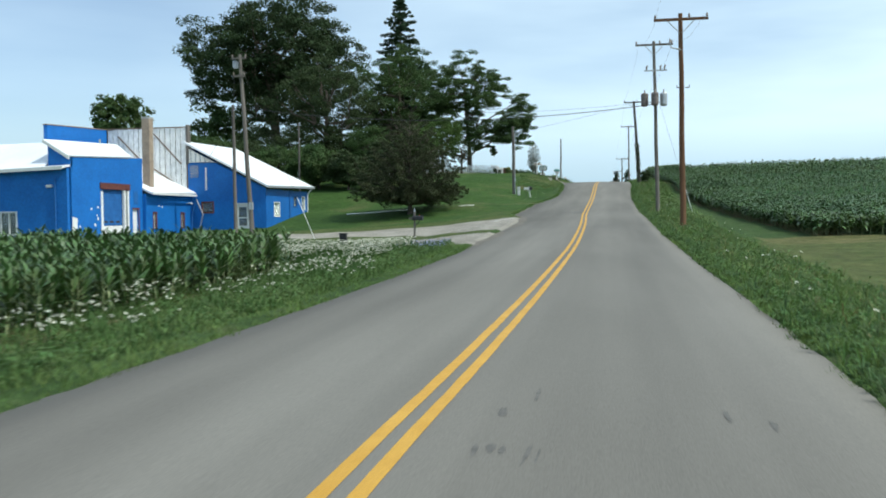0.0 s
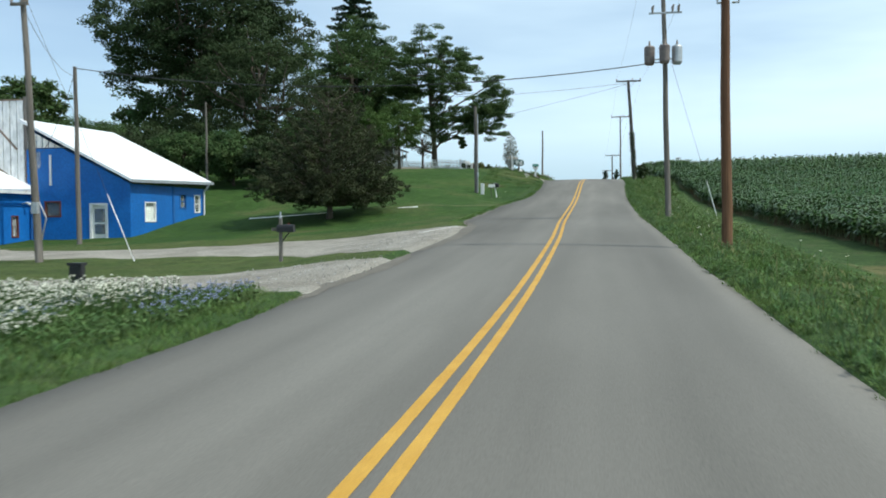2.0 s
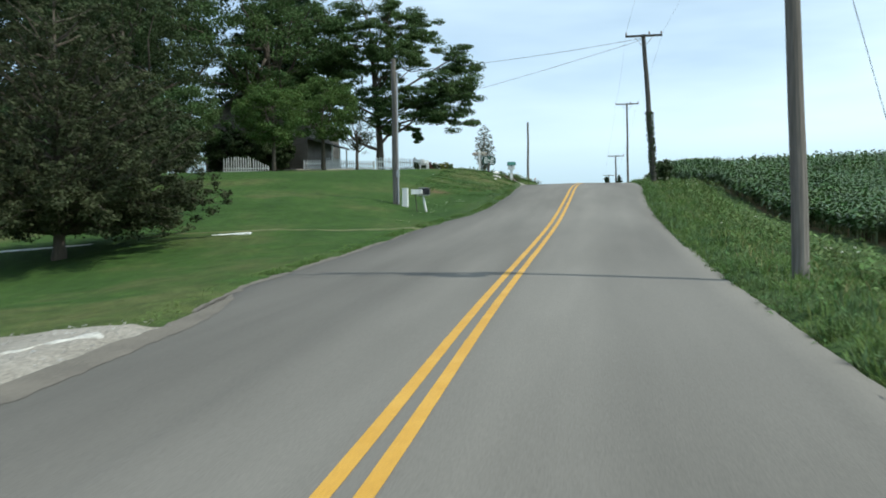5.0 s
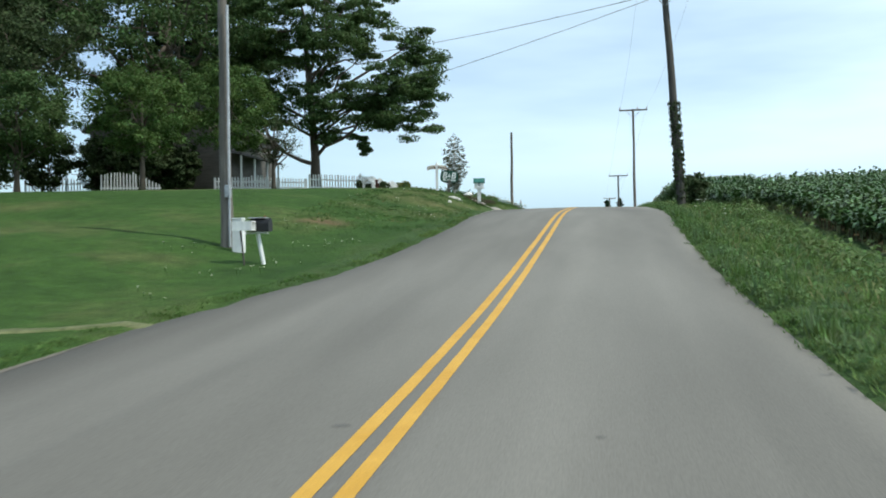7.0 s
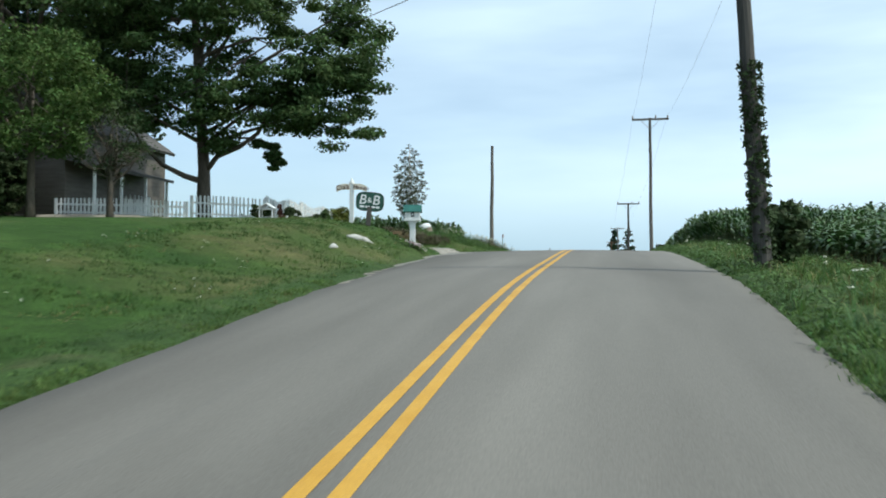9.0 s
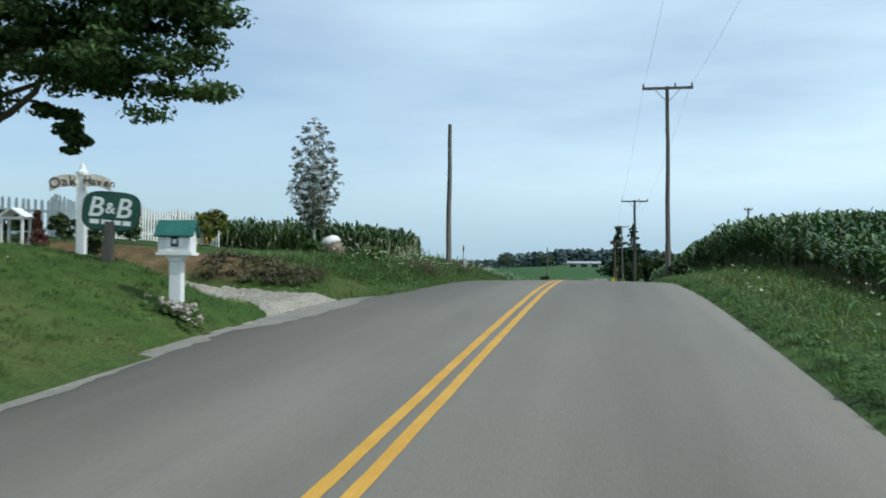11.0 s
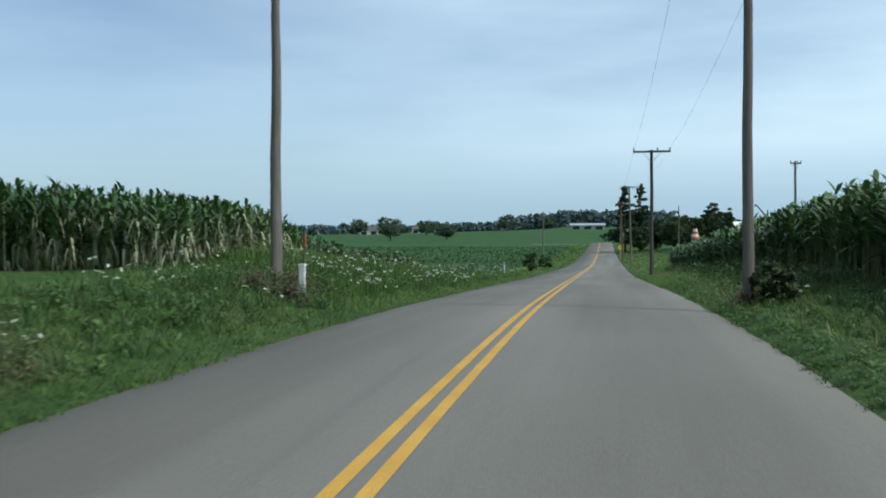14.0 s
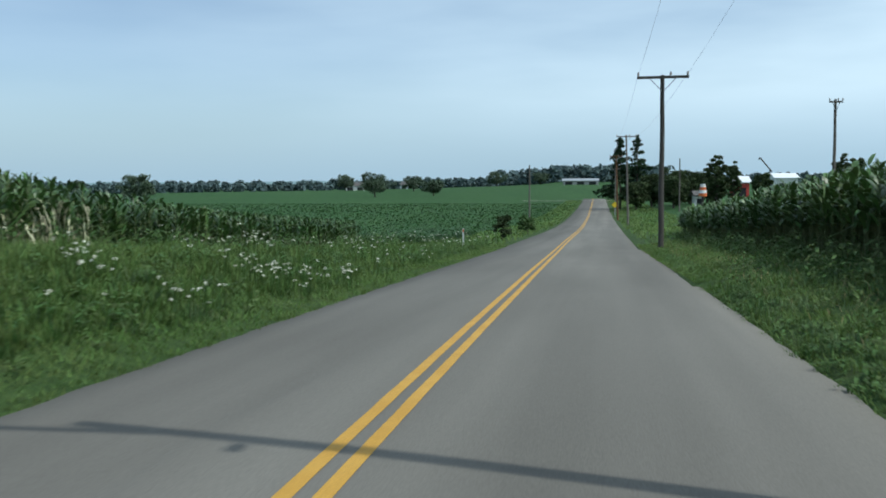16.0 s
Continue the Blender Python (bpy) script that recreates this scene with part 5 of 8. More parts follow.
def broadleaf(name, x, y, height, radius, base, leaf_mat, label, clumps=160, per=80, leaf=0.16, clump=0.17, trunk=0.3, bark=BARK, lean=(0, 0), squash=1.0, inner=0.45, limbs=9, sink=0.0, flat=0.6, group="", category="tree", skirt=0.0, lobes=()):
    """A tree: tapered trunk, limbs and a crown of leaf clumps with gaps. base: height at which the crown begins."""
    z = gz(x, y)
    t = thing(name, (x, y, z - sink), label, category, group)
    wood = Shape()
    mid, half = (height + base) / 2, (height - base) / 2
    top = Vector((lean[0], lean[1], base + (height - base) * 0.62))
    spine = [Vector((0, 0, -0.15)), Vector((0, 0, base * 0.5)), Vector((lean[0] * 0.2, lean[1] * 0.2, base)), top * 0.75 + Vector((0, 0, base * 0.25)), top]
    wood.tube(spine, [trunk * 1.35, trunk, trunk * 0.9, trunk * 0.55, trunk * 0.2], 9)
    # clump centres in an uneven ellipsoid
    d = rng.normal(0, 1, (clumps, 3))
    d /= np.linalg.norm(d, axis=1, keepdims=True)
    rr = inner + (1 - inner) * rng.random(clumps) ** 0.5
    wav = np.array([0.82 + 0.36 * noise.noise((a * 1.6 + x, b * 1.6 + y, c * 1.6)) for a, b, c in d])
    c = d * (rr * wav)[:, None] * [radius, radius, half * squash] + [lean[0], lean[1], mid]
    low = base + 0.04 * half
    c[:, 2] = np.where(c[:, 2] < low, low + rng.random(clumps) * half * 0.25, c[:, 2])
    c[:, :2] *= (1 + skirt * (0.5 - (c[:, 2:3] - base) / (height - base)))
    for lx, ly, lz, lr, ln in lobes:
        q = rng.normal(0, 1, (ln, 3))
        q /= np.linalg.norm(q, axis=1, keepdims=True)
        c = np.concatenate([c, q * lr * rng.uniform(0.4, 1.0, (ln, 1)) + [lx, ly, lz]])
        rr = np.concatenate([rr, np.full(ln, 0.9)])
        lb = Shape()
        if ln < 7:
            continue
        arc = ln == 44
        start = Vector((0, 0, 2.0)) if arc else Vector((0, 0, max(3.0, lz * 0.6)))
        bend = Vector((lx * 0.42, ly * 0.5, 3.55)) if arc else start.lerp(Vector((lx, ly, lz)), 0.5)
        k0 = 0.6 if arc else 0.4
        if arc:
            lb.tube([(0, 0, 1.85), (0.6, -0.1, 2.5), (1.6, -0.2, 2.85), (2.4, -0.3, 3.35), (2.85, -0.4, 4.2), (3.6, -0.5, 5.2)], [trunk * q for q in (0.5, 0.42, 0.38, 0.32, 0.22, 0.1)], 9)
            part("limb", lb, bark, t, smooth=True)
            continue
        lb.tube([start, start.lerp(bend, 0.4) + Vector((0, 0, 0.22 * arc)), bend, bend.lerp(Vector((lx, ly, lz)), 0.5), (lx, ly, lz)], [k0 * trunk * q for q in (1, 0.85, 0.7, 0.45, 0.2)], 8)
        for q in range(4):
            limb(lb, bend.lerp(Vector((lx, ly, lz)), 0.3 + 0.2 * q), c[len(c) - 1 - q * 3], trunk * 0.12, trunk * 0.03, 0.05, 3, 5)
        part("limb", lb, bark, t, smooth=True)
    size_of = np.full(len(c), 1.0)
    k1 = len(c) - sum(q[4] for q in lobes)
    for q in lobes:
        size_of[k1:k1 + q[4]] = 0.5 if q[4] < 7 else 0.92
        k1 += q[4]
    clumps = len(c)
    order = np.argsort(-rr)
    for k in range(limbs):
        e = c[order[(k * 7) % clumps]]
        s = spine[2].lerp(top, rng.random() * 0.8)
        lb = Shape()
        pts = limb(lb, s, e, trunk * 0.42, trunk * 0.08, 0.05)
        for q in range(3):
            e2 = c[rng.integers(clumps)]
            if (Vector(e2) - pts[3]).length < radius * 0.9:
                limb(lb, pts[3], e2, trunk * 0.16, trunk * 0.04, 0.05, 3, 5)
        part("limb", lb, bark, t, smooth=True)
    part("trunk", wood, bark, t, smooth=True)
    v, f = leaf_cloud(c, clump * radius * size_of * rng.uniform(0.6, 1.3, clumps), per, leaf, flat)
    crown = new("crown", array_mesh("crown", v, f, leaf_mat))
    crown.parent = t
    return t


def conifer(name, x, y, height, radius, label, base=0.6, whorls=26, leaf=0.3, mat=NEEDLE, per=10, sparse=0.0):
    """A spruce: straight trunk, whorls of drooping boughs hung with needle sprays."""
    z = gz(x, y)
    t = thing(name, (x, y, z - 0.05), label, "tree")
    wood, C, R = Shape(), [], []
    wood.tube([(0, 0, -0.1), (0, 0, height * 0.5), (0, 0, height)], [0.018 * height, 0.011 * height, 0.02], 8)
    for k in range(whorls):
        f = k / (whorls - 1)
        zz = base + (height - base) * f ** 0.95
        r = radius * (1 - f) ** 0.8 * rng.uniform(0.75, 1.15) + 0.15
        for b in range(7):
            if rng.random() < sparse:
                continue
            a = 2 * math.pi * (b + rng.random()) / 7
            r2 = r * rng.uniform(0.55, 1.15)
            zj = zz + rng.normal(0, 0.3) * (height - base) / whorls
            tip = Vector((math.cos(a) * r2, math.sin(a) * r2, zj - 0.25 * r2 + 0.12 * r2 * f * 3))
            wood.tube([(0, 0, zj), tip], [0.05, 0.012], 4, False)
            for s in np.linspace(0.35, 1.0, max(2, int(r2 / 0.55))):
                C.append(tuple(Vector((0, 0, zj)).lerp(tip, s)))
                R.append(0.16 * r2 * (1.1 - 0.4 * s) + 0.14)
    part("trunk", wood, BARK, t, smooth=True)
    v, f = leaf_cloud(np.array(C), np.array(R), per, leaf, 0.5)
    crown = new("crown", array_mesh("crown", v, f, mat))
    crown.parent = t
    return t


def bough_tree(name, x, y, profile, leaf_mat, label, boughs=150, per=52, leaf=0.055, trunk=0.17, bark=BARK, steep=0.6, thick=0.045, gap=0.30):
    """A low-branched lawn tree: boughs that sweep up and out to the outline given as (height, radius) pairs, the lowest drooping."""
    t = thing(name, (x, y, gz(x, y) - 0.03), label, "tree")
    hs, rs = [p[0] for p in profile], [p[1] for p in profile]
    top = hs[-1]
    part("trunk", Shape().tube([(0, 0, -0.15), (0.02, 0, 0.5), (-0.03, 0.02, 1.6), (0.03, -0.02, top * 0.5), (0, 0, top * 0.93)], [trunk * 1.5, trunk, trunk * 0.85, trunk * 0.5, 0.02], 10), bark, t, smooth=True)
    weight = np.cumsum(np.r_[0, (np.array(rs[1:]) + np.array(rs[:-1])) / 2 * np.diff(hs)])
    C, R = [], []
    for k in range(boughs):
        z1 = float(np.interp((k + rng.random()) / boughs * weight[-1], weight, hs))
        a = 2.399963 * k + rng.normal(0, 0.2)
        r1 = float(np.interp(z1, hs, rs)) * rng.uniform(0.80, 1.10)
        low = z1 < hs[0] + 0.16 * (top - hs[0])
        z0 = max(0.75, z1 - r1 * steep * rng.uniform(0.75, 1.25)) if not low or steep > 1 else rng.uniform(0.9, 1.5)
        tip = Vector((math.cos(a) * r1, math.sin(a) * r1, z1))
        foot = Vector((0, 0, z0))
        lift = Vector((0, 0, 0.10 * r1 if low else -0.06 * r1))
        pts = [foot, foot.lerp(tip, 0.35) + lift, foot.lerp(tip, 0.7) + lift * 0.8, tip]
        part("limb", Shape().tube(pts, [thick, thick * 0.7, thick * 0.45, thick * 0.15], 5, False), bark, t)
        n = max(3, int(r1 / gap))
        for q in np.linspace(0.30, 1.0, n):
            seg = min(2, int(q * 3))
            p = pts[seg].lerp(pts[seg + 1], q * 3 - seg)
            C.append(tuple(p + Vector(rng.normal(0, 0.47 * gap, 3))))
            R.append(gap * rng.uniform(0.73, 1.4) * (1.15 - 0.45 * q))
    v, f = leaf_cloud(np.array(C), np.array(R), per, leaf, 0.55)
    crown = new("crown", array_mesh("crown", v, f, leaf_mat))
    crown.parent = t
    return t


lawn_maple = bough_tree("lawn_maple", -15.0, 65.2, [(0.75, 3.4), (1.15, 4.3), (2.1, 4.75), (3.5, 4.2), (5.2, 3.2), (6.8, 2.0), (7.6, 1.15), (8.1, 0.15)], LEAF_MAPLE, "dense dark low-branched maple tree on the lawn", 190, 60)
lawn_maple.scale = (0.957, 0.957, 0.957)
broadleaf("oak_tree", -45, 114, 25.5, 15.0, 6.2, LEAF_OAK, "huge spreading dark green oak tree", 900, 120, 0.17, 0.088, 0.7, inner=0.40, limbs=20, flat=0.5)
conifer("spruce_tree", -28.5, 119, 25, 6.5, "tall dark spruce tree behind the house", 6.0, 28, 0.22, per=22)
MAPLE = broadleaf("shade_maple", -18.2, 114.6, 14.5, 5.0, 4.0, LEAF, "large open-crowned maple tree with a low side limb", 230, 210, 0.085, 0.145, 0.24, lean=(-0.7, 0), inner=0.25, limbs=9, flat=0.34, lobes=[(5.5, -0.3, 4.5, 1.9, 44), (2.9, -0.3, 4.9, 1.5, 34), (6.0, 0.0, 6.4, 1.8, 36), (4.4, -0.4, 5.7, 1.4, 24), (3.9, -0.3, 3.95, 0.9, 14), (5.9, 0.2, 8.2, 0.9, 10), (0.3, -1.0, 4.8, 1.7, 28), (2.5, 0.5, 9.9, 2.5, 40), (2.62, 0.9, 2.4, 0.34, 6), (2.5, 0.8, 2.75, 0.3, 5), (2.2, 0.5, 3.15, 0.25, 3), (-4.6, -1, 6.4, 3.0, 50), (-2.0, -1.5, 4.2, 1.5, 18), (0.7, -0.3, 3.1, 0.5, 8)])
MAPLE.scale = (1.15, 1.15, 1.15)
part("limb", Shape().tube([(1.5, -0.2, 3.2), (2.0, 0.3, 3.25), (2.45, 0.7, 2.95), (2.65, 0.9, 2.5)], [0.05, 0.04, 0.03, 0.015], 6), BARK, MAPLE, smooth=True)
part("limb", Shape().tube([(0, 0, 1.5), (-0.8, -0.1, 1.75), (-1.7, -0.2, 2.2), (-2.6, -0.3, 3.1), (-3.2, -0.4, 4.3)], [0.13, 0.11, 0.09, 0.07, 0.04], 8), BARK, MAPLE, smooth=True)
broadleaf("yard_tree", -27, 112, 17, 8.5, 3.5, LEAF, "tall leafy green shade tree by the house", 240, 170, 0.11, 0.135, 0.4, inner=0.35, limbs=14, flat=0.45)
broadleaf("yard_tree", -33, 100, 15, 7.5, 2.0, LEAF_DARK, "tall dark leafy yard tree", 220, 170, 0.11, 0.145, 0.36, inner=0.35, limbs=12, flat=0.45)
broadleaf("fruit_tree", -21.4, 98.5, 6.4, 3.0, 1.4, LEAF_LIGHT, "small light green fruit tree on the lawn", 130, 150, 0.075, 0.19, 0.13, inner=0.4, group="fruit trees on the lawn")
broadleaf("fruit_tree", -20.0, 104.8, 7.0, 3.2, 1.7, LEAF_LIGHT, "small light green fruit tree by the picket fence", 130, 150, 0.075, 0.19, 0.14, inner=0.4, group="fruit trees on the lawn")
broadleaf("fruit_tree", -27.3, 97.5, 6.2, 3.3, 1.0, LEAF, "small bushy green tree on the lawn", 130, 150, 0.08, 0.19, 0.14, inner=0.4, group="fruit trees on the lawn")
broadleaf("bare_tree", -17.9, 106.4, 4.4, 1.9, 1.0, LEAF_DARK, "small thin-leaved dark tree by the fence", 90, 22, 0.06, 0.2, 0.12, inner=0.3, limbs=22)
for k, (x, y, h, r) in enumerate([(-24.5, 80.5, 4.0, 2.8), (-28, 82, 4.5, 3.3), (-32.5, 83, 4.6, 3.6), (-37, 84, 4.8, 4.0), (-42, 86, 5.2, 4.2), (-48, 88, 5.4, 4.5), (-22.5, 85, 4.2, 2.6)]):
    broadleaf("hedge_tree", x, y, h, r, 0.05, LEAF if k % 3 else LEAF_DARK, "bushy green tree in the hedge behind the building", 150, 130, 0.10, 0.20, 0.12, inner=0.4, group="hedge trees behind the building")
for x, y, h, r in [(-31.5, 99.5, 5.5, 3.2), (-36, 97, 6, 3.6), (-41, 100, 6.5, 4), (-33.6, 108.5, 5.2, 2.6), (-29.5, 109.2, 4.2, 1.9), (-27.2, 109.9, 4.8, 2.1), (-25.4, 110.6, 3.6, 1.2)]:
    broadleaf("yard_shrub", x, y, h, r, 0.05, LEAF_DARK, "dense dark shrub under the yard trees", 130, 120, 0.09, 0.21, 0.1, inner=0.4, category="bush", group="yard shrubs")
broadleaf("back_tree", -70, 117, 13.5, 5.5, 3, LEAF, "leafy tree far behind the blue building", 110, 70, 0.28, 0.2, 0.3, inner=0.4)
broadleaf("back_tree", -56, 122, 12, 7, 2, LEAF, "leafy tree behind the blue building", 110, 70, 0.28, 0.2, 0.3, inner=0.4)
bough_tree("birch_tree", -10.5, 123.3, [(1.35, 0.35), (1.8, 0.72), (2.5, 0.92), (3.3, 0.85), (4.1, 0.62), (4.7, 0.38), (5.05, 0.08)], LEAF_BIRCH, "slender thin-leaved white birch tree", 120, 34, 0.034, 0.05, BIRCH_BARK, 1.7, 0.012, 0.17)
broadleaf("yellow_bush", -14.2, 122.5, 1.45, 0.7, 0.1, LEAF_YELLOW, "yellow-green flowering bush beside the fence", 40, 60, 0.07, 0.3, 0.03, inner=0.3, category="bush")
broadleaf("verge_bush", -7.4, 120.0, 0.55, 0.45, 0.02, WEED_LIGHT, "tall light green weed bush on the bank", 40, 50, 0.07, 0.3, 0.03, inner=0.3, category="bush")
broadleaf("verge_bush", -6.6, 184.2, 1.7, 0.7, 0.05, LEAF_DARK, "small dark green bush at the field edge", 26, 50, 0.10, 0.3, 0.03, inner=0.3, category="bush", squash=1.2)
broadleaf("verge_bush", -6.9, 205, 1.6, 0.9, 0.05, LEAF, "small green bush beside the far road", 26, 50, 0.12, 0.3, 0.03, inner=0.3, category="bush")
broadleaf("verge_bush", 3.7, 97.0, 1.5, 0.8, 0.05, LEAF_DARK, "dark green bush at the foot of a pole", 30, 50, 0.10, 0.3, 0.03, inner=0.3, category="bush")
broadleaf("verge_bush", 3.3, 134.2, 0.9, 0.6, 0.02, LEAF_DARK, "rank dark weed bush round a pole foot", 26, 50, 0.08, 0.3, 0.02, inner=0.3, category="bush")
# trees by the far farm
conifer("far_pine", 2.4, 322, 15, 4.2, "tall open-boughed dark pine beside the far road", 3.0, 16, 0.5, per=8, sparse=0.4)
conifer("far_pine", 6.2, 330, 15.5, 4.6, "tall open-boughed dark pine beside the far road", 3.0, 16, 0.5, per=8, sparse=0.4)
for x, y, h, r in [(9, 322, 8, 4), (12, 300, 7, 3.6), (17.9, 284, 9.2, 2.4), (21.8, 292, 8.2, 1.5), (16, 310, 7.5, 3.5), (5.5, 312, 6.5, 3), (13.5, 318, 8, 4), (20, 318, 7, 3.6), (27.8, 300, 6.2, 2.3), (44, 300, 8.2, 2.2), (55, 300, 7, 4), (49, 330, 9.5, 2.5)]:
    broadleaf("far_tree", x, y, h, r, 0.15, LEAF_DARK, "dark leafy tree beside the far farmyard", 110, 80, 0.20, 0.22, 0.25, inner=0.35, group="trees by the far farm")
for x, y, h, r in [(-118, 335, 9, 5.5), (-92, 470, 10, 7), (-70, 480, 7, 5), (-96, 560, 8, 6), (-230, 480, 9, 4), (-150, 620, 10, 6), (-64, 640, 10, 7), (-40, 660, 8, 6)]:
    broadleaf("valley_tree", x, y, h, r, 0.8, FAR_LEAF, "lone leafy tree in the valley fields", 90, 70, 0.28, 0.22, 0.3, inner=0.35, group="valley trees")


def woods(name, pts, height, depth, n, label, size=1.6, mat=FAR_LEAF):
    """A far belt of trees: many leafy heads at uneven heights."""
    pts = np.array(pts, float)
    s = rng.uniform(0, len(pts) - 1, n)
    i = np.minimum(s.astype(int), len(pts) - 2)
    p = pts[i] + (pts[i + 1] - pts[i]) * (s - i)[:, None]
    p = p + rng.normal(0, depth / 2, p.shape)
    h = height * rng.uniform(0.6, 1.0, n)
    z = top_z(p[:, 0], p[:, 1])
    C, R = [], []
    for k in range(5):
        C.append(np.stack([p[:, 0] + rng.normal(0, 0.16, n) * h, p[:, 1] + rng.normal(0, 0.16, n) * h, z + h * (0.15 + 0.155 * k)], -1))
        R.append(h * (0.30, 0.36, 0.36, 0.30, 0.22)[k])
    v, f = leaf_cloud(np.concatenate(C), np.concatenate(R), 14, size, 0.7)
    return tagged(new(name, array_mesh(name, v, f, mat)), label, "woods", kind="stuff")


# the four farthest belts carry painted haze in their leaf colour
woods("far_woods", [(-500, 640), (-330, 700), (-220, 760), (-120, 900)], 7.5, 25, 210, "distant belt of trees tinted blue-green with haze", 1.6, FAR_HAZE)
woods("far_woods", [(-140, 760), (-70, 820), (-20, 900)], 7.5, 20, 150, "distant belt of trees tinted blue-green with haze", 1.6, FAR_HAZE)
woods("far_woods", [(-70, 800), (-20, 790), (28, 760)], 14, 20, 200, "wood on the far hill tinted blue-green with haze", 1.8, FAR_HAZE)
woods("far_woods", [(-900, 1100), (-400, 1300), (0, 1500), (300, 1400)], 15, 60, 420, "distant wooded horizon tinted blue-green with haze", 3.0, FAR_HAZE)
woods("far_woods", [(60, 420), (110, 430), (170, 420), (260, 400)], 6.5, 15, 80, "belt of trees behind the far farm", 1.3)

# ridge on the horizon, distance haze put into its base colour
n = 120
rx_ = np.linspace(-3200, 2600, n)
rz_ = np.array([27 + 9 * noise.noise((a * 0.0021, 0.0, 3.0)) + 5 * noise.noise((a * 0.012, 0.0, 7.0)) for a in rx_])
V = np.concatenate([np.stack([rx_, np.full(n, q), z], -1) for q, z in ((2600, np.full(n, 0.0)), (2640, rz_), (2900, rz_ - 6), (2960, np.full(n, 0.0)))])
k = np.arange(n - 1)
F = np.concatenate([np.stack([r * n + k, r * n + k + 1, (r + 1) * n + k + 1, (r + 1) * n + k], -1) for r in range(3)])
RIDGE = material("haze_tinted_ridge", (0.21, 0.30, 0.32), (0.27, 0.36, 0.38), 0.9, spec=0.05, scale=0.01, fine=3, bump=0)
tagged(new("backdrop", array_mesh("backdrop", V, F, RIDGE)), "low wooded ridge on the horizon with haze in its blue-green colour", "hills", kind="structure")

# ---- blue building ----
def pierced(shape, place, a0, a1, z0, z1, holes):
    """One closed wall with rectangular openings (a0, a1, z0, z1). place(a, depth, z) gives a point, depth 0 at the face and 1 behind."""
    us = sorted({a0, a1, *[min(max(q, a0), a1) for h in holes for q in h[:2]]})
    zs = sorted({z0, z1, *[min(max(q, z0), z1) for h in holes for q in h[2:]]})
    nu, nz = len(us), len(zs)

    def full(i, j):
        if not (0 <= i < nu - 1 and 0 <= j < nz - 1):
            return False
        u, z = (us[i] + us[i + 1]) / 2, (zs[j] + zs[j + 1]) / 2
        return not any(h[0] < u < h[1] and h[2] < z < h[3] for h in holes)

    def vid(i, j, d):
        return (i * nz + j) * 2 + d

    faces = []
    for i in range(nu - 1):
        for j in range(nz - 1):
            if not full(i, j):
                continue
            a, b, c, e = (i, j), (i + 1, j), (i + 1, j + 1), (i, j + 1)
            faces.append((vid(*a, 0), vid(*b, 0), vid(*c, 0), vid(*e, 0)))
            faces.append((vid(*e, 1), vid(*c, 1), vid(*b, 1), vid(*a, 1)))
            for (p, q), (di, dj) in (((a, b), (0, -1)), ((b, c), (1, 0)), ((c, e), (0, 1)), ((e, a), (-1, 0))):
                if not full(i + di, j + dj):
                    faces.append((vid(*q, 0), vid(*p, 0), vid(*p, 1), vid(*q, 1)))
    used = sorted({k for f in faces for k in f})
    order = {k: n for n, k in enumerate(used)}
    pts = [place(us[k // 2 // nz], k % 2, zs[k // 2 % nz]) for k in used]
    return shape.poly(pts, [tuple(order[k] for k in f) for f in faces])


def wall_x(shape, x, y0, y1, z0, z1, thick, holes=()):
    """A wall in the plane x, facing +x, from y0 to y1, with openings."""
    return pierced(shape, lambda a, d, z: (x - thick * d, a, z), y0, y1, z0, z1, holes)


def wall_y(shape, y, x0, x1, z0, z1, thick, holes=()):
    """A wall in the plane y, facing -y."""
    return pierced(shape, lambda a, d, z: (a, y + thick * d, z), x0, x1, z0, z1, holes)


def window_on_x(parent, x, y0, y1, z0, z1, mat=WHITE, bars=1, label="small white-framed window", back=DARK_GAP):
    """A window set in an opening of a wall that faces +x."""
    w = part("window", Shape().box(x - 0.16, x - 0.13, y0, y1, z0, z1), back, parent, label)
    f = Shape()
    t = 0.07
    f.box(x - 0.1, x + 0.03, y0, y0 + t, z0, z1).box(x - 0.1, x + 0.03, y1 - t, y1, z0, z1)
    f.box(x - 0.1, x + 0.03, y0 + t, y1 - t, z1 - t, z1).box(x - 0.1, x + 0.04, y0 + t, y1 - t, z0, z0 + t)
    part("frame", f, mat, w)
    part("pane", Shape().box(x - 0.075, x - 0.065, y0 + t, y1 - t, z0 + t, z1 - t), GLASS, w)
    if bars:
        zm = (z0 + z1) / 2
        part("sash_bar", Shape().box(x - 0.09, x - 0.04, y0 + t, y1 - t, zm - 0.025, zm + 0.025), mat, w)
    return w


def window_on_y(parent, y, x0, x1, z0, z1, mat=WHITE, mullions=1, label="white-framed window"):
    w = part("window", Shape().box(x0, x1, y + 0.13, y + 0.16, z0, z1), DARK_GAP, parent, label)
    f = Shape()
    t = 0.09
    f.box(x0, x0 + t, y - 0.03, y + 0.1, z0, z1).box(x1 - t, x1, y - 0.03, y + 0.1, z0, z1)
    f.box(x0 + t, x1 - t, y - 0.03, y + 0.1, z1 - t, z1).box(x0 + t, x1 - t, y - 0.04, y + 0.1, z0, z0 + t)
    part("frame", f, mat, w)
    part("pane", Shape().box(x0 + t, x1 - t, y + 0.065, y + 0.075, z0 + t, z1 - t), GLASS, w)
    for k in range(mullions):
        xm = x0 + (x1 - x0) * (k + 1) / (mullions + 1)
        part("mullion", Shape().box(xm - 0.03, xm + 0.03, y + 0.0, y + 0.09, z0 + t, z1 - t), mat, w)
    return w


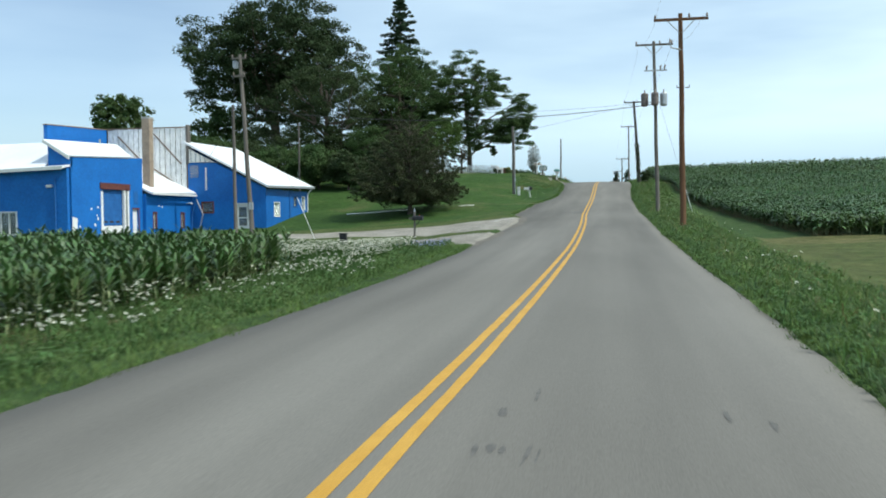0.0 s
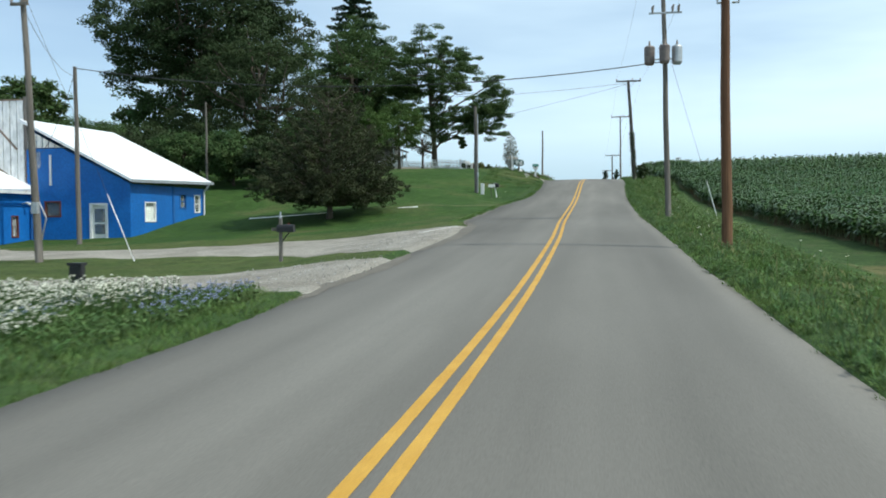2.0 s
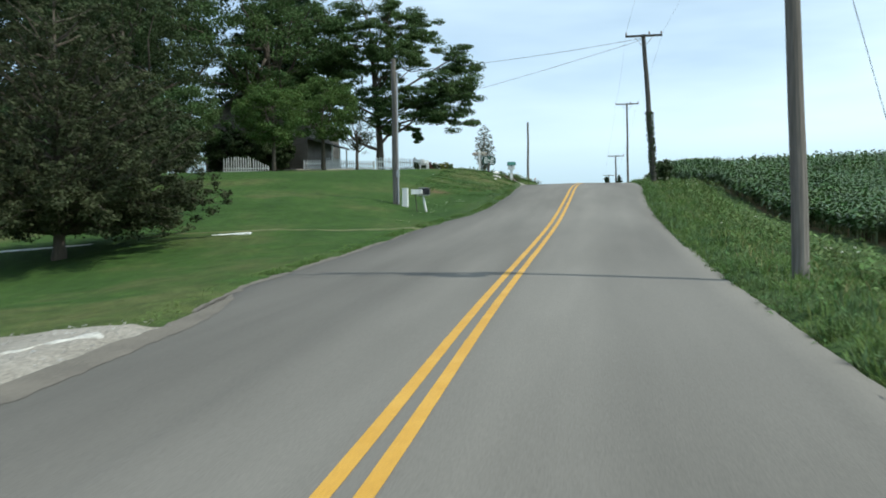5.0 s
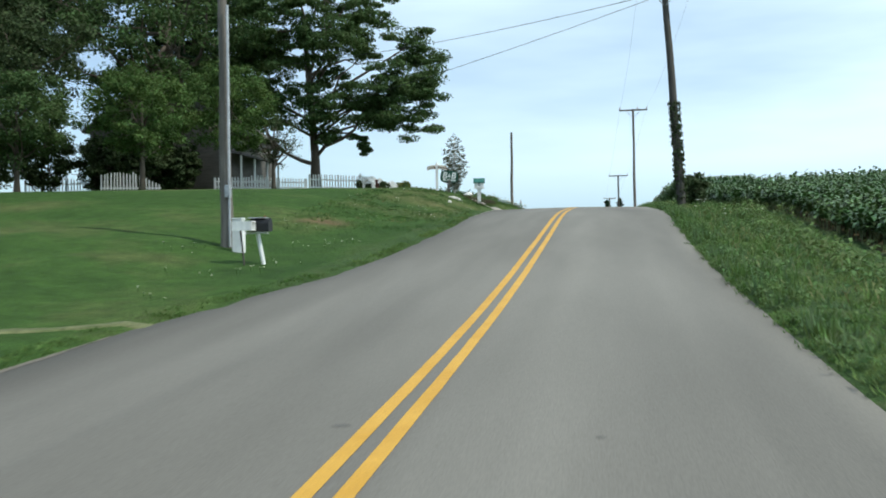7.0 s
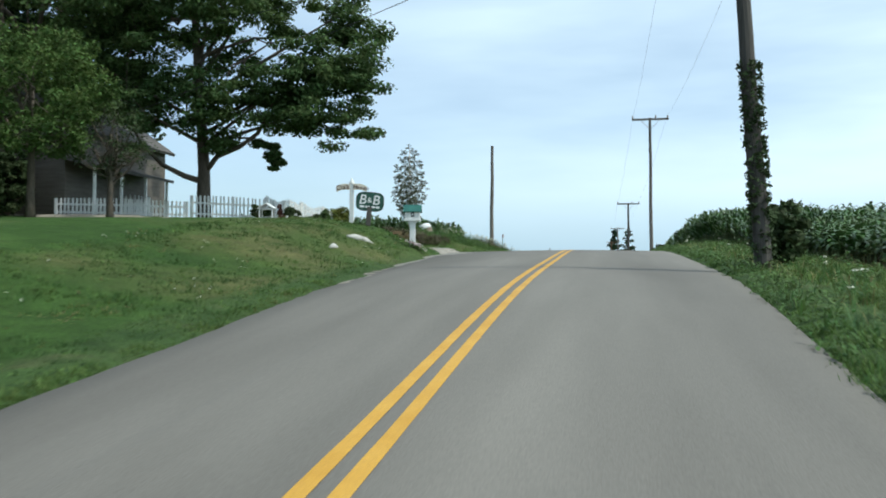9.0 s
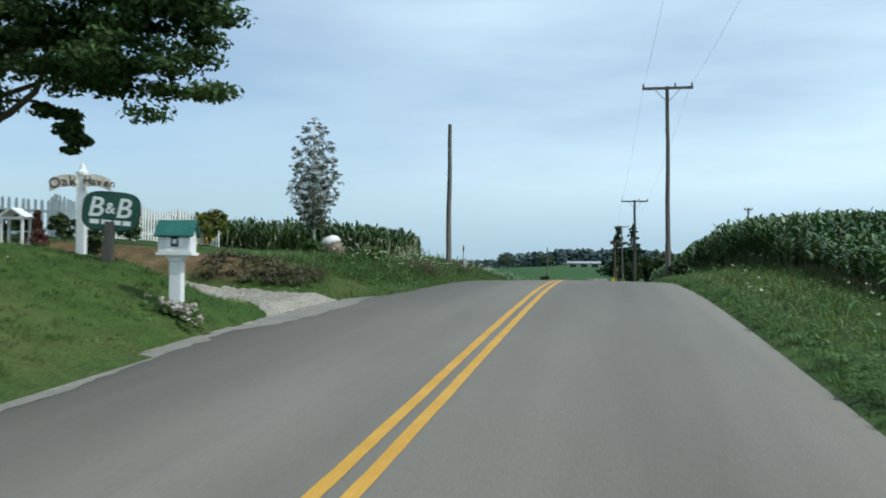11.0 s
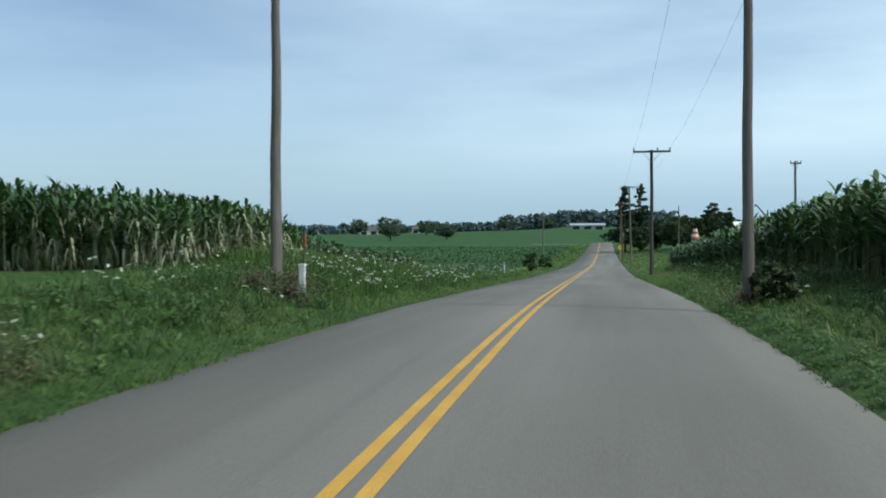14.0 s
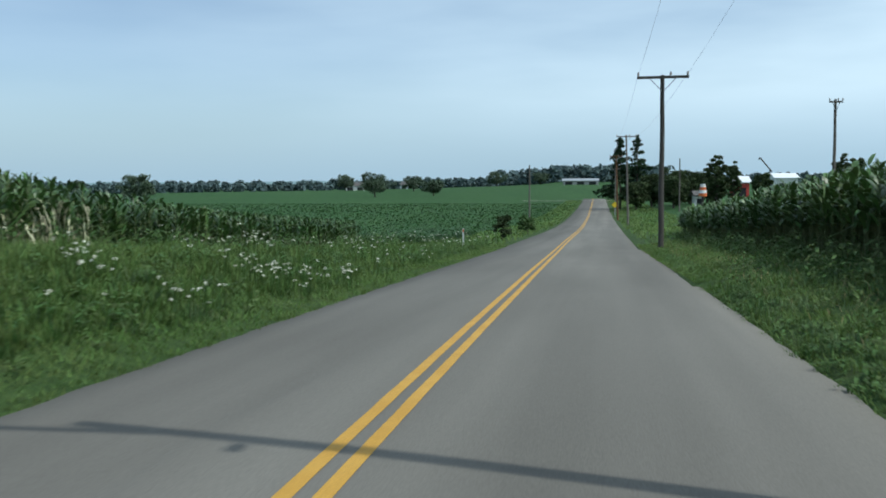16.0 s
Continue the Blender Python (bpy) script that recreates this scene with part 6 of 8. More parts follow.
def flakes(parent, x, spots, mat=WHITE):
    """Bare patches where the paint has come off a wall that faces +x: thin ragged plates."""
    for y, z, r in spots:
        s = Shape()
        n = 7
        ring = [(x + 0.004, y + r * rng.uniform(0.5, 1.2) * math.cos(2 * math.pi * k / n), z + r * rng.uniform(0.5, 1.2) * math.sin(2 * math.pi * k / n)) for k in range(n)]
        s.extrude(ring, (-0.006, 0, 0))
        part("paint_chip", s, mat, parent, "bare white patch of flaked paint")


B = thing("blue_building", (0, 0, 0), "bright blue farm outbuilding with white roofs and a brick chimney", "building")
FLOOR = 0.2
# main block: south wall with the white door, east wall with windows, one roof falling to the east
EX, SY, NY = -25.2, 61.7, 70.7
RX, RZ, EZ = -31.6, 7.72, 4.26
south = Shape()
wall_y(south, SY, -31.4, EX, FLOOR, 3.95, 0.25, [(-27.55, -26.6, 0.0, 2.92), (-30.35, -29.35, 2.25, 3.15)])
part("wall", south, BLUE, B)
part("gable", Shape().extrude([(-31.4, SY, 3.95), (EX, SY, 3.95), (EX, SY, 4.08), (-29.2, SY, 6.05), (-31.4, SY, 6.05)], (0, 0.25, 0)), BLUE, B)
east = wall_x(Shape(), EX, SY + 0.25, NY, FLOOR, 4.05, 0.25, [(63.25, 64.5, 1.95, 3.1), (67.45, 68.3, 2.75, 3.65), (69.4, 70.2, 2.5, 3.65)])
part("wall", east, BLUE, B)
part("wall", Shape().box(-38, EX, NY, NY + 0.25, FLOOR, 4.0), BLUE, B)
part("roof", Shape().slab([(RX, SY - 0.35, RZ), (EX + 0.35, SY - 0.35, EZ), (EX + 0.55, NY + 0.2, EZ + 0.22), (RX - 0.3, NY + 0.8, RZ + 0.2)], 0.14), ROOF_WHITE, B, "white-coated sloping roof")
part("fascia", Shape().slab([(EX + 0.36, SY - 0.4, EZ + 0.01), (EX + 0.43, SY - 0.4, EZ + 0.01), (EX + 0.63, NY + 0.25, EZ + 0.23), (EX + 0.56, NY + 0.25, EZ + 0.23)], 0.17, (0, 0, 1)), STEEL, B, "grey eave gutter")
part("downpipe", Shape().tube([(EX + 0.5, NY - 0.15, EZ + 0.05), (EX + 0.12, NY - 0.12, EZ - 0.4), (EX + 0.1, NY - 0.12, 2.1)], 0.06, 8), WHITE, B, "white rain pipe")
window_on_x(B, EX, 63.25, 64.5, 1.95, 3.1, WHITE, 0, "small window with a pale blind", PANEL_WHITE)
window_on_x(B, EX, 67.45, 68.3, 2.75, 3.65, BLUE_OLD, 1, "small blue-framed window")
window_on_x(B, EX, 69.4, 70.2, 2.5, 3.65, WHITE, 1)
for k in range(17):
    z = 0.55 + 0.2 * k
    cuts = [h for h in ((63.2, 64.55, 1.9, 3.15), (67.4, 68.35, 2.7, 3.7), (69.35, 70.25, 2.45, 3.7)) if h[2] < z + 0.2 and h[3] > z]
    ends = [SY + 0.02] + [q for h in cuts for q in h[:2]] + [NY]
    for a, b in zip(ends[::2], ends[1::2]):
        part("siding_board", Shape().box(EX + 0.001, EX + 0.012, a, b, z + 0.012, z + 0.2), BLUE, B)
part("pilaster", Shape().box(EX + 0.013, EX + 0.07, 66.5, 66.68, FLOOR, 4.05), BLUE_OLD, B)
part("foundation", Shape().box(EX - 0.1, EX + 0.05, SY - 0.02, NY, 0.0, 0.5), CONCRETE, B, "pale block foundation")
window_on_y(B, SY, -30.35, -29.35, 2.25, 3.15, RED_TRIM, 0, "dark boarded opening")
door = part("door", Shape().box(-27.55, -26.6, SY + 0.1, SY + 0.15, 0.85, 2.92), WHITE, B, "white storm door with glass")
part("frame", Shape().box(-27.62, -27.5, SY - 0.04, SY + 0.1, 0.85, 3.0).box(-26.65, -26.53, SY - 0.04, SY + 0.1, 0.85, 3.0).box(-27.5, -26.65, SY - 0.04, SY + 0.1, 2.88, 3.0), WHITE, door)
# dark plates added behind the panes so the glass looks dim
for a, b in ((1.95, 2.7), (1.3, 1.85)):
    part("panel", Shape().box(-27.38, -26.78, SY + 0.088, SY + 0.099, a, b), POLE_DARK, door, "dark plate behind the glass, standing in for dim space")
part("pane", Shape().box(-27.38, -26.78, SY + 0.075, SY + 0.083, 1.95, 2.7), GLASS, door)
part("pane", Shape().box(-27.38, -26.78, SY + 0.075, SY + 0.083, 1.3, 1.85), GLASS, door)
part("handle", Shape().tube([(-26.72, SY + 0.1, 1.85), (-26.72, SY + 0.03, 1.85)], 0.025, 8), STEEL, door)
part("doorstep", Shape().box(-28.1, -26.1, SY - 1.0, SY - 0.002, 0.6, 0.93), CONCRETE, B, "pale concrete doorstep", bevel=0.02)
# tall sheet-clad block behind the inner corner, with single upright sheets
part("wall", Shape().box(-38.1, -31.42, SY + 0.06, SY + 0.25, 3.0, 8.74), RUST, B, "rusty backing behind white sheets")
sheets = 15
for k in range(sheets):
    a, b = -38.0 + 6.5 * k / sheets, -38.0 + 6.5 * (k + 1) / sheets
    zb = 4.15 + rng.uniform(-0.05, 0.05)
    zt = 8.70 + 0.008 * k + rng.uniform(-0.04, 0.04)
    part("wall_sheet", Shape().box(a + 0.02, b - 0.025 - rng.uniform(0, 0.03), SY - 0.01 - rng.uniform(0, 0.03), SY + 0.058, zb, zt), PANEL_WHITE, B, "peeling white upright sheet")
for k in range(7):
    a, b = -31.5 + 2.6 * k / 7, -31.5 + 2.6 * (k + 1) / 7
    part("wall_sheet", Shape().extrude([(a + 0.02, SY - 0.03, 6.1), (b - 0.03, SY - 0.03, 6.1), (b - 0.03, SY - 0.03, max(6.12, 7.32 - 0.523 * (b - RX))), (a + 0.02, SY - 0.03, max(6.13, 7.32 - 0.523 * (a - RX)))], (0, 0.028, 0)), PANEL_WHITE, B, "peeling white upright sheet")
part("trim", Shape().box(-38.1, -31.51, SY - 0.06, SY + 0.3, 8.75, 8.83), RUST, B, "rusty top edge")
for a, b in (((-37.2, 8.2), (-34.6, 5.6)), ((-34.2, 8.3), (-32.0, 6.0)), ((-35.4, 6.4), (-32.6, 4.6))):
    part("brace", Shape().slab([(a[0], SY - 0.045, a[1]), (b[0], SY - 0.045, b[1]), (b[0] + 0.1, SY - 0.045, b[1] + 0.06), (a[0] + 0.1, SY - 0.045, a[1] + 0.06)], 0.02, (0, -1, 0)), RUST, B, "rusty diagonal brace")
part("corner_post", Shape().box(-31.5, -31.3, SY - 0.07, SY + 0.3, 6.0, 8.95), POLE_GREY, B, "weathered corner post")
part("window", Shape().box(-31.25, -30.55, SY - 0.012, SY - 0.002, 4.95, 5.9), GLASS, B, "upper window under the roof")
part("board", Shape().box(-30.0, -29.88, SY - 0.05, SY - 0.002, 4.0, 5.7), WHITE, B, "loose white upright board")
part("rear_wall", Shape().box(-38.1, -32.0, SY + 0.25, NY, 3.0, 7.3), BLUE_OLD, B)
part("roof", Shape().box(-38.0, -31.6, SY + 0.32, NY + 0.1, 7.3, 7.42), ROOF_WHITE, B, "white-coated flat rear roof")
part("roof", Shape().box(-48, -38.42, 54.75, SY + 8, 5.6, 5.72), ROOF_WHITE, B, "white-coated flat west roof")
part("wall", Shape().box(-48, -38.15, NY - 0.3, NY, FLOOR, 5.6), BLUE_OLD, B)
# west block behind: blue parapet facing the road
part("wall", Shape().extrude([(-38.1, 54.45, 4.8), (-38.1, 61.7, 4.8), (-38.1, 61.7, 8.73), (-38.1, 54.45, 8.4)], (-0.3, 0, 0)), BLUE, B)
part("trim", Shape().extrude([(-38.06, 54.4, 8.4), (-38.06, 61.7, 8.73), (-38.06, 61.7, 8.8), (-38.06, 54.4, 8.47)], (-0.38, 0, 0)), RUST, B, "rusty parapet edge")
part("wall", Shape().box(-48, -38.42, 54.45, 54.74, FLOOR, 5.6), BLUE_OLD, B)
# low wing in the inner corner, with two small windows
LX = -31.2
part("wall", wall_x(Shape(), LX, 55.1, SY, FLOOR, 3.58, 0.22, [(56.0, 56.55, 1.15, 2.35), (60.0, 60.6, 1.15, 2.35)]), BLUE, B)
part("roof", Shape().slab([(-36.5, 55.1, 6.4), (LX + 0.45, 55.1, 3.66), (LX + 0.45, SY + 0.9, 3.84), (-36.5, SY - 0.08, 6.5)], 0.12), ROOF_WHITE, B, "white-coated low roof")
part("fascia", Shape().box(LX + 0.46, LX + 0.54, 55.1, SY - 0.1, 3.52, 3.67), WHITE, B, "white eave board")
window_on_x(B, LX, 56.0, 56.55, 1.15, 2.35, RED_TRIM, 1, "narrow red-framed window with a pale curtain", STEEL)
window_on_x(B, LX, 60.0, 60.6, 1.15, 2.35, RED_TRIM, 1, "narrow red-framed window with a pale curtain", STEEL)
part("wall_lamp", Shape().tube([(LX, 61.0, 3.0), (LX + 0.25, 61.05, 3.05), (LX + 0.4, 61.1, 2.95)], [0.04, 0.05, 0.09], 8), WHITE, B, "white gooseneck wall lamp", smooth=True)
part("downpipe", Shape().tube([(LX + 0.5, 61.5, 3.4), (LX + 0.15, 61.55, 2.2), (LX + 0.12, 61.55, 1.0)], 0.055, 8), BLUE_OLD, B)
part("downpipe", Shape().tube([(LX + 0.5, SY - 0.15, 3.35), (LX + 1.0, SY - 0.1, 2.2), (LX + 0.7, SY - 0.12, 1.0)], 0.05, 8), STEEL, B, "bent grey rain pipe")
# tall block chimney
chim = part("chimney", Shape().box(-32.14, -31.57, 56.4, 56.95, 3.0, 8.85), BRICK, B, "tall tan block chimney", bevel=0.015)
part("cap", Shape().box(-32.17, -31.54, 56.37, 56.98, 8.85, 8.98), CONCRETE, chim)
# front block with the loading door
FX = -31.4
part("wall", wall_x(Shape(), FX, 47.0, 55.05, FLOOR, 5.5, 0.25, [(50.1, 53.2, 0.0, 3.75), (53.75, 54.45, 0.0, 2.5)]), BLUE, B)
part("wall_head", Shape().extrude([(FX, 47.16, 5.5), (FX, 55.05, 5.5), (FX, 55.05, 5.98), (FX, 47.16, 5.62)], (-0.25, 0, 0)), BLUE, B)
part("wall", Shape().box(-37.5, FX - 0.26, 54.8, 55.05, FLOOR, 5.6), BLUE, B)
part("wall", Shape().box(-32.86, -32.66, 47.16, 54.78, 4.2, 6.35), BLUE, B)
part("gable", Shape().extrude([(FX, 46.95, 4.9), (FX, 46.95, 5.62), (-32.86, 46.95, 6.46), (-32.86, 46.95, 4.9)], (0, 0.2, 0)), BLUE, B)
part("roof", Shape().slab([(-32.95, 46.7, 6.62), (FX + 0.1, 46.7, 5.62), (FX + 0.1, 53.6, 5.98), (-33.2, 55.0, 6.98)], 0.1), ROOF_WHITE, B, "white-coated shed roof")
part("fascia", Shape().slab([(-32.97, 46.6, 6.6), (FX + 0.12, 46.6, 5.58), (FX + 0.12, 46.69, 5.58), (-32.97, 46.69, 6.6)], 0.2, (0, 0, 1)), WHITE, B, "white roof edge board")
part("vent_pipe", Shape().tube([(-33.05, 52.7, 6.6), (-33.05, 52.7, 7.12)], 0.06, 8), STEEL, B)
gd = part("loading_door", Shape().box(FX - 0.2, FX - 0.14, 50.25, 52.65, 1.45, 3.75), BLUE_OLD, B, "weathered blue loading door")
for k in range(3):
    part("vent_slot", Shape().box(FX - 0.14, FX - 0.128, 50.55 + 0.7 * k, 50.95 + 0.7 * k, 1.62, 1.74), DARK_GAP, gd)
part("lower_panel", Shape().box(FX - 0.2, FX - 0.1, 50.25, 52.65, 0.2, 1.43), WHITE, B, "bare white lower door panel")
part("door_jamb", Shape().box(FX - 0.12, FX + 0.04, 50.02, 50.24, 0.3, 3.6), WHITE, B, "flaking white door jamb")
part("door_jamb", Shape().box(FX - 0.12, FX + 0.04, 52.67, 52.85, 0.2, 3.75), WHITE, B, "flaking white door jamb")
part("jamb_gap", Shape().box(FX - 0.18, FX - 0.1, 52.86, 53.1, 1.0, 3.75), DARK_GAP, B)
part("door_jamb", Shape().box(FX - 0.12, FX + 0.03, 53.1, 53.3, 0.2, 3.7), WHITE, B, "flaking white door jamb")
part("lintel", Shape().box(FX - 0.1, FX + 0.07, 49.95, 53.4, 3.75, 4.15), RED_TRIM, B, "rusty red door lintel", bevel=0.01)
part("side_door", Shape().box(FX - 0.16, FX - 0.1, 53.75, 54.45, 0.2, 2.5), WHITE, B, "narrow white side door")
part("door_trim", Shape().box(FX - 0.05, FX + 0.03, 54.46, 54.56, 0.2, 2.6).box(FX - 0.05, FX + 0.03, 53.7, 54.46, 2.5, 2.6), RED_TRIM, B)
part("notice", Shape().box(FX, FX + 0.02, 53.9, 54.4, 2.85, 3.7), BLUE_OLD, B, "faded pale blue notice board")
part("corner_patch", Shape().extrude([(FX + 0.005, 46.95, 0.3), (FX + 0.005, 47.5, 0.3), (FX + 0.005, 47.55, 1.9), (FX + 0.005, 47.05, 2.0)], (-0.008, 0, 0)), WHITE, B, "bare white corner patch")
flakes(B, FX, [(49.0, 2.5, 0.1), (49.6, 2.1, 0.1), (49.7, 1.9, 0.14), (49.4, 1.5, 0.12), (47.8, 1.4, 0.09), (49.7, 2.6, 0.12)])
flakes(B, LX, [(56.9, 2.75, 0.08), (57.3, 2.7, 0.09), (57.1, 2.9, 0.05)])
flakes(B, EX, [(62.4, 1.0, 0.1), (65.3, 0.95, 0.09)])
# south wing, its wall facing the maize
WY = 46.6
part("wall", wall_y(Shape(), WY, -52, FX - 0.02, FLOOR, 4.45, 0.25, [(-37.0, -34.75, 0.9, 2.35)]), BLUE, B)
part("wall_head", Shape().extrude([(-52, WY, 4.45), (FX - 0.02, WY, 4.45), (FX - 0.02, WY, 4.86), (-32.9, WY, 4.8)], (0, 0.25, 0)), BLUE, B)
part("roof", Shape().slab([(-52, WY - 0.35, 4.3), (-32.9, WY - 0.35, 4.93), (-32.9, 49.6, 6.74), (-52, 49.6, 6.45)], 0.15), ROOF_WHITE, B, "white-coated south roof")
part("roof", Shape().slab([(-52, 49.61, 6.45), (-32.9, 49.61, 6.74), (-32.9, 54.7, 5.2), (-52, 54.7, 5.0)], 0.15), ROOF_WHITE, B, "white-coated rear slope of the south roof")
part("roof", Shape().slab([(-32.89, WY - 0.35, 4.93), (FX - 0.02, WY - 0.35, 4.98), (FX - 0.02, 46.94, 5.1), (-32.89, 46.94, 5.05)], 0.12), ROOF_WHITE, B, "white-coated south roof edge")
part("fascia", Shape().slab([(-52, WY - 0.44, 4.3), (FX - 0.02, WY - 0.44, 4.98), (FX - 0.02, WY - 0.36, 4.98), (-52, WY - 0.36, 4.3)], 0.2, (0, 0, 1)), WHITE, B, "white eave board")
window_on_y(B, WY, -37.0, -34.75, 0.9, 2.35, WHITE, 3, "white-framed window with four panes")
part("vent_hood", Shape().box(-32.7, -32.35, WY - 0.15, WY, 3.75, 3.9), WHITE, B)
part("downpipe", Shape().tube([(FX - 0.75, WY - 0.08, 4.3), (FX - 0.75, WY - 0.08, 0.4)], 0.05, 8), BLUE_OLD, B)

# ---- utility poles and wires ----


def utility_pole(x, y, height, r, mat, label, lean=(0, 0), arm=0.0, arm_z=0.35, group="roadside utility poles", second_arm=False):
    """A wooden pole with its crossarm, braces and insulators."""
    z = gz(x, y)
    t = thing("utility_pole", (x, y, z), label, "utility pole", group)
    n = 7
    pts = [(lean[0] * k / n + 0.015 * math.sin(k * 1.7), lean[1] * k / n, -0.3 + (height + 0.3) * k / n) for k in range(n + 1)]
    part("shaft", Shape().tube(pts, [r * (1 - 0.35 * k / n) for k in range(n + 1)], 12), mat, t, smooth=False)
    if arm:
        ax, az = lean[0] * (1 - arm_z / height), height - arm_z
        part("crossarm", Shape().box(ax - arm, ax + arm, lean[1] - r - 0.10, lean[1] - r, az - 0.06, az + 0.06), mat, t, bevel=0.01)
        for s in (-1, 1):
            part("brace", Shape().tube([(ax + s * arm * 0.5, lean[1] - r - 0.05, az - 0.05), (ax + s * 0.05, lean[1] - r * 0.7, az - 0.6)], 0.018, 6), STEEL, t)
        for s in (-0.95, 0.95, 0.3):
            part("insulator", Shape().tube([(ax + s * arm, lean[1] - r - 0.05, az + 0.06), (ax + s * arm, lean[1] - r - 0.05, az + 0.12), (ax + s * arm, lean[1] - r - 0.05, az + 0.24)], [0.02, 0.055, 0.035], 8), CERAMIC, t)
    return t


P1 = utility_pole(3.28, 41.6, 9.75, 0.145, POLE_BROWN, "tall reddish-brown wooden utility pole with a crossarm", (-0.12, 0), 1.2, 0.3)
part("bracket", Shape().tube([(-0.1, -0.1, 8.1), (-0.55, -0.15, 8.2), (-0.6, -0.15, 8.45)], 0.03, 6), STEEL, P1)
part("insulator", Shape().tube([(-0.6, -0.15, 8.4), (-0.6, -0.15, 8.6)], [0.06, 0.03], 8), CERAMIC, P1)
for s in (-1, 1):
    part("bolt", Shape().tube([(s * 0.1, 0, 6.4), (s * 0.27, 0, 6.4), (s * 0.27, 0, 6.5)], 0.03, 6), STEEL, P1)
P2 = utility_pole(2.98, 57.4, 10.85, 0.135, POLE_GREY, "grey weathered utility pole carrying three transformers", (-0.25, 0), 1.15, 0.25)
for k, (dx, dy, m, lab) in enumerate([(-0.62, -0.1, STEEL_DARK, "dark weathered transformer can"), (0.0, -0.42, STEEL_DARK, "dark weathered transformer can"), (0.55, -0.1, STEEL, "pale grey transformer can")]):
    c = (-0.2 + dx, dy, 7.15)
    can = part("transformer", Shape().tube([(c[0], c[1], 6.75), (c[0], c[1], 6.85), (c[0], c[1], 7.5), (c[0], c[1], 7.56)], [0.17, 0.22, 0.23, 0.19], 14), m, P2, lab)
    part("bushing", Shape().tube([(c[0], c[1], 7.55), (c[0], c[1], 7.65), (c[0], c[1], 7.8)], [0.06, 0.045, 0.03], 8), CERAMIC, can)
    part("hanger", Shape().tube([(c[0], c[1], 7.0), (-0.18, 0, 7.0)], 0.03, 6), STEEL, can)
for s in (-0.5, 0.35, 0.6):
    part("cutout", Shape().tube([(-0.2 + s, -0.2, 9.0), (-0.2 + s, -0.25, 9.2), (-0.15 + s, -0.3, 9.3)], [0.04, 0.06, 0.03], 8), CERAMIC, P2)
part("cutout_arm", Shape().box(-0.85, 0.55, -0.2, -0.12, 8.95, 9.02), STEEL, P2)
P3 = utility_pole(3.05, 95.4, 8.7, 0.18, POLE_DARK, "dark leaning utility pole overgrown with a vine", (-0.55, 0.2), 1.05, 0.12)
n = 600
vz = 4.2 * rng.random(n) ** 0.8
va = rng.uniform(0, 2 * math.pi, n)
vv, vf = leaf_cloud(np.stack([np.cos(va) * 0.19 - 0.55 * vz / 8.7, np.sin(va) * 0.19, vz], -1), np.full(n, 0.07), 4, 0.05)
vine = new("vine", array_mesh("vine", vv, vf, LEAF_DARK))
vine.parent = P3
vine["label"] = "dark green creeping vine"
P4 = utility_pole(2.8, 134.5, 9.05, 0.125, POLE_GREY, "grey wooden utility pole with a crossarm", (-0.05, 0), 1.15, 0.12)
part("marker", Shape().box(-0.16, -0.14, -0.3, -0.1, 6.9, 7.05), STEEL, P4)
P5 = utility_pole(2.27, 171.3, 7.95, 0.14, POLE_DARK, "dark wooden utility pole with a crossarm", (0, 0), 1.15, 0.12)
P6 = utility_pole(2.3, 240, 11.0, 0.15, POLE_GREY, "pale grey wooden utility pole with a crossarm", (-0.3, 0), 1.2, 0.2)
P7 = utility_pole(1.3, 262, 9.6, 0.15, POLE_BROWN, "brown wooden utility pole beside the far road", (-0.3, 0), 0.9, 0.2)
P8 = utility_pole(1.2, 300, 8.6, 0.15, POLE_GREY, "grey wooden utility pole beside the far road", (0, 0), 0.9, 0.2)
PA = utility_pole(-19.25, 45.2, 10.25, 0.14, POLE_GREY, "grey weathered pole with a lamp bracket in the yard", (-0.8, 0.5), 0.0, group="yard poles")
part("lamp_head", Shape().box(-1.15, -0.9, 0.3, 0.55, 9.5, 9.9), STEEL, PA, "small grey box near the pole's top", bevel=0.03)
for zz, ww in ((10.02, 0.42), (9.05, 0.34)):
    part("crossarm", Shape().box(-0.78 - ww, -0.78 + ww, 0.27, 0.35, zz - 0.05, zz + 0.05), POLE_GREY, PA)
    for q in (-0.9, 0.9):
        part("insulator", Shape().tube([(-0.78 + q * ww, 0.31, zz + 0.05), (-0.78 + q * ww, 0.31, zz + 0.11), (-0.78 + q * ww, 0.31, zz + 0.2)], [0.02, 0.05, 0.03], 8), CERAMIC, PA)
part("meter_box", Shape().box(-0.1, 0.12, -0.26, -0.12, 1.7, 2.1), STEEL, PA)
PB = utility_pole(-26.1, 58.3, 9.0, 0.14, POLE_GREY, "grey weathered pole beside the blue building", (-0.05, 0), 0.0, group="yard poles")
PC = utility_pole(-29.0, 79.4, 6.6, 0.10, POLE_GREY, "thin grey pole behind the blue building", (0, 0), 0.0, group="yard poles")
PD = utility_pole(-8.55, 79.1, 6.1, 0.15, POLE_GREY, "short grey pole with a meter at the lawn's edge", (-0.05, 0), 0.0, group="yard poles")
part("meter", Shape().box(0.08, 0.2, -0.3, -0.17, 1.12, 1.4), STEEL, PD, "grey rectangular meter box", bevel=0.012)
part("conduit", Shape().tube([(0.13, -0.14, 0.0), (0.13, -0.14, 5.5)], 0.03, 6), STEEL, PD)
PE = utility_pole(-7.28, 133.0, 6.7, 0.135, POLE_GREY, "bare grey wooden pole on the bank", (0.05, 0), 0.0, group="yard poles")
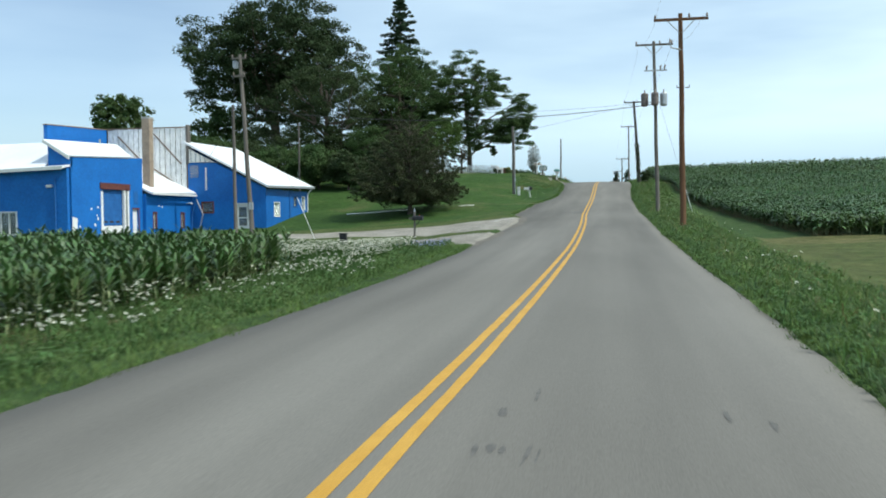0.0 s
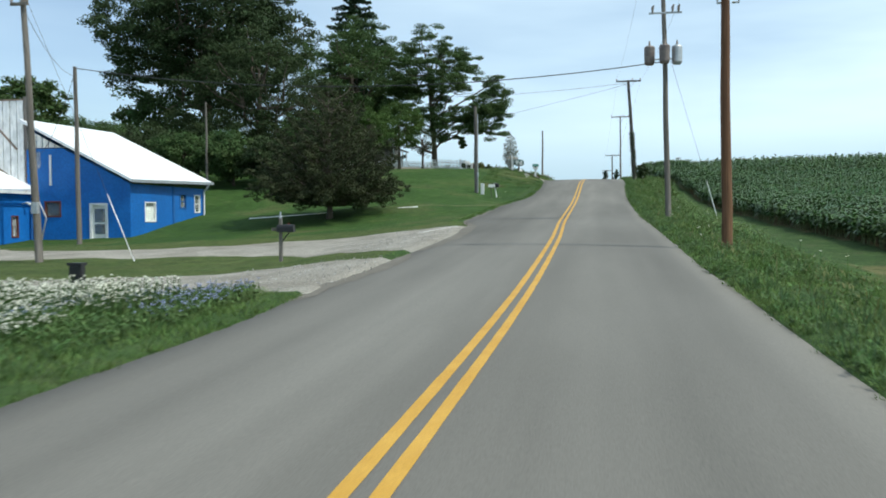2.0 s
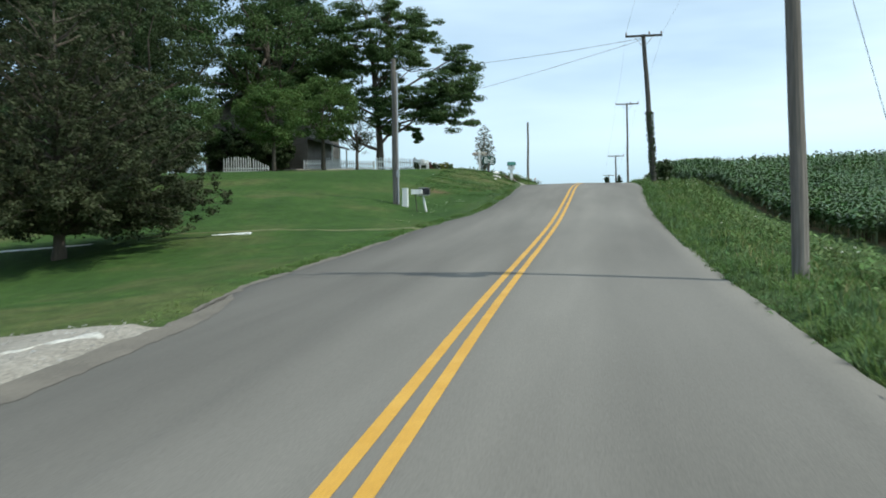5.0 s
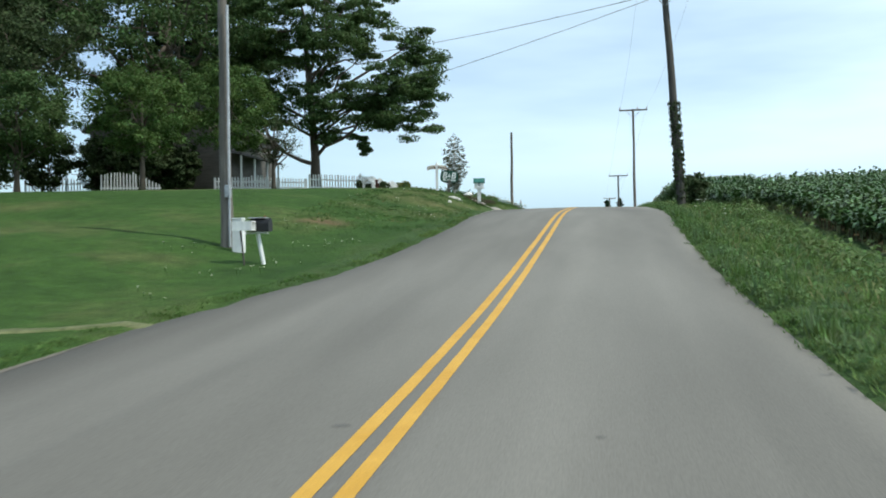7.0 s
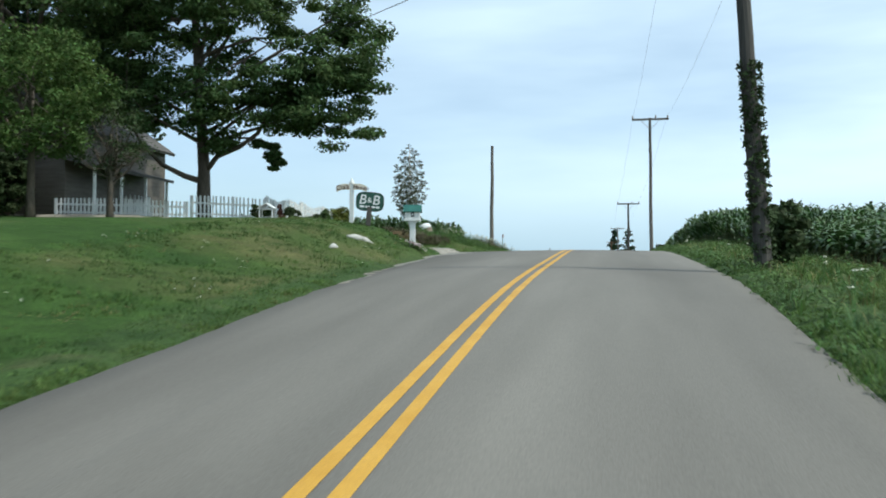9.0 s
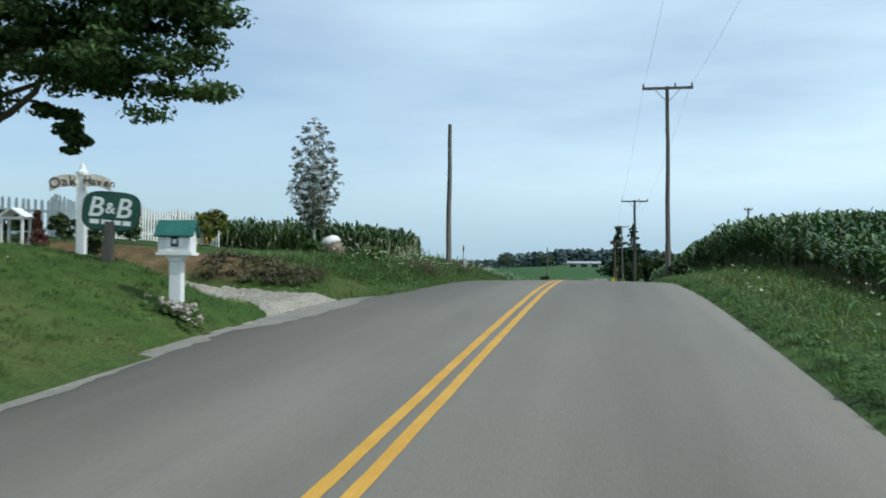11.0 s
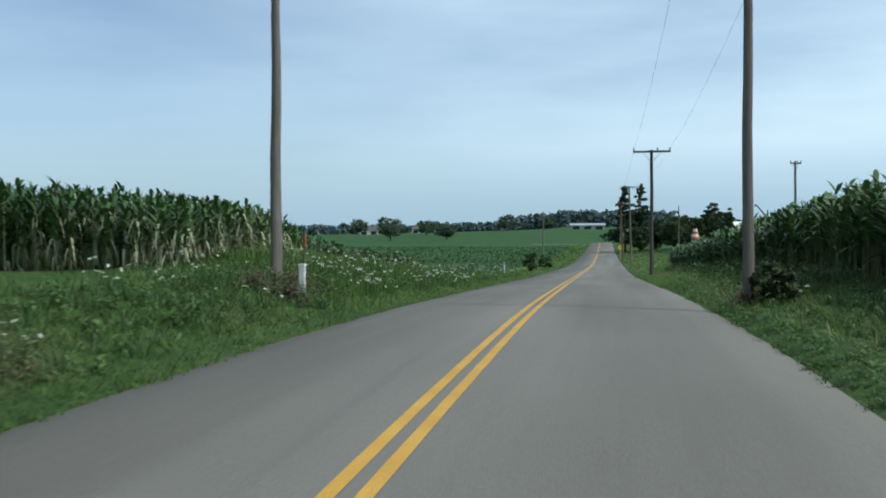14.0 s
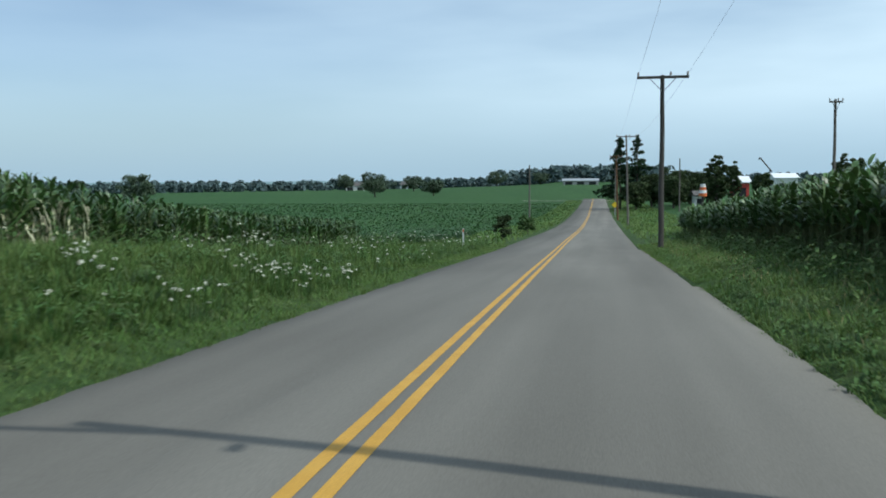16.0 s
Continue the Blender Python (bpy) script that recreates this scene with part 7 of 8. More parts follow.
PF = utility_pole(-11.5, 259, 8.2, 0.14, POLE_GREY, "lone grey pole in the bean field", (0, 0), 0.0, group="far field poles")
PG = utility_pole(15.3, 195, 8.6, 0.13, POLE_GREY, "grey pole standing in the maize", (0, 0), 0.45, 0.2, group="far field poles")
PH = utility_pole(11.5, 280, 8.8, 0.13, POLE_GREY, "grey pole by the far farmyard", (0, 0), 0.0, group="far field poles")


def wire(a, b, sag, r, label, name="power_line"):
    a, b = Vector(a), Vector(b)
    n = 16
    pts = [a.lerp(b, k / n) - Vector((0, 0, 4 * sag * (k / n) * (1 - k / n))) for k in range(n + 1)]
    return solo(name, Shape().tube(pts, r, 5), WIRE, label, "cable")


def pole_top(t, dx, dz):
    return t.location + Vector((dx, -0.2, dz))


wire(pole_top(P2, -0.35, 6.85), pole_top(PB, 0, 8.9), 1.0, 0.022, "thick black service cable across the road")
wire(pole_top(P3, -0.7, 8.4), (-26.4, 117.6, 16.6), 0.6, 0.013, "thin dark service wire to the house")
wire(pole_top(P3, -0.7, 8.3), (-26.6, 112.0, 10.4), 0.4, 0.011, "thin dark service wire to the house")
wire(pole_top(PB, 0, 8.5), (-30.5, 61.5, 5.6), 0.5, 0.012, "thin dark service wire to the blue building")
wire(pole_top(PA, -0.8, 9.9), pole_top(PB, 0, 8.5), 0.7, 0.01, "thin dark service wire between yard poles")
poles = [(P1, 9.7), (P2, 10.8), (P3, 8.8), (P4, 9.0), (P5, 7.8), (P6, 11.0)]
for (pa, ha), (pb, hb) in zip(poles[:-1], poles[1:]):
    for dx in (-1.05, 1.05):
        wire(pole_top(pa, dx - (0.5 if pa is P3 else 0.1), ha), pole_top(pb, dx - (0.5 if pb is P3 else 0.1), hb), 0.5, 0.004, "thin bare power wire along the road")
wire(pole_top(P1, -1.2, 9.7), (2.0, 0.0, 10.8), 0.5, 0.004, "thin bare power wire along the road")
sa = Vector((5.3, 58.5, gz(5.3, 58.5)))
wire(P2.location + Vector((-0.1, 0, 7.6)), sa, 0.0, 0.006, "steel stay wire of a pole", "stay_wire")
solo("stay_guard", Shape().tube([sa - Vector((0, 0, 0.05)), sa.lerp(P2.location + Vector((-0.1, 0, 7.6)), 0.25)], 0.022, 8), PANEL_WHITE, "pale plastic guard on a stay wire", "stay guard")
ga = Vector((-15.7, 45.3, gz(-15.7, 45.3)))
wire(PA.location + Vector((-0.75, 0.45, 9.6)), ga, 0.0, 0.006, "steel stay wire of the yard pole", "stay_wire")
solo("stay_guard", Shape().tube([ga - Vector((0, 0, 0.05)), ga.lerp(PA.location + Vector((-0.75, 0.45, 9.6)), 0.24)], 0.018, 8), PANEL_WHITE, "pale plastic guard on a stay wire", "stay guard")

# ---- mailboxes, markers and signs ----


def rural_box(parent, x0, z0, w, h, l, mat, turn=0.0):
    """A round-topped rural mailbox body, its mouth towards the road."""
    s = Shape()
    ring = [(-w / 2, 0), (w / 2, 0), (w / 2, h * 0.55)] + [(w / 2 * math.cos(a), h * 0.55 + h * 0.45 * math.sin(a)) for a in np.linspace(0.25, math.pi - 0.25, 7)] + [(-w / 2, h * 0.55)]
    s.extrude([(x0, p, z0 + q) for p, q in ring], (l, 0, 0))
    box = part("box", s, mat, parent)
    d = Shape().extrude([(x0 + l, p * 1.04, z0 + q * 1.02) for p, q in ring], (0.02, 0, 0))
    part("door", d, mat, box)
    part("flag", Shape().box(x0 + l * 0.6, x0 + l * 0.65, w / 2, w / 2 + 0.01, z0 + h * 0.5, z0 + h * 1.2), RED, box, "small red flag")
    return box


x, y = -6.9, 77.1
M1 = thing("mailbox", (x, y, gz(x, y)), "black mailbox and pale newspaper box on a leaning white post", "mailbox", "roadside mailboxes")
part("post", Shape().tube([(0.06, 0, -0.2), (-0.10, 0, 0.66)], 0.045, 8), WHITE, M1)
part("arm", Shape().box(-0.34, 0.12, -0.05, 0.05, 0.62, 0.66), WHITE, M1)
rural_box(M1, -0.22, 0.665, 0.22, 0.27, 0.38, BLACK)
part("cover", Shape().slab([(-0.25, -0.13, 0.95), (0.1, -0.13, 0.95), (0.1, 0.13, 0.95), (-0.25, 0.13, 0.95)], 0.018), STEEL, M1, "pale weathered cover plate")
paper = Shape().box(-0.5, -0.08, -0.36, -0.34, 0.68, 0.87).box(-0.5, -0.08, -0.16, -0.14, 0.68, 0.87)
paper.box(-0.5, -0.48, -0.34, -0.16, 0.68, 0.87).box(-0.48, -0.08, -0.34, -0.16, 0.68, 0.70).box(-0.48, -0.08, -0.34, -0.16, 0.85, 0.87)
part("newspaper_box", paper, PANEL_WHITE, M1, "open-mouthed white newspaper box")
part("rod", Shape().tube([(-0.28, -0.25, -0.1), (-0.36, -0.25, 0.7)], 0.02, 6), POLE_DARK, M1)
x, y = -8.05, 78.6
MP = thing("meter_pedestal", (x, y, gz(x, y)), "white utility pedestal beside a short pole", "utility box")
part("cabinet", Shape().box(-0.115, 0.115, -0.11, 0.11, -0.1, 0.72), WHITE, MP, bevel=0.015)
part("lid", Shape().box(-0.125, 0.125, -0.12, 0.12, 0.72, 0.76), WHITE, MP, bevel=0.012)
x, y = -9.8, 43.6
M0 = thing("mailbox", (x, y, gz(x, y)), "small black mailbox on a slim grey post by the drive", "mailbox", "roadside mailboxes")
part("post", Shape().box(-0.045, 0.045, -0.045, 0.045, -0.2, 1.35), POLE_GREY, M0)
part("finial", Shape().tube([(0, 0, 1.35), (0, 0, 1.55)], [0.045, 0.015], 8), STEEL, M0)
rural_box(M0, -0.1, 0.92, 0.2, 0.24, 0.52, BLACK)
part("brace", Shape().tube([(0.02, 0, 0.6), (0.28, 0, 0.92)], 0.02, 6), BLACK, M0)
part("cross_bar", Shape().box(-0.28, 0.1, -0.06, -0.046, 0.96, 1.06), POLE_GREY, M0)
x, y = -10.6, 34.0
st = thing("marker_post", (x, y, gz(x, y)), "short black marker post among white flowers", "post")
part("shaft", Shape().box(-0.14, 0.14, -0.09, 0.09, -0.1, 0.56), BLACK, st, bevel=0.02)
part("cap", Shape().box(-0.16, 0.16, -0.11, 0.11, 0.56, 0.62), BLACK, st)
x, y = -6.34, 132.1
mk = thing("cable_marker", (x, y, gz(x, y)), "short white cable marker post on the bank", "post")
part("shaft", Shape().box(-0.06, 0.06, -0.05, 0.05, -0.15, 0.56), WHITE, mk, bevel=0.01)
part("cap", Shape().box(-0.066, 0.066, -0.056, 0.056, 0.56, 0.61), WHITE, mk)
x, y = -6.55, 132.7
mo = thing("marker_rod", (x, y, gz(x, y)), "thin dark rod with an orange marker flag", "post")
part("shaft", Shape().tube([(0, 0, -0.1), (0.04, 0, 1.2)], 0.02, 6), POLE_DARK, mo)
part("flag", Shape().extrude([(0.0, -0.01, 0.94), (0.075, -0.01, 0.92), (0.09, -0.01, 1.06), (0.06, -0.01, 1.2), (0.02, -0.01, 1.2)], (0, 0.02, 0)), ORANGE, mo)
x, y = -7.2, 172.8
mw = thing("reflector_post", (x, y, gz(x, y)), "slim white reflector post at the road edge", "post")
part("shaft", Shape().box(-0.04, 0.04, -0.02, 0.02, -0.1, 1.0), WHITE, mw)
part("reflector", Shape().box(-0.03, 0.03, -0.025, -0.021, 0.8, 0.95), ORANGE, mw)

# mailbox like a small house on a white pedestal, flowers at its foot
x, y = -6.2, 104.85
M2 = thing("house_mailbox", (x, y, gz(x, y)), "white house-shaped mailbox with a green roof on a pedestal", "mailbox", "roadside mailboxes", rz=8)
M2.scale = (0.8, 0.8, (7.44 - gz(x, y)) / 1.3)
part("pedestal", Shape().box(-0.11, 0.11, -0.11, 0.11, -0.2, 0.78), WHITE, M2, bevel=0.01)
part("bracket", Shape().extrude([(-0.11, -0.13, 0.72), (0.11, -0.13, 0.72), (0.2, -0.13, 0.8), (-0.2, -0.13, 0.8)], (0, 0.26, 0)), WHITE, M2)
part("floor_board", Shape().box(-0.34, 0.34, -0.2, 0.2, 0.80, 0.84), WHITE, M2)
body = part("body", Shape().extrude([(-0.3, -0.17, 0.84), (-0.3, 0.17, 0.84), (-0.3, 0.17, 1.1), (-0.3, 0.0, 1.25), (-0.3, -0.17, 1.1)], (0.6, 0, 0)), WHITE, M2)
for k in range(4):
    part("siding_board", Shape().box(-0.302, 0.302, -0.178, -0.171, 0.85 + 0.062 * k, 0.905 + 0.062 * k), PANEL_WHITE, body)
part("roof", Shape().slab([(-0.37, -0.24, 1.07), (0.37, -0.24, 1.07), (0.37, 0.0, 1.29), (-0.37, 0.0, 1.29)], 0.025), ROOF_GREEN, M2, "green painted roof")
part("roof", Shape().slab([(-0.37, 0.0, 1.29), (0.37, 0.0, 1.29), (0.37, 0.24, 1.07), (-0.37, 0.24, 1.07)], 0.025), ROOF_GREEN, M2, "green painted roof")
plate = part("number_plate", Shape().box(-0.06, 0.08, -0.19, -0.179, 0.92, 1.06), BLACK, M2, "small dark plate")
part("bar", Shape().box(-0.03, 0.05, -0.194, -0.191, 0.96, 1.02), WHITE, plate)
fx, fy = rng.normal(x + 0.14, 0.14, 60), rng.normal(y - 0.18, 0.12, 60)
fl = weeds(fx, fy, 0.2, 7, WEED, "flower_bed", "low flower bed at a mailbox foot", 0.1, 0.04)
v, f = leaf_cloud(np.stack([fx, fy, top_z(fx, fy) + 0.17], -1), np.full(60, 0.05), 9, 0.022)
tagged(new("bed_flowers", array_mesh("bed_flowers", v, f, PETAL_PINK)), "pink and white bedding flowers", "flowers", kind="stuff")


def lettering(text, size, mat, parent, at, rot, name="letter", depth=0.004, shear=0.0):
    """Words in raised letters, one mesh a letter."""
    x_off = 0.0
    for ch in text:
        if ch == " ":
            x_off += size * 0.35
            continue
        cu = bpy.data.curves.new("letter", "FONT")
        cu.body, cu.size, cu.extrude, cu.shear, cu.offset = ch, size, depth, shear, size * 0.012
        tmp = bpy.data.objects.new("letter", cu)
        scene.collection.objects.link(tmp)
        bpy.context.view_layer.update()
        me = bpy.data.meshes.new_from_object(tmp)
        wide = tmp.dimensions.x
        bpy.data.objects.remove(tmp)
        me.materials.clear()
        me.materials.append(mat)
        ob = new(name, me)
        ob.parent = parent
        ob.matrix_basis = Matrix.Translation(at) @ rot @ Matrix.Translation((x_off, 0, 0))
        x_off += wide + size * 0.12


FACE = Euler((radians(90), 0, 0)).to_matrix().to_4x4()
# green oval-cornered sign on a short post
x, y = -7.96, 105.85
S1 = thing("guesthouse_sign", (x, y, 6.935), "dark green sign board with white lettering on a short post", "sign", rz=12)
S1.scale = (1.06, 1.06, 1.06)
S1.rotation_euler.y = radians(4)
part("post", Shape().box(-0.075, 0.075, -0.05, 0.05, -0.5, 0.5), POLE_DARK, S1)
W, H = 0.43, 0.29
ring = [(W * (abs(math.cos(a)) ** 0.55) * (1 if math.cos(a) > 0 else -1), -0.03, 0.66 + H * (abs(math.sin(a)) ** 0.6) * (1 if math.sin(a) > 0 else -1)) for a in np.linspace(0, 2 * math.pi, 33)[:-1]]
board = part("board", Shape().extrude(ring[::-1], (0, 0.06, 0)), SIGN_GREEN, S1)
ring2 = [(px_ * 1.05, -0.015, 0.66 + (pz_ - 0.66) * 1.07) for px_, _, pz_ in ring]
part("rim", Shape().extrude(ring2[::-1], (0, 0.03, 0)), BLACK, board)
lettering("B", 0.43, WHITE, board, (-0.36, -0.036, 0.575), FACE, shear=0.15)
lettering("&", 0.24, WHITE, board, (-0.085, -0.036, 0.63), FACE)
lettering("B", 0.43, WHITE, board, (0.07, -0.036, 0.575), FACE, shear=0.15)
for a, b in ((-0.31, -0.17), (-0.13, 0.02), (0.06, 0.17), (0.2, 0.32)):
    part("bar", Shape().box(a, b, -0.036, -0.031, 0.455, 0.525), WHITE, board, "unreadable white line of writing")
# white post with two scroll boards
x, y = -8.64, 106.15
S2 = thing("name_sign", (x, y, 6.86), "white post with two cream scroll name boards", "sign", rz=10)
part("post", Shape().box(-0.07, 0.07, -0.07, 0.07, -0.7, 1.42), WHITE, S2, bevel=0.008)
part("cap", Shape().tube([(0, 0, 1.42), (0, 0, 1.47), (0, 0, 1.5), (0, 0, 1.62)], [0.1, 0.1, 0.06, 0.02], 10), WHITE, S2)
CREAM = material("cream_board", (0.62, 0.54, 0.43), (0.72, 0.65, 0.54), 0.7, scale=4, fine=20, bump=0.1)
LETTER_DARK = material("brown_letter", (0.09, 0.05, 0.04), (0.12, 0.07, 0.05), 0.6, scale=4, bump=0)
for s in (-1, 1):
    pts = [(s * (0.06 + 0.46 * q), 1.30 - 0.07 * q + 0.05 * math.sin(math.pi * q)) for q in np.linspace(0, 1, 7)]
    outline = [(a, -0.1, b + 0.1) for a, b in pts] + [(a, -0.1, b - 0.1) for a, b in pts[::-1]]
    nb = part("name_board", Shape().extrude(outline if s < 0 else outline[::-1], (0, 0.03, 0)), CREAM, S2, "cream curved name board")
    tilt = Matrix.Rotation(radians(7 * s), 4, "Y")
    if s < 0:
        lettering("Oak", 0.25, LETTER_DARK, nb, (-0.52, -0.104, 1.18), tilt @ FACE)
    else:
        lettering("Haven", 0.19, LETTER_DARK, nb, (0.05, -0.104, 1.262), tilt @ FACE)
solo("bank_rock", Shape().tube([(-6.95, 100.05, gz(-6.95, 100.05) + 0.02), (-6.8, 100.3, gz(-6.8, 100.3) + 0.04), (-6.6, 100.65, gz(-6.6, 100.65) + 0.03), (-6.45, 100.9, gz(-6.45, 100.9) - 0.02)], [0.04, 0.095, 0.085, 0.03], 9), STONE, "flat white rock lying on the grass bank", "rock", smooth=True)
solo("edging_board", Shape().slab([(-20.6, 67.08, gz(-20.6, 67.08) + 0.045), (-10.5, 67.97, gz(-10.5, 67.97) + 0.055), (-10.5, 68.12, gz(-10.5, 68.12) + 0.055), (-20.6, 67.23, gz(-20.6, 67.23) + 0.045)], 0.12, (0, 0, 1)), PANEL_WHITE, "long white board edging the lawn", "board", bevel=0.008)
solo("bank_rock", Shape().tube([(-6.5, 97.15, gz(-6.5, 97.15)), (-6.46, 97.3, gz(-6.46, 97.3) + 0.03), (-6.42, 97.45, gz(-6.42, 97.45))], [0.03, 0.08, 0.04], 8), STONE, "small pale stone on the grass bank", "rock", smooth=True)


# ---- picket fence and garden ----


def fence(name, pts, spacing, height, label, wave=0.0, profile=None):
    """A run of pointed pickets on two rails; each picket is a piece of its own."""
    pts = [Vector((*p, 0)) for p in pts]
    t = thing(name, (pts[0].x, pts[0].y, gz(pts[0].x, pts[0].y)), label, "fence")
    o = t.location
    me = Shape().extrude([(-0.04, -0.012, 0.0), (0.04, -0.012, 0.0), (0.04, -0.012, 0.94), (0.0, -0.012, 1.0), (-0.04, -0.012, 0.94)], (0, 0.024, 0)).mesh("picket", WHITE)
    first = True
    for a, b in zip(pts[:-1], pts[1:]):
        d = (b - a).length
        n = max(1, int(d / spacing))
        ang = math.atan2(b.y - a.y, b.x - a.x)
        for k in range(n):
            p = a.lerp(b, (k + 0.5) / n)
            s = (k + 0.5) * spacing
            h = height * (1 + wave * math.cos(2 * math.pi * s / 2.4)) * (profile((k + 0.5) / n) if profile else 1)
            ob = new("picket", me)
            ob.parent = t
            ob.matrix_basis = Matrix.Translation((p.x - o.x, p.y - o.y, gz(p.x, p.y) - o.z + 0.04)) @ Matrix.Rotation(ang, 4, "Z") @ Matrix.Rotation(radians(rng.normal(0, 1)), 4, "Y") @ Matrix.Diagonal((1, 1, h, 1))
        for zz in (0.28, 0.75) if not profile else (0.2, 0.36):
            za, zb = gz(a.x, a.y) - o.z + height * zz, gz(b.x, b.y) - o.z + height * zz
            side = Vector((-(b - a).y, (b - a).x, 0)).normalized() * 0.03
            q = [Vector((a.x - o.x, a.y - o.y, za)) + side, Vector((b.x - o.x, b.y - o.y, zb)) + side]
            part("rail", Shape().slab([q[0] - side * 0.4, q[1] - side * 0.4, q[1] + side * 0.6, q[0] + side * 0.6], 0.08, (0, 0, 1)), WHITE, t)
        m = max(1, round(d / 2.4)) if not profile else 0
        for k in range(0 if a == pts[0] else 1, m + 1 if m else 0):
            p = a.lerp(b, k / m)
            zz = gz(p.x, p.y) - o.z
            part("post", Shape().box(p.x - o.x - 0.05, p.x - o.x + 0.05, p.y - o.y + 0.02, p.y - o.y + 0.12, zz - 0.2, zz + height * 1.02), WHITE, t)
    return t


fence("picket_fence", [(-38, 113), (-28, 116), (-22.7, 117.7)], 0.19, 1.15, "white picket fence along the garden's edge", 0.10)
fence("picket_fence", [(-24.0, 112.0), (-18.4, 113.28)], 0.17, 0.74, "low white picket fence before the maple", 0.0)
fence("picket_fence", [(-18.2, 113.33), (-14.7, 114.3)], 0.17, 1.02, "white picket fence before the maple", 0.0)
fence("picket_fence", [(-15.4, 115.0), (-15.0, 118.6), (-14.3, 123.3)], 0.14, 1.12, "white scalloped picket fence by the drive", 0.09)
fence("picket_fence", [(-28.9, 107.1), (-25.2, 107.4)], 0.19, 1.35, "white arched picket fence panel beside the house", 0.0, lambda q: 0.86 + 0.14 * math.sin(math.pi * min(1, q * 1.8)) if q < 0.55 else 1.0 - 1.25 * (q - 0.55))
x, y = -13.4, 113.9
LEAF_RED = material("red_brown_leaf", (0.10, 0.045, 0.035), (0.17, 0.085, 0.06), 0.7, spec=0.2, scale=0.8, fine=8, bump=0, spread=0.35, translucent=0.15)
AR = thing("garden_arbor", (-13.83, 111.4, gz(-13.83, 111.4)), "small white garden arbor among flowers", "arbor")
AR.scale = (0.62, 0.7, 0.68)
for dx in (-0.45, 0.45):
    for dy in (-0.2, 0.2):
        part("post", Shape().box(dx - 0.04, dx + 0.04, dy - 0.04, dy + 0.04, -0.1, 1.1), WHITE, AR)
part("roof", Shape().slab([(-0.6, -0.3, 1.08), (0.0, -0.3, 1.4), (0.0, 0.3, 1.4), (-0.6, 0.3, 1.08)], 0.05), WHITE, AR)
part("roof", Shape().slab([(0.0, -0.3, 1.4), (0.6, -0.3, 1.08), (0.6, 0.3, 1.08), (0.0, 0.3, 1.4)], 0.05), WHITE, AR)
for dy in (-0.2, 0.2):
    part("rail", Shape().box(-0.41, 0.41, dy - 0.035, dy + 0.035, 0.0, 0.08).box(-0.41, 0.41, dy - 0.035, dy + 0.035, 1.0, 1.08), WHITE, AR)
part("lattice", Shape().box(-0.42, 0.42, 0.18, 0.21, 0.1, 0.16).box(-0.42, 0.42, 0.18, 0.21, 0.55, 0.6), WHITE, AR)
for bx, by, bh, br, bm, lab in [(-14.5, 111.9, 0.7, 0.35, LEAF_DARK, "dark green garden shrub by the fence"), (-13.0, 112.1, 0.75, 0.4, LEAF_DARK, "dark green garden shrub by the fence"), (-12.0, 113.4, 0.75, 0.3, LEAF, "leafy green garden shrub by the fence"), (-14.2, 112.4, 0.6, 0.3, LEAF, "leafy green garden shrub by the fence"), (-13.85, 111.75, 0.6, 0.24, LEAF_DARK, "dark shrub growing inside the arbor"), (-13.15, 111.3, 0.55, 0.24, LEAF_RED, "reddish-brown garden shrub beside the arbor"), (-13.3, 111.5, 1.0, 0.12, LEAF_RED, "tall thin reddish garden plant"), (-11.7, 111.3, 0.72, 0.28, LEAF_DARK, "dark rounded garden shrub by the fence"), (-9.6, 120.6, 0.5, 0.4, LEAF, "weedy shrub on the bank")]:
    broadleaf("garden_shrub", bx, by, bh, br, 0.05, bm, lab, 24, 45, 0.06, 0.33, 0.02, inner=0.3, limbs=5, category="bush", group="garden shrubs")
fx, fy = rng.uniform(-13.9, -12.6, 22), rng.uniform(118.5, 120.5, 22)
v, f = leaf_cloud(np.stack([fx, fy, top_z(fx, fy) + rng.uniform(0.1, 0.35, 22)], -1), np.full(22, 0.08), 7, 0.035)
tagged(new("garden_flowers", array_mesh("garden_flowers", v, f, PETAL_YELLOW)), "yellow and orange garden flowers by the fence", "flowers", kind="stuff")
# leaning tank with a white top half, beside the birch
TK = thing("leaning_tank", (-9.25, 121.55, gz(-9.25, 121.55) + 0.08), "leaning brown barrel tank with a white domed top", "tank")
TK.scale = (0.82, 0.82, 0.82)
tilt = Matrix.Rotation(radians(-24), 3, "Y")
ax = [Vector((0, 0, q)) for q in (-0.2, 0.0, 0.35)]
part("barrel", Shape().tube([tilt @ p + Vector((0.15, 0, 0)) for p in ax], [0.36, 0.40, 0.42], 18), BROWN_TANK, TK, smooth=True)
dome = [(0.35, 0.425), (0.5, 0.42), (0.62, 0.36), (0.7, 0.24), (0.74, 0.05)]
part("dome", Shape().tube([tilt @ Vector((0, 0, q)) + Vector((0.15, 0, 0)) for q, r in dome], [r for q, r in dome], 18), WHITE, TK, "white domed top", smooth=True)

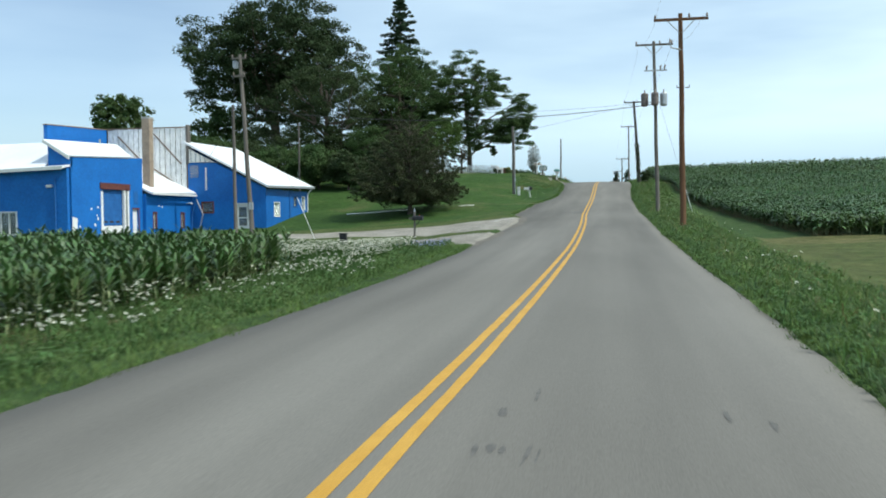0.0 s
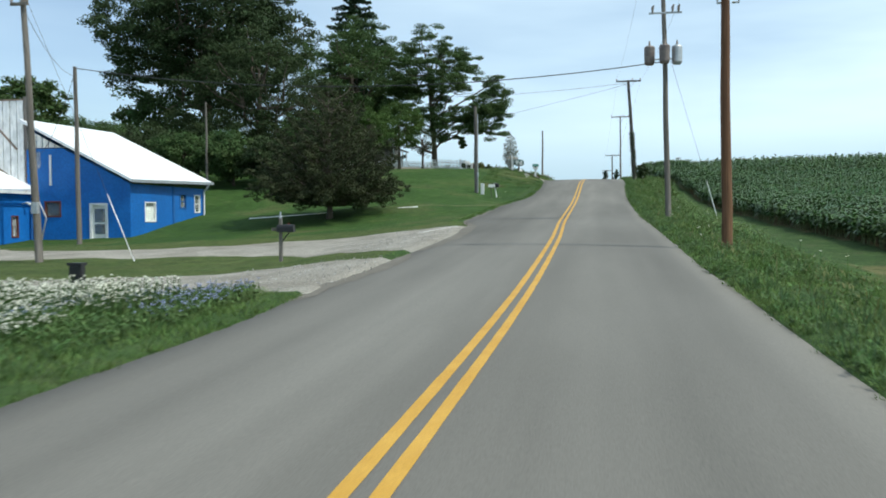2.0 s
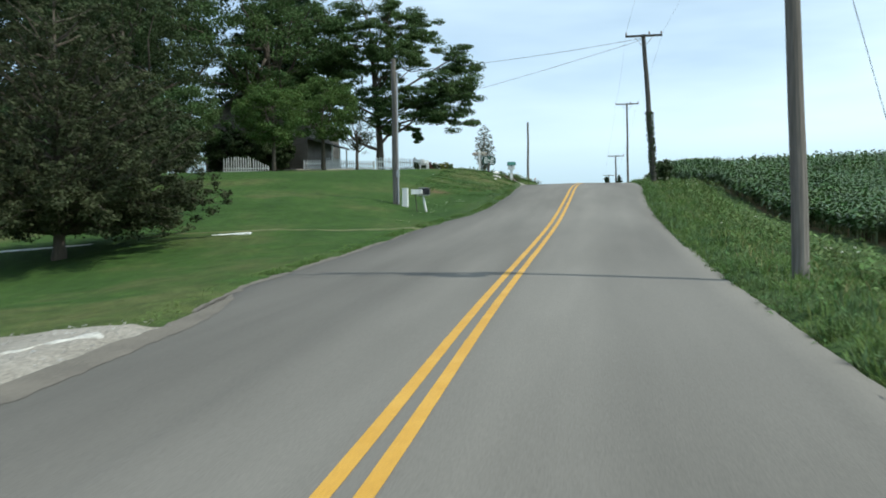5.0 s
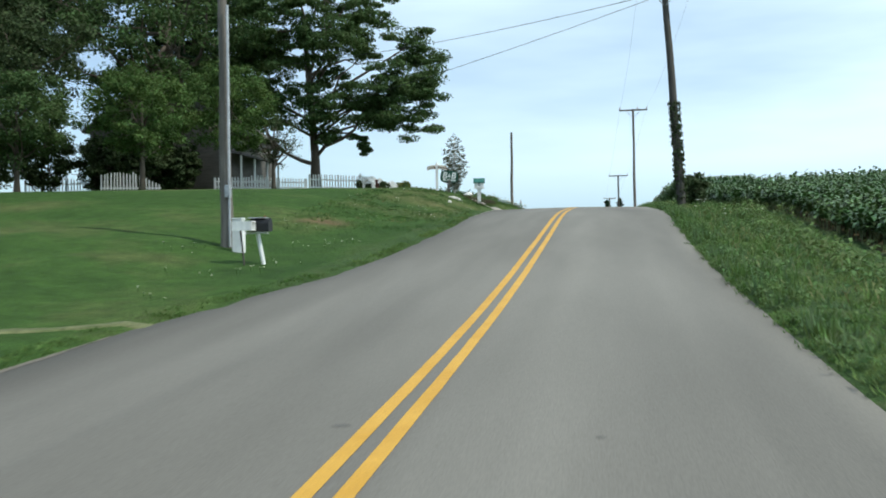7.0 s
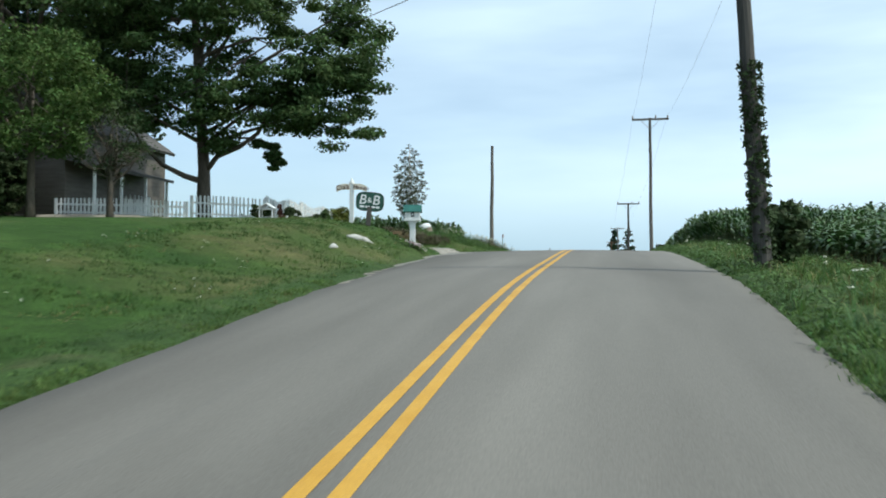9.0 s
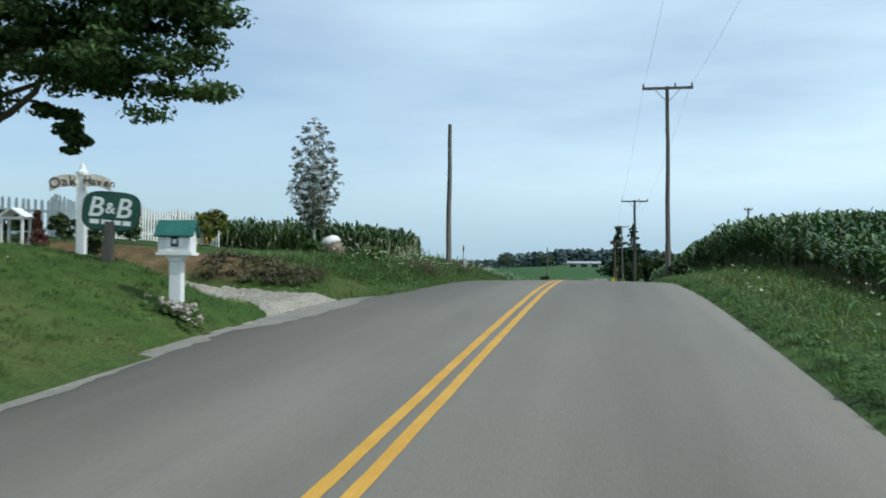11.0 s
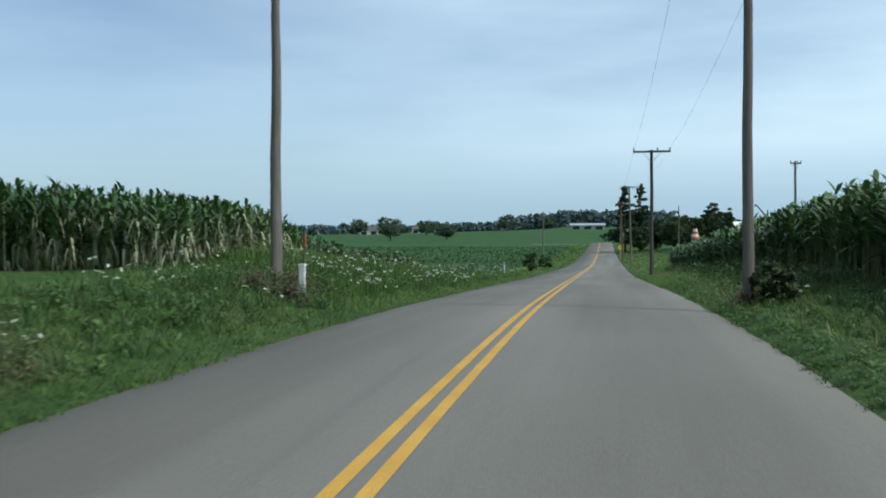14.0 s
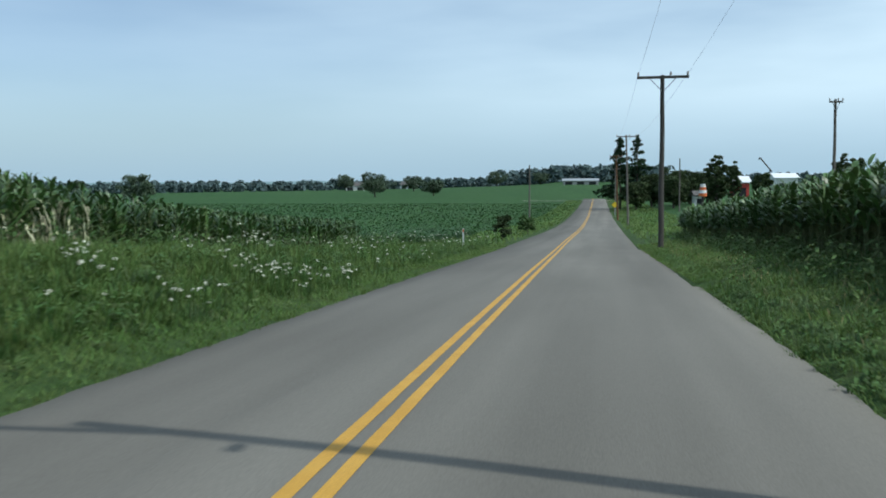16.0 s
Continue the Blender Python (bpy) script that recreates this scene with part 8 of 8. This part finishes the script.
# ---- farm house behind the trees ----
hx, hy = -27.8, 112.4
hz = gz(hx, hy) - 0.35
HS = thing("farm_house", (hx, hy, hz), "pale farmhouse with a covered porch behind trees", "house")
part("wall", Shape().box(-5, 4, 0, 9, -0.4, 4.6), SIDING, HS)
part("gable", Shape().extrude([(-5, 0, 4.6), (4, 0, 4.6), (-0.5, 0, 7.6)], (0, 9, 0)), SIDING, HS)
part("roof", Shape().slab([(-5.4, -0.4, 4.35), (-0.5, -0.4, 7.75), (-0.5, 9.4, 7.75), (-5.4, 9.4, 4.35)], 0.15, (-0.5, 0, 0.85)), SHINGLE, HS)
part("roof", Shape().slab([(-0.5, -0.4, 7.75), (4.4, -0.4, 4.35), (4.4, 9.4, 4.35), (-0.5, 9.4, 7.75)], 0.15, (0.5, 0, 0.85)), SHINGLE, HS)
part("porch_roof", Shape().slab([(4.0, -0.3, 3.0), (5.6, -0.3, 2.6), (5.6, 7, 2.6), (4.0, 7, 3.0)], 0.14), SHINGLE, HS, "dark porch roof")
part("porch_floor", Shape().box(4.0, 5.5, 0, 6.8, -0.4, 0.3), POLE_GREY, HS)
for dy in (0.1, 2.3, 4.5, 6.6):
    part("porch_post", Shape().box(5.35, 5.45, dy - 0.06, dy + 0.06, 0.3, 2.5), WHITE, HS)
for dx in (-3.4, 1.2):
    w = part("window", Shape().box(dx, dx + 1.0, -0.03, -0.005, 1.1, 2.6), GLASS, HS)
    part("frame", Shape().box(dx - 0.1, dx, -0.06, -0.002, 1.0, 2.7).box(dx + 1.0, dx + 1.1, -0.06, -0.002, 1.0, 2.7).box(dx, dx + 1.0, -0.06, -0.002, 2.6, 2.7).box(dx, dx + 1.0, -0.06, -0.002, 1.0, 1.1), POLE_DARK, w)

# ---- far valley: barns, houses, signs ----


def far_barn(x, y, l, w, h, ridge, wall, roof, label, turn=0.0, openings=0, name="barn"):
    t = thing(name, (x, y, gz(x, y) - 0.3), label, "building", rz=turn)
    part("wall", Shape().box(-l / 2, l / 2, -w / 2, w / 2, 0, h), wall, t)
    part("gable", Shape().extrude([(-l / 2, -w / 2, h), (-l / 2, w / 2, h), (-l / 2, 0, ridge)], (l, 0, 0)), wall, t)
    part("roof", Shape().slab([(-l / 2 - 0.4, -w / 2 - 0.5, h - 0.1), (l / 2 + 0.4, -w / 2 - 0.5, h - 0.1), (l / 2 + 0.4, 0, ridge + 0.2), (-l / 2 - 0.4, 0, ridge + 0.2)], 0.2), roof, t)
    part("roof", Shape().slab([(-l / 2 - 0.4, 0, ridge + 0.2), (l / 2 + 0.4, 0, ridge + 0.2), (l / 2 + 0.4, w / 2 + 0.5, h - 0.1), (-l / 2 - 0.4, w / 2 + 0.5, h - 0.1)], 0.2), roof, t)
    for k in range(openings):
        a = -l / 2 + l * (k + 0.5) / openings
        part("doorway", Shape().box(a - l / openings * 0.3, a + l / openings * 0.3, -w / 2 - 0.04, -w / 2 - 0.01, 0, h * 0.72), DARK_GAP, t)
    return t


BARN_GREY = material("weathered_barn_boards", (0.34, 0.33, 0.31), (0.46, 0.45, 0.42), 0.8, scale=2, fine=20, bump=0.2)
far_barn(-15.8, 640, 20, 10, 2.6, 3.6, BARN_GREY, STEEL, "long low pale grey barn on the far hillside", 3, 3)
far_barn(26.3, 318, 3.0, 3.5, 4.4, 5.4, RED, ROOF_WHITE, "small red barn with white trim at the far farm", 8, 1)
far_barn(42.5, 360, 5.6, 5, 5.0, 5.9, WHITE, ROOF_WHITE, "white farm shed with a pale metal roof", 10, 1, "shed")
far_barn(16.2, 298, 1.6, 1.8, 2.4, 3.0, PANEL_WHITE, SHINGLE, "small white house among dark trees", 12, 1, "house")
far_barn(-114.5, 305, 3.8, 4, 1.6, 2.6, STEEL, STEEL, "low grey metal shed at the field edge", 10, 0, "shed")
far_barn(-150, 640, 12, 7, 3, 5, WHITE, SHINGLE, "distant white farmhouse by a tree belt", 15, 2, "house")
far_barn(-128, 690, 10, 7, 3, 5, WHITE, SHINGLE, "distant white farmhouse by a tree belt", -10, 2, "house")
far_barn(-330, 560, 18, 9, 3.5, 5.5, WHITE, ROOF_WHITE, "distant white farm building", 20, 2)
az = gz(36.0, 350)
AU = thing("grain_auger", (36.0, 350, az), "dark slanting grain auger beside the farm shed", "auger")
part("tube", Shape().tube([(2.2, 0, 6.2), (-0.6, 0, 9.6)], 0.16, 8), POLE_DARK, AU)
part("strut", Shape().tube([(2.0, 0, -0.2), (1.6, 0, 6.9)], 0.08, 6), POLE_DARK, AU)
part("spout", Shape().tube([(-0.6, 0, 9.6), (-0.9, 0, 9.0)], [0.16, 0.12], 8), POLE_DARK, AU)
WS = thing("warning_sign", (1.0, 278, gz(1.0, 278)), "yellow diamond warning sign beside the far road", "sign")
part("post", Shape().box(-0.05, 0.05, -0.04, 0.04, -0.2, 2.6), STEEL, WS)
part("plate", Shape().extrude([(0, -0.06, 1.5), (0.55, -0.06, 2.05), (0, -0.06, 2.6), (-0.55, -0.06, 2.05)], (0, 0.02, 0)), SIGN_YELLOW, WS)
bz = gz(9.6, 225)
TB = thing("banded_marker", (9.6, 225, bz), "orange and white banded marker on a dark post", "marker")
part("post", Shape().tube([(0, 0, -0.3), (0, 0, 6.75 - bz)], 0.12, 8), POLE_DARK, TB)
for k in range(4):
    part("band", Shape().tube([(0, 0, 6.75 - bz + 0.32 * k), (0, 0, 6.75 - bz + 0.32 * (k + 1))], [0.44 - 0.05 * k, 0.41 - 0.05 * k], 12), WHITE if k % 2 else ORANGE, TB)
CROSS = np.linspace(-26, 22, 60)
cv = [(a, 398 + 0.02 * a + s, float(road_z(398)) + 0.05) for a in CROSS for s in (-2.6, 2.6)]
tagged(new("cross_road", array_mesh("cross_road", np.array(cv), np.array([(2 * k, 2 * k + 1, 2 * k + 3, 2 * k + 2) for k in range(59)]), GRAVEL)), "pale gravel lane crossing at the far end", "road", kind="structure")

# ---- marks on the road ----


from mathutils.bvhtree import BVHTree

road_mesh = road.data
ROAD_TOP = BVHTree.FromPolygons([road.matrix_basis @ q.co for q in road_mesh.vertices], [tuple(q.vertices) for q in road_mesh.polygons])


def smudge(name, x, y, l, w, mat, label, turn=0.0, seed=0):
    """A thin ragged patch of tar or rubber on the asphalt."""
    n = 26
    ring = []
    for k in range(n):
        a = 2 * math.pi * k / n
        r = 0.75 + 0.45 * noise.noise((math.cos(a) * 2 + seed, math.sin(a) * 2, seed))
        p = Vector((math.cos(a) * w * r, math.sin(a) * l * r, 0))
        p.rotate(Euler((0, 0, radians(turn))))
        ring.append((x + p.x, y + p.y))
    v = [(a, b, ROAD_TOP.ray_cast((a, b, 50), (0, 0, -1))[0].z + 0.003) for a, b in [(x, y)] + ring]
    me = bpy.data.meshes.new(name)
    me.from_pydata(v, [], [(0, 1 + k, 1 + (k + 1) % n) for k in range(n)])
    me.materials.append(mat)
    return tagged(new(name, me), label, "road marking", kind="structure")


RUBBER = material("rubber_smear", (0.095, 0.089, 0.080), (0.145, 0.137, 0.122), 0.9, scale=14, fine=60, bump=0.1, dark=0.9)
for k, (x, y, l, w, a) in enumerate([(-0.9, 5.7, 0.20, 0.03, 4), (-0.80, 5.75, 0.14, 0.05, 2), (-0.72, 5.72, 0.12, 0.03, 0), (-0.55, 5.65, 0.28, 0.022, -3), (-0.48, 5.62, 0.2, 0.012, -2), (-0.62, 7.4, 0.3, 0.025, 0), (-0.84, 6.75, 0.16, 0.05, 0), (1.15, 6.7, 0.2, 0.03, 0), (0.85, 6.9, 0.25, 0.03, 0), (-0.15, 65.9, 0.03, 0.05, 0), (-1.9, 66.0, 0.05, 0.08, 0), (-1.3, 109.3, 0.05, 0.10, 0)]):
    smudge("road_stain", x, y, l, w, RUBBER, "dark ragged rubber smear on the asphalt", a, k * 3.1)
# loose stones at the drive mouths
n = 900
sx, sy = [], []
for poly in DRIVES:
    a, b = rng.uniform(-9, -4.4, n), rng.uniform(min(p[1] for p in poly), max(p[1] for p in poly), n)
    ok = inside(poly, a, b) & (a < road_x(b) - HALF - apron(b) + 0.3)
    sx.append(a[ok])
    sy.append(b[ok])
sx, sy = np.concatenate(sx), np.concatenate(sy)
v, f = leaf_cloud(np.stack([sx, sy, top_z(sx, sy) + 0.045], -1), np.full(len(sx), 0.02), 3, 0.018)
tagged(new("loose_stones", array_mesh("loose_stones", v, f, STONE)), "loose pale stones at the drive mouths", "stones", kind="stuff")
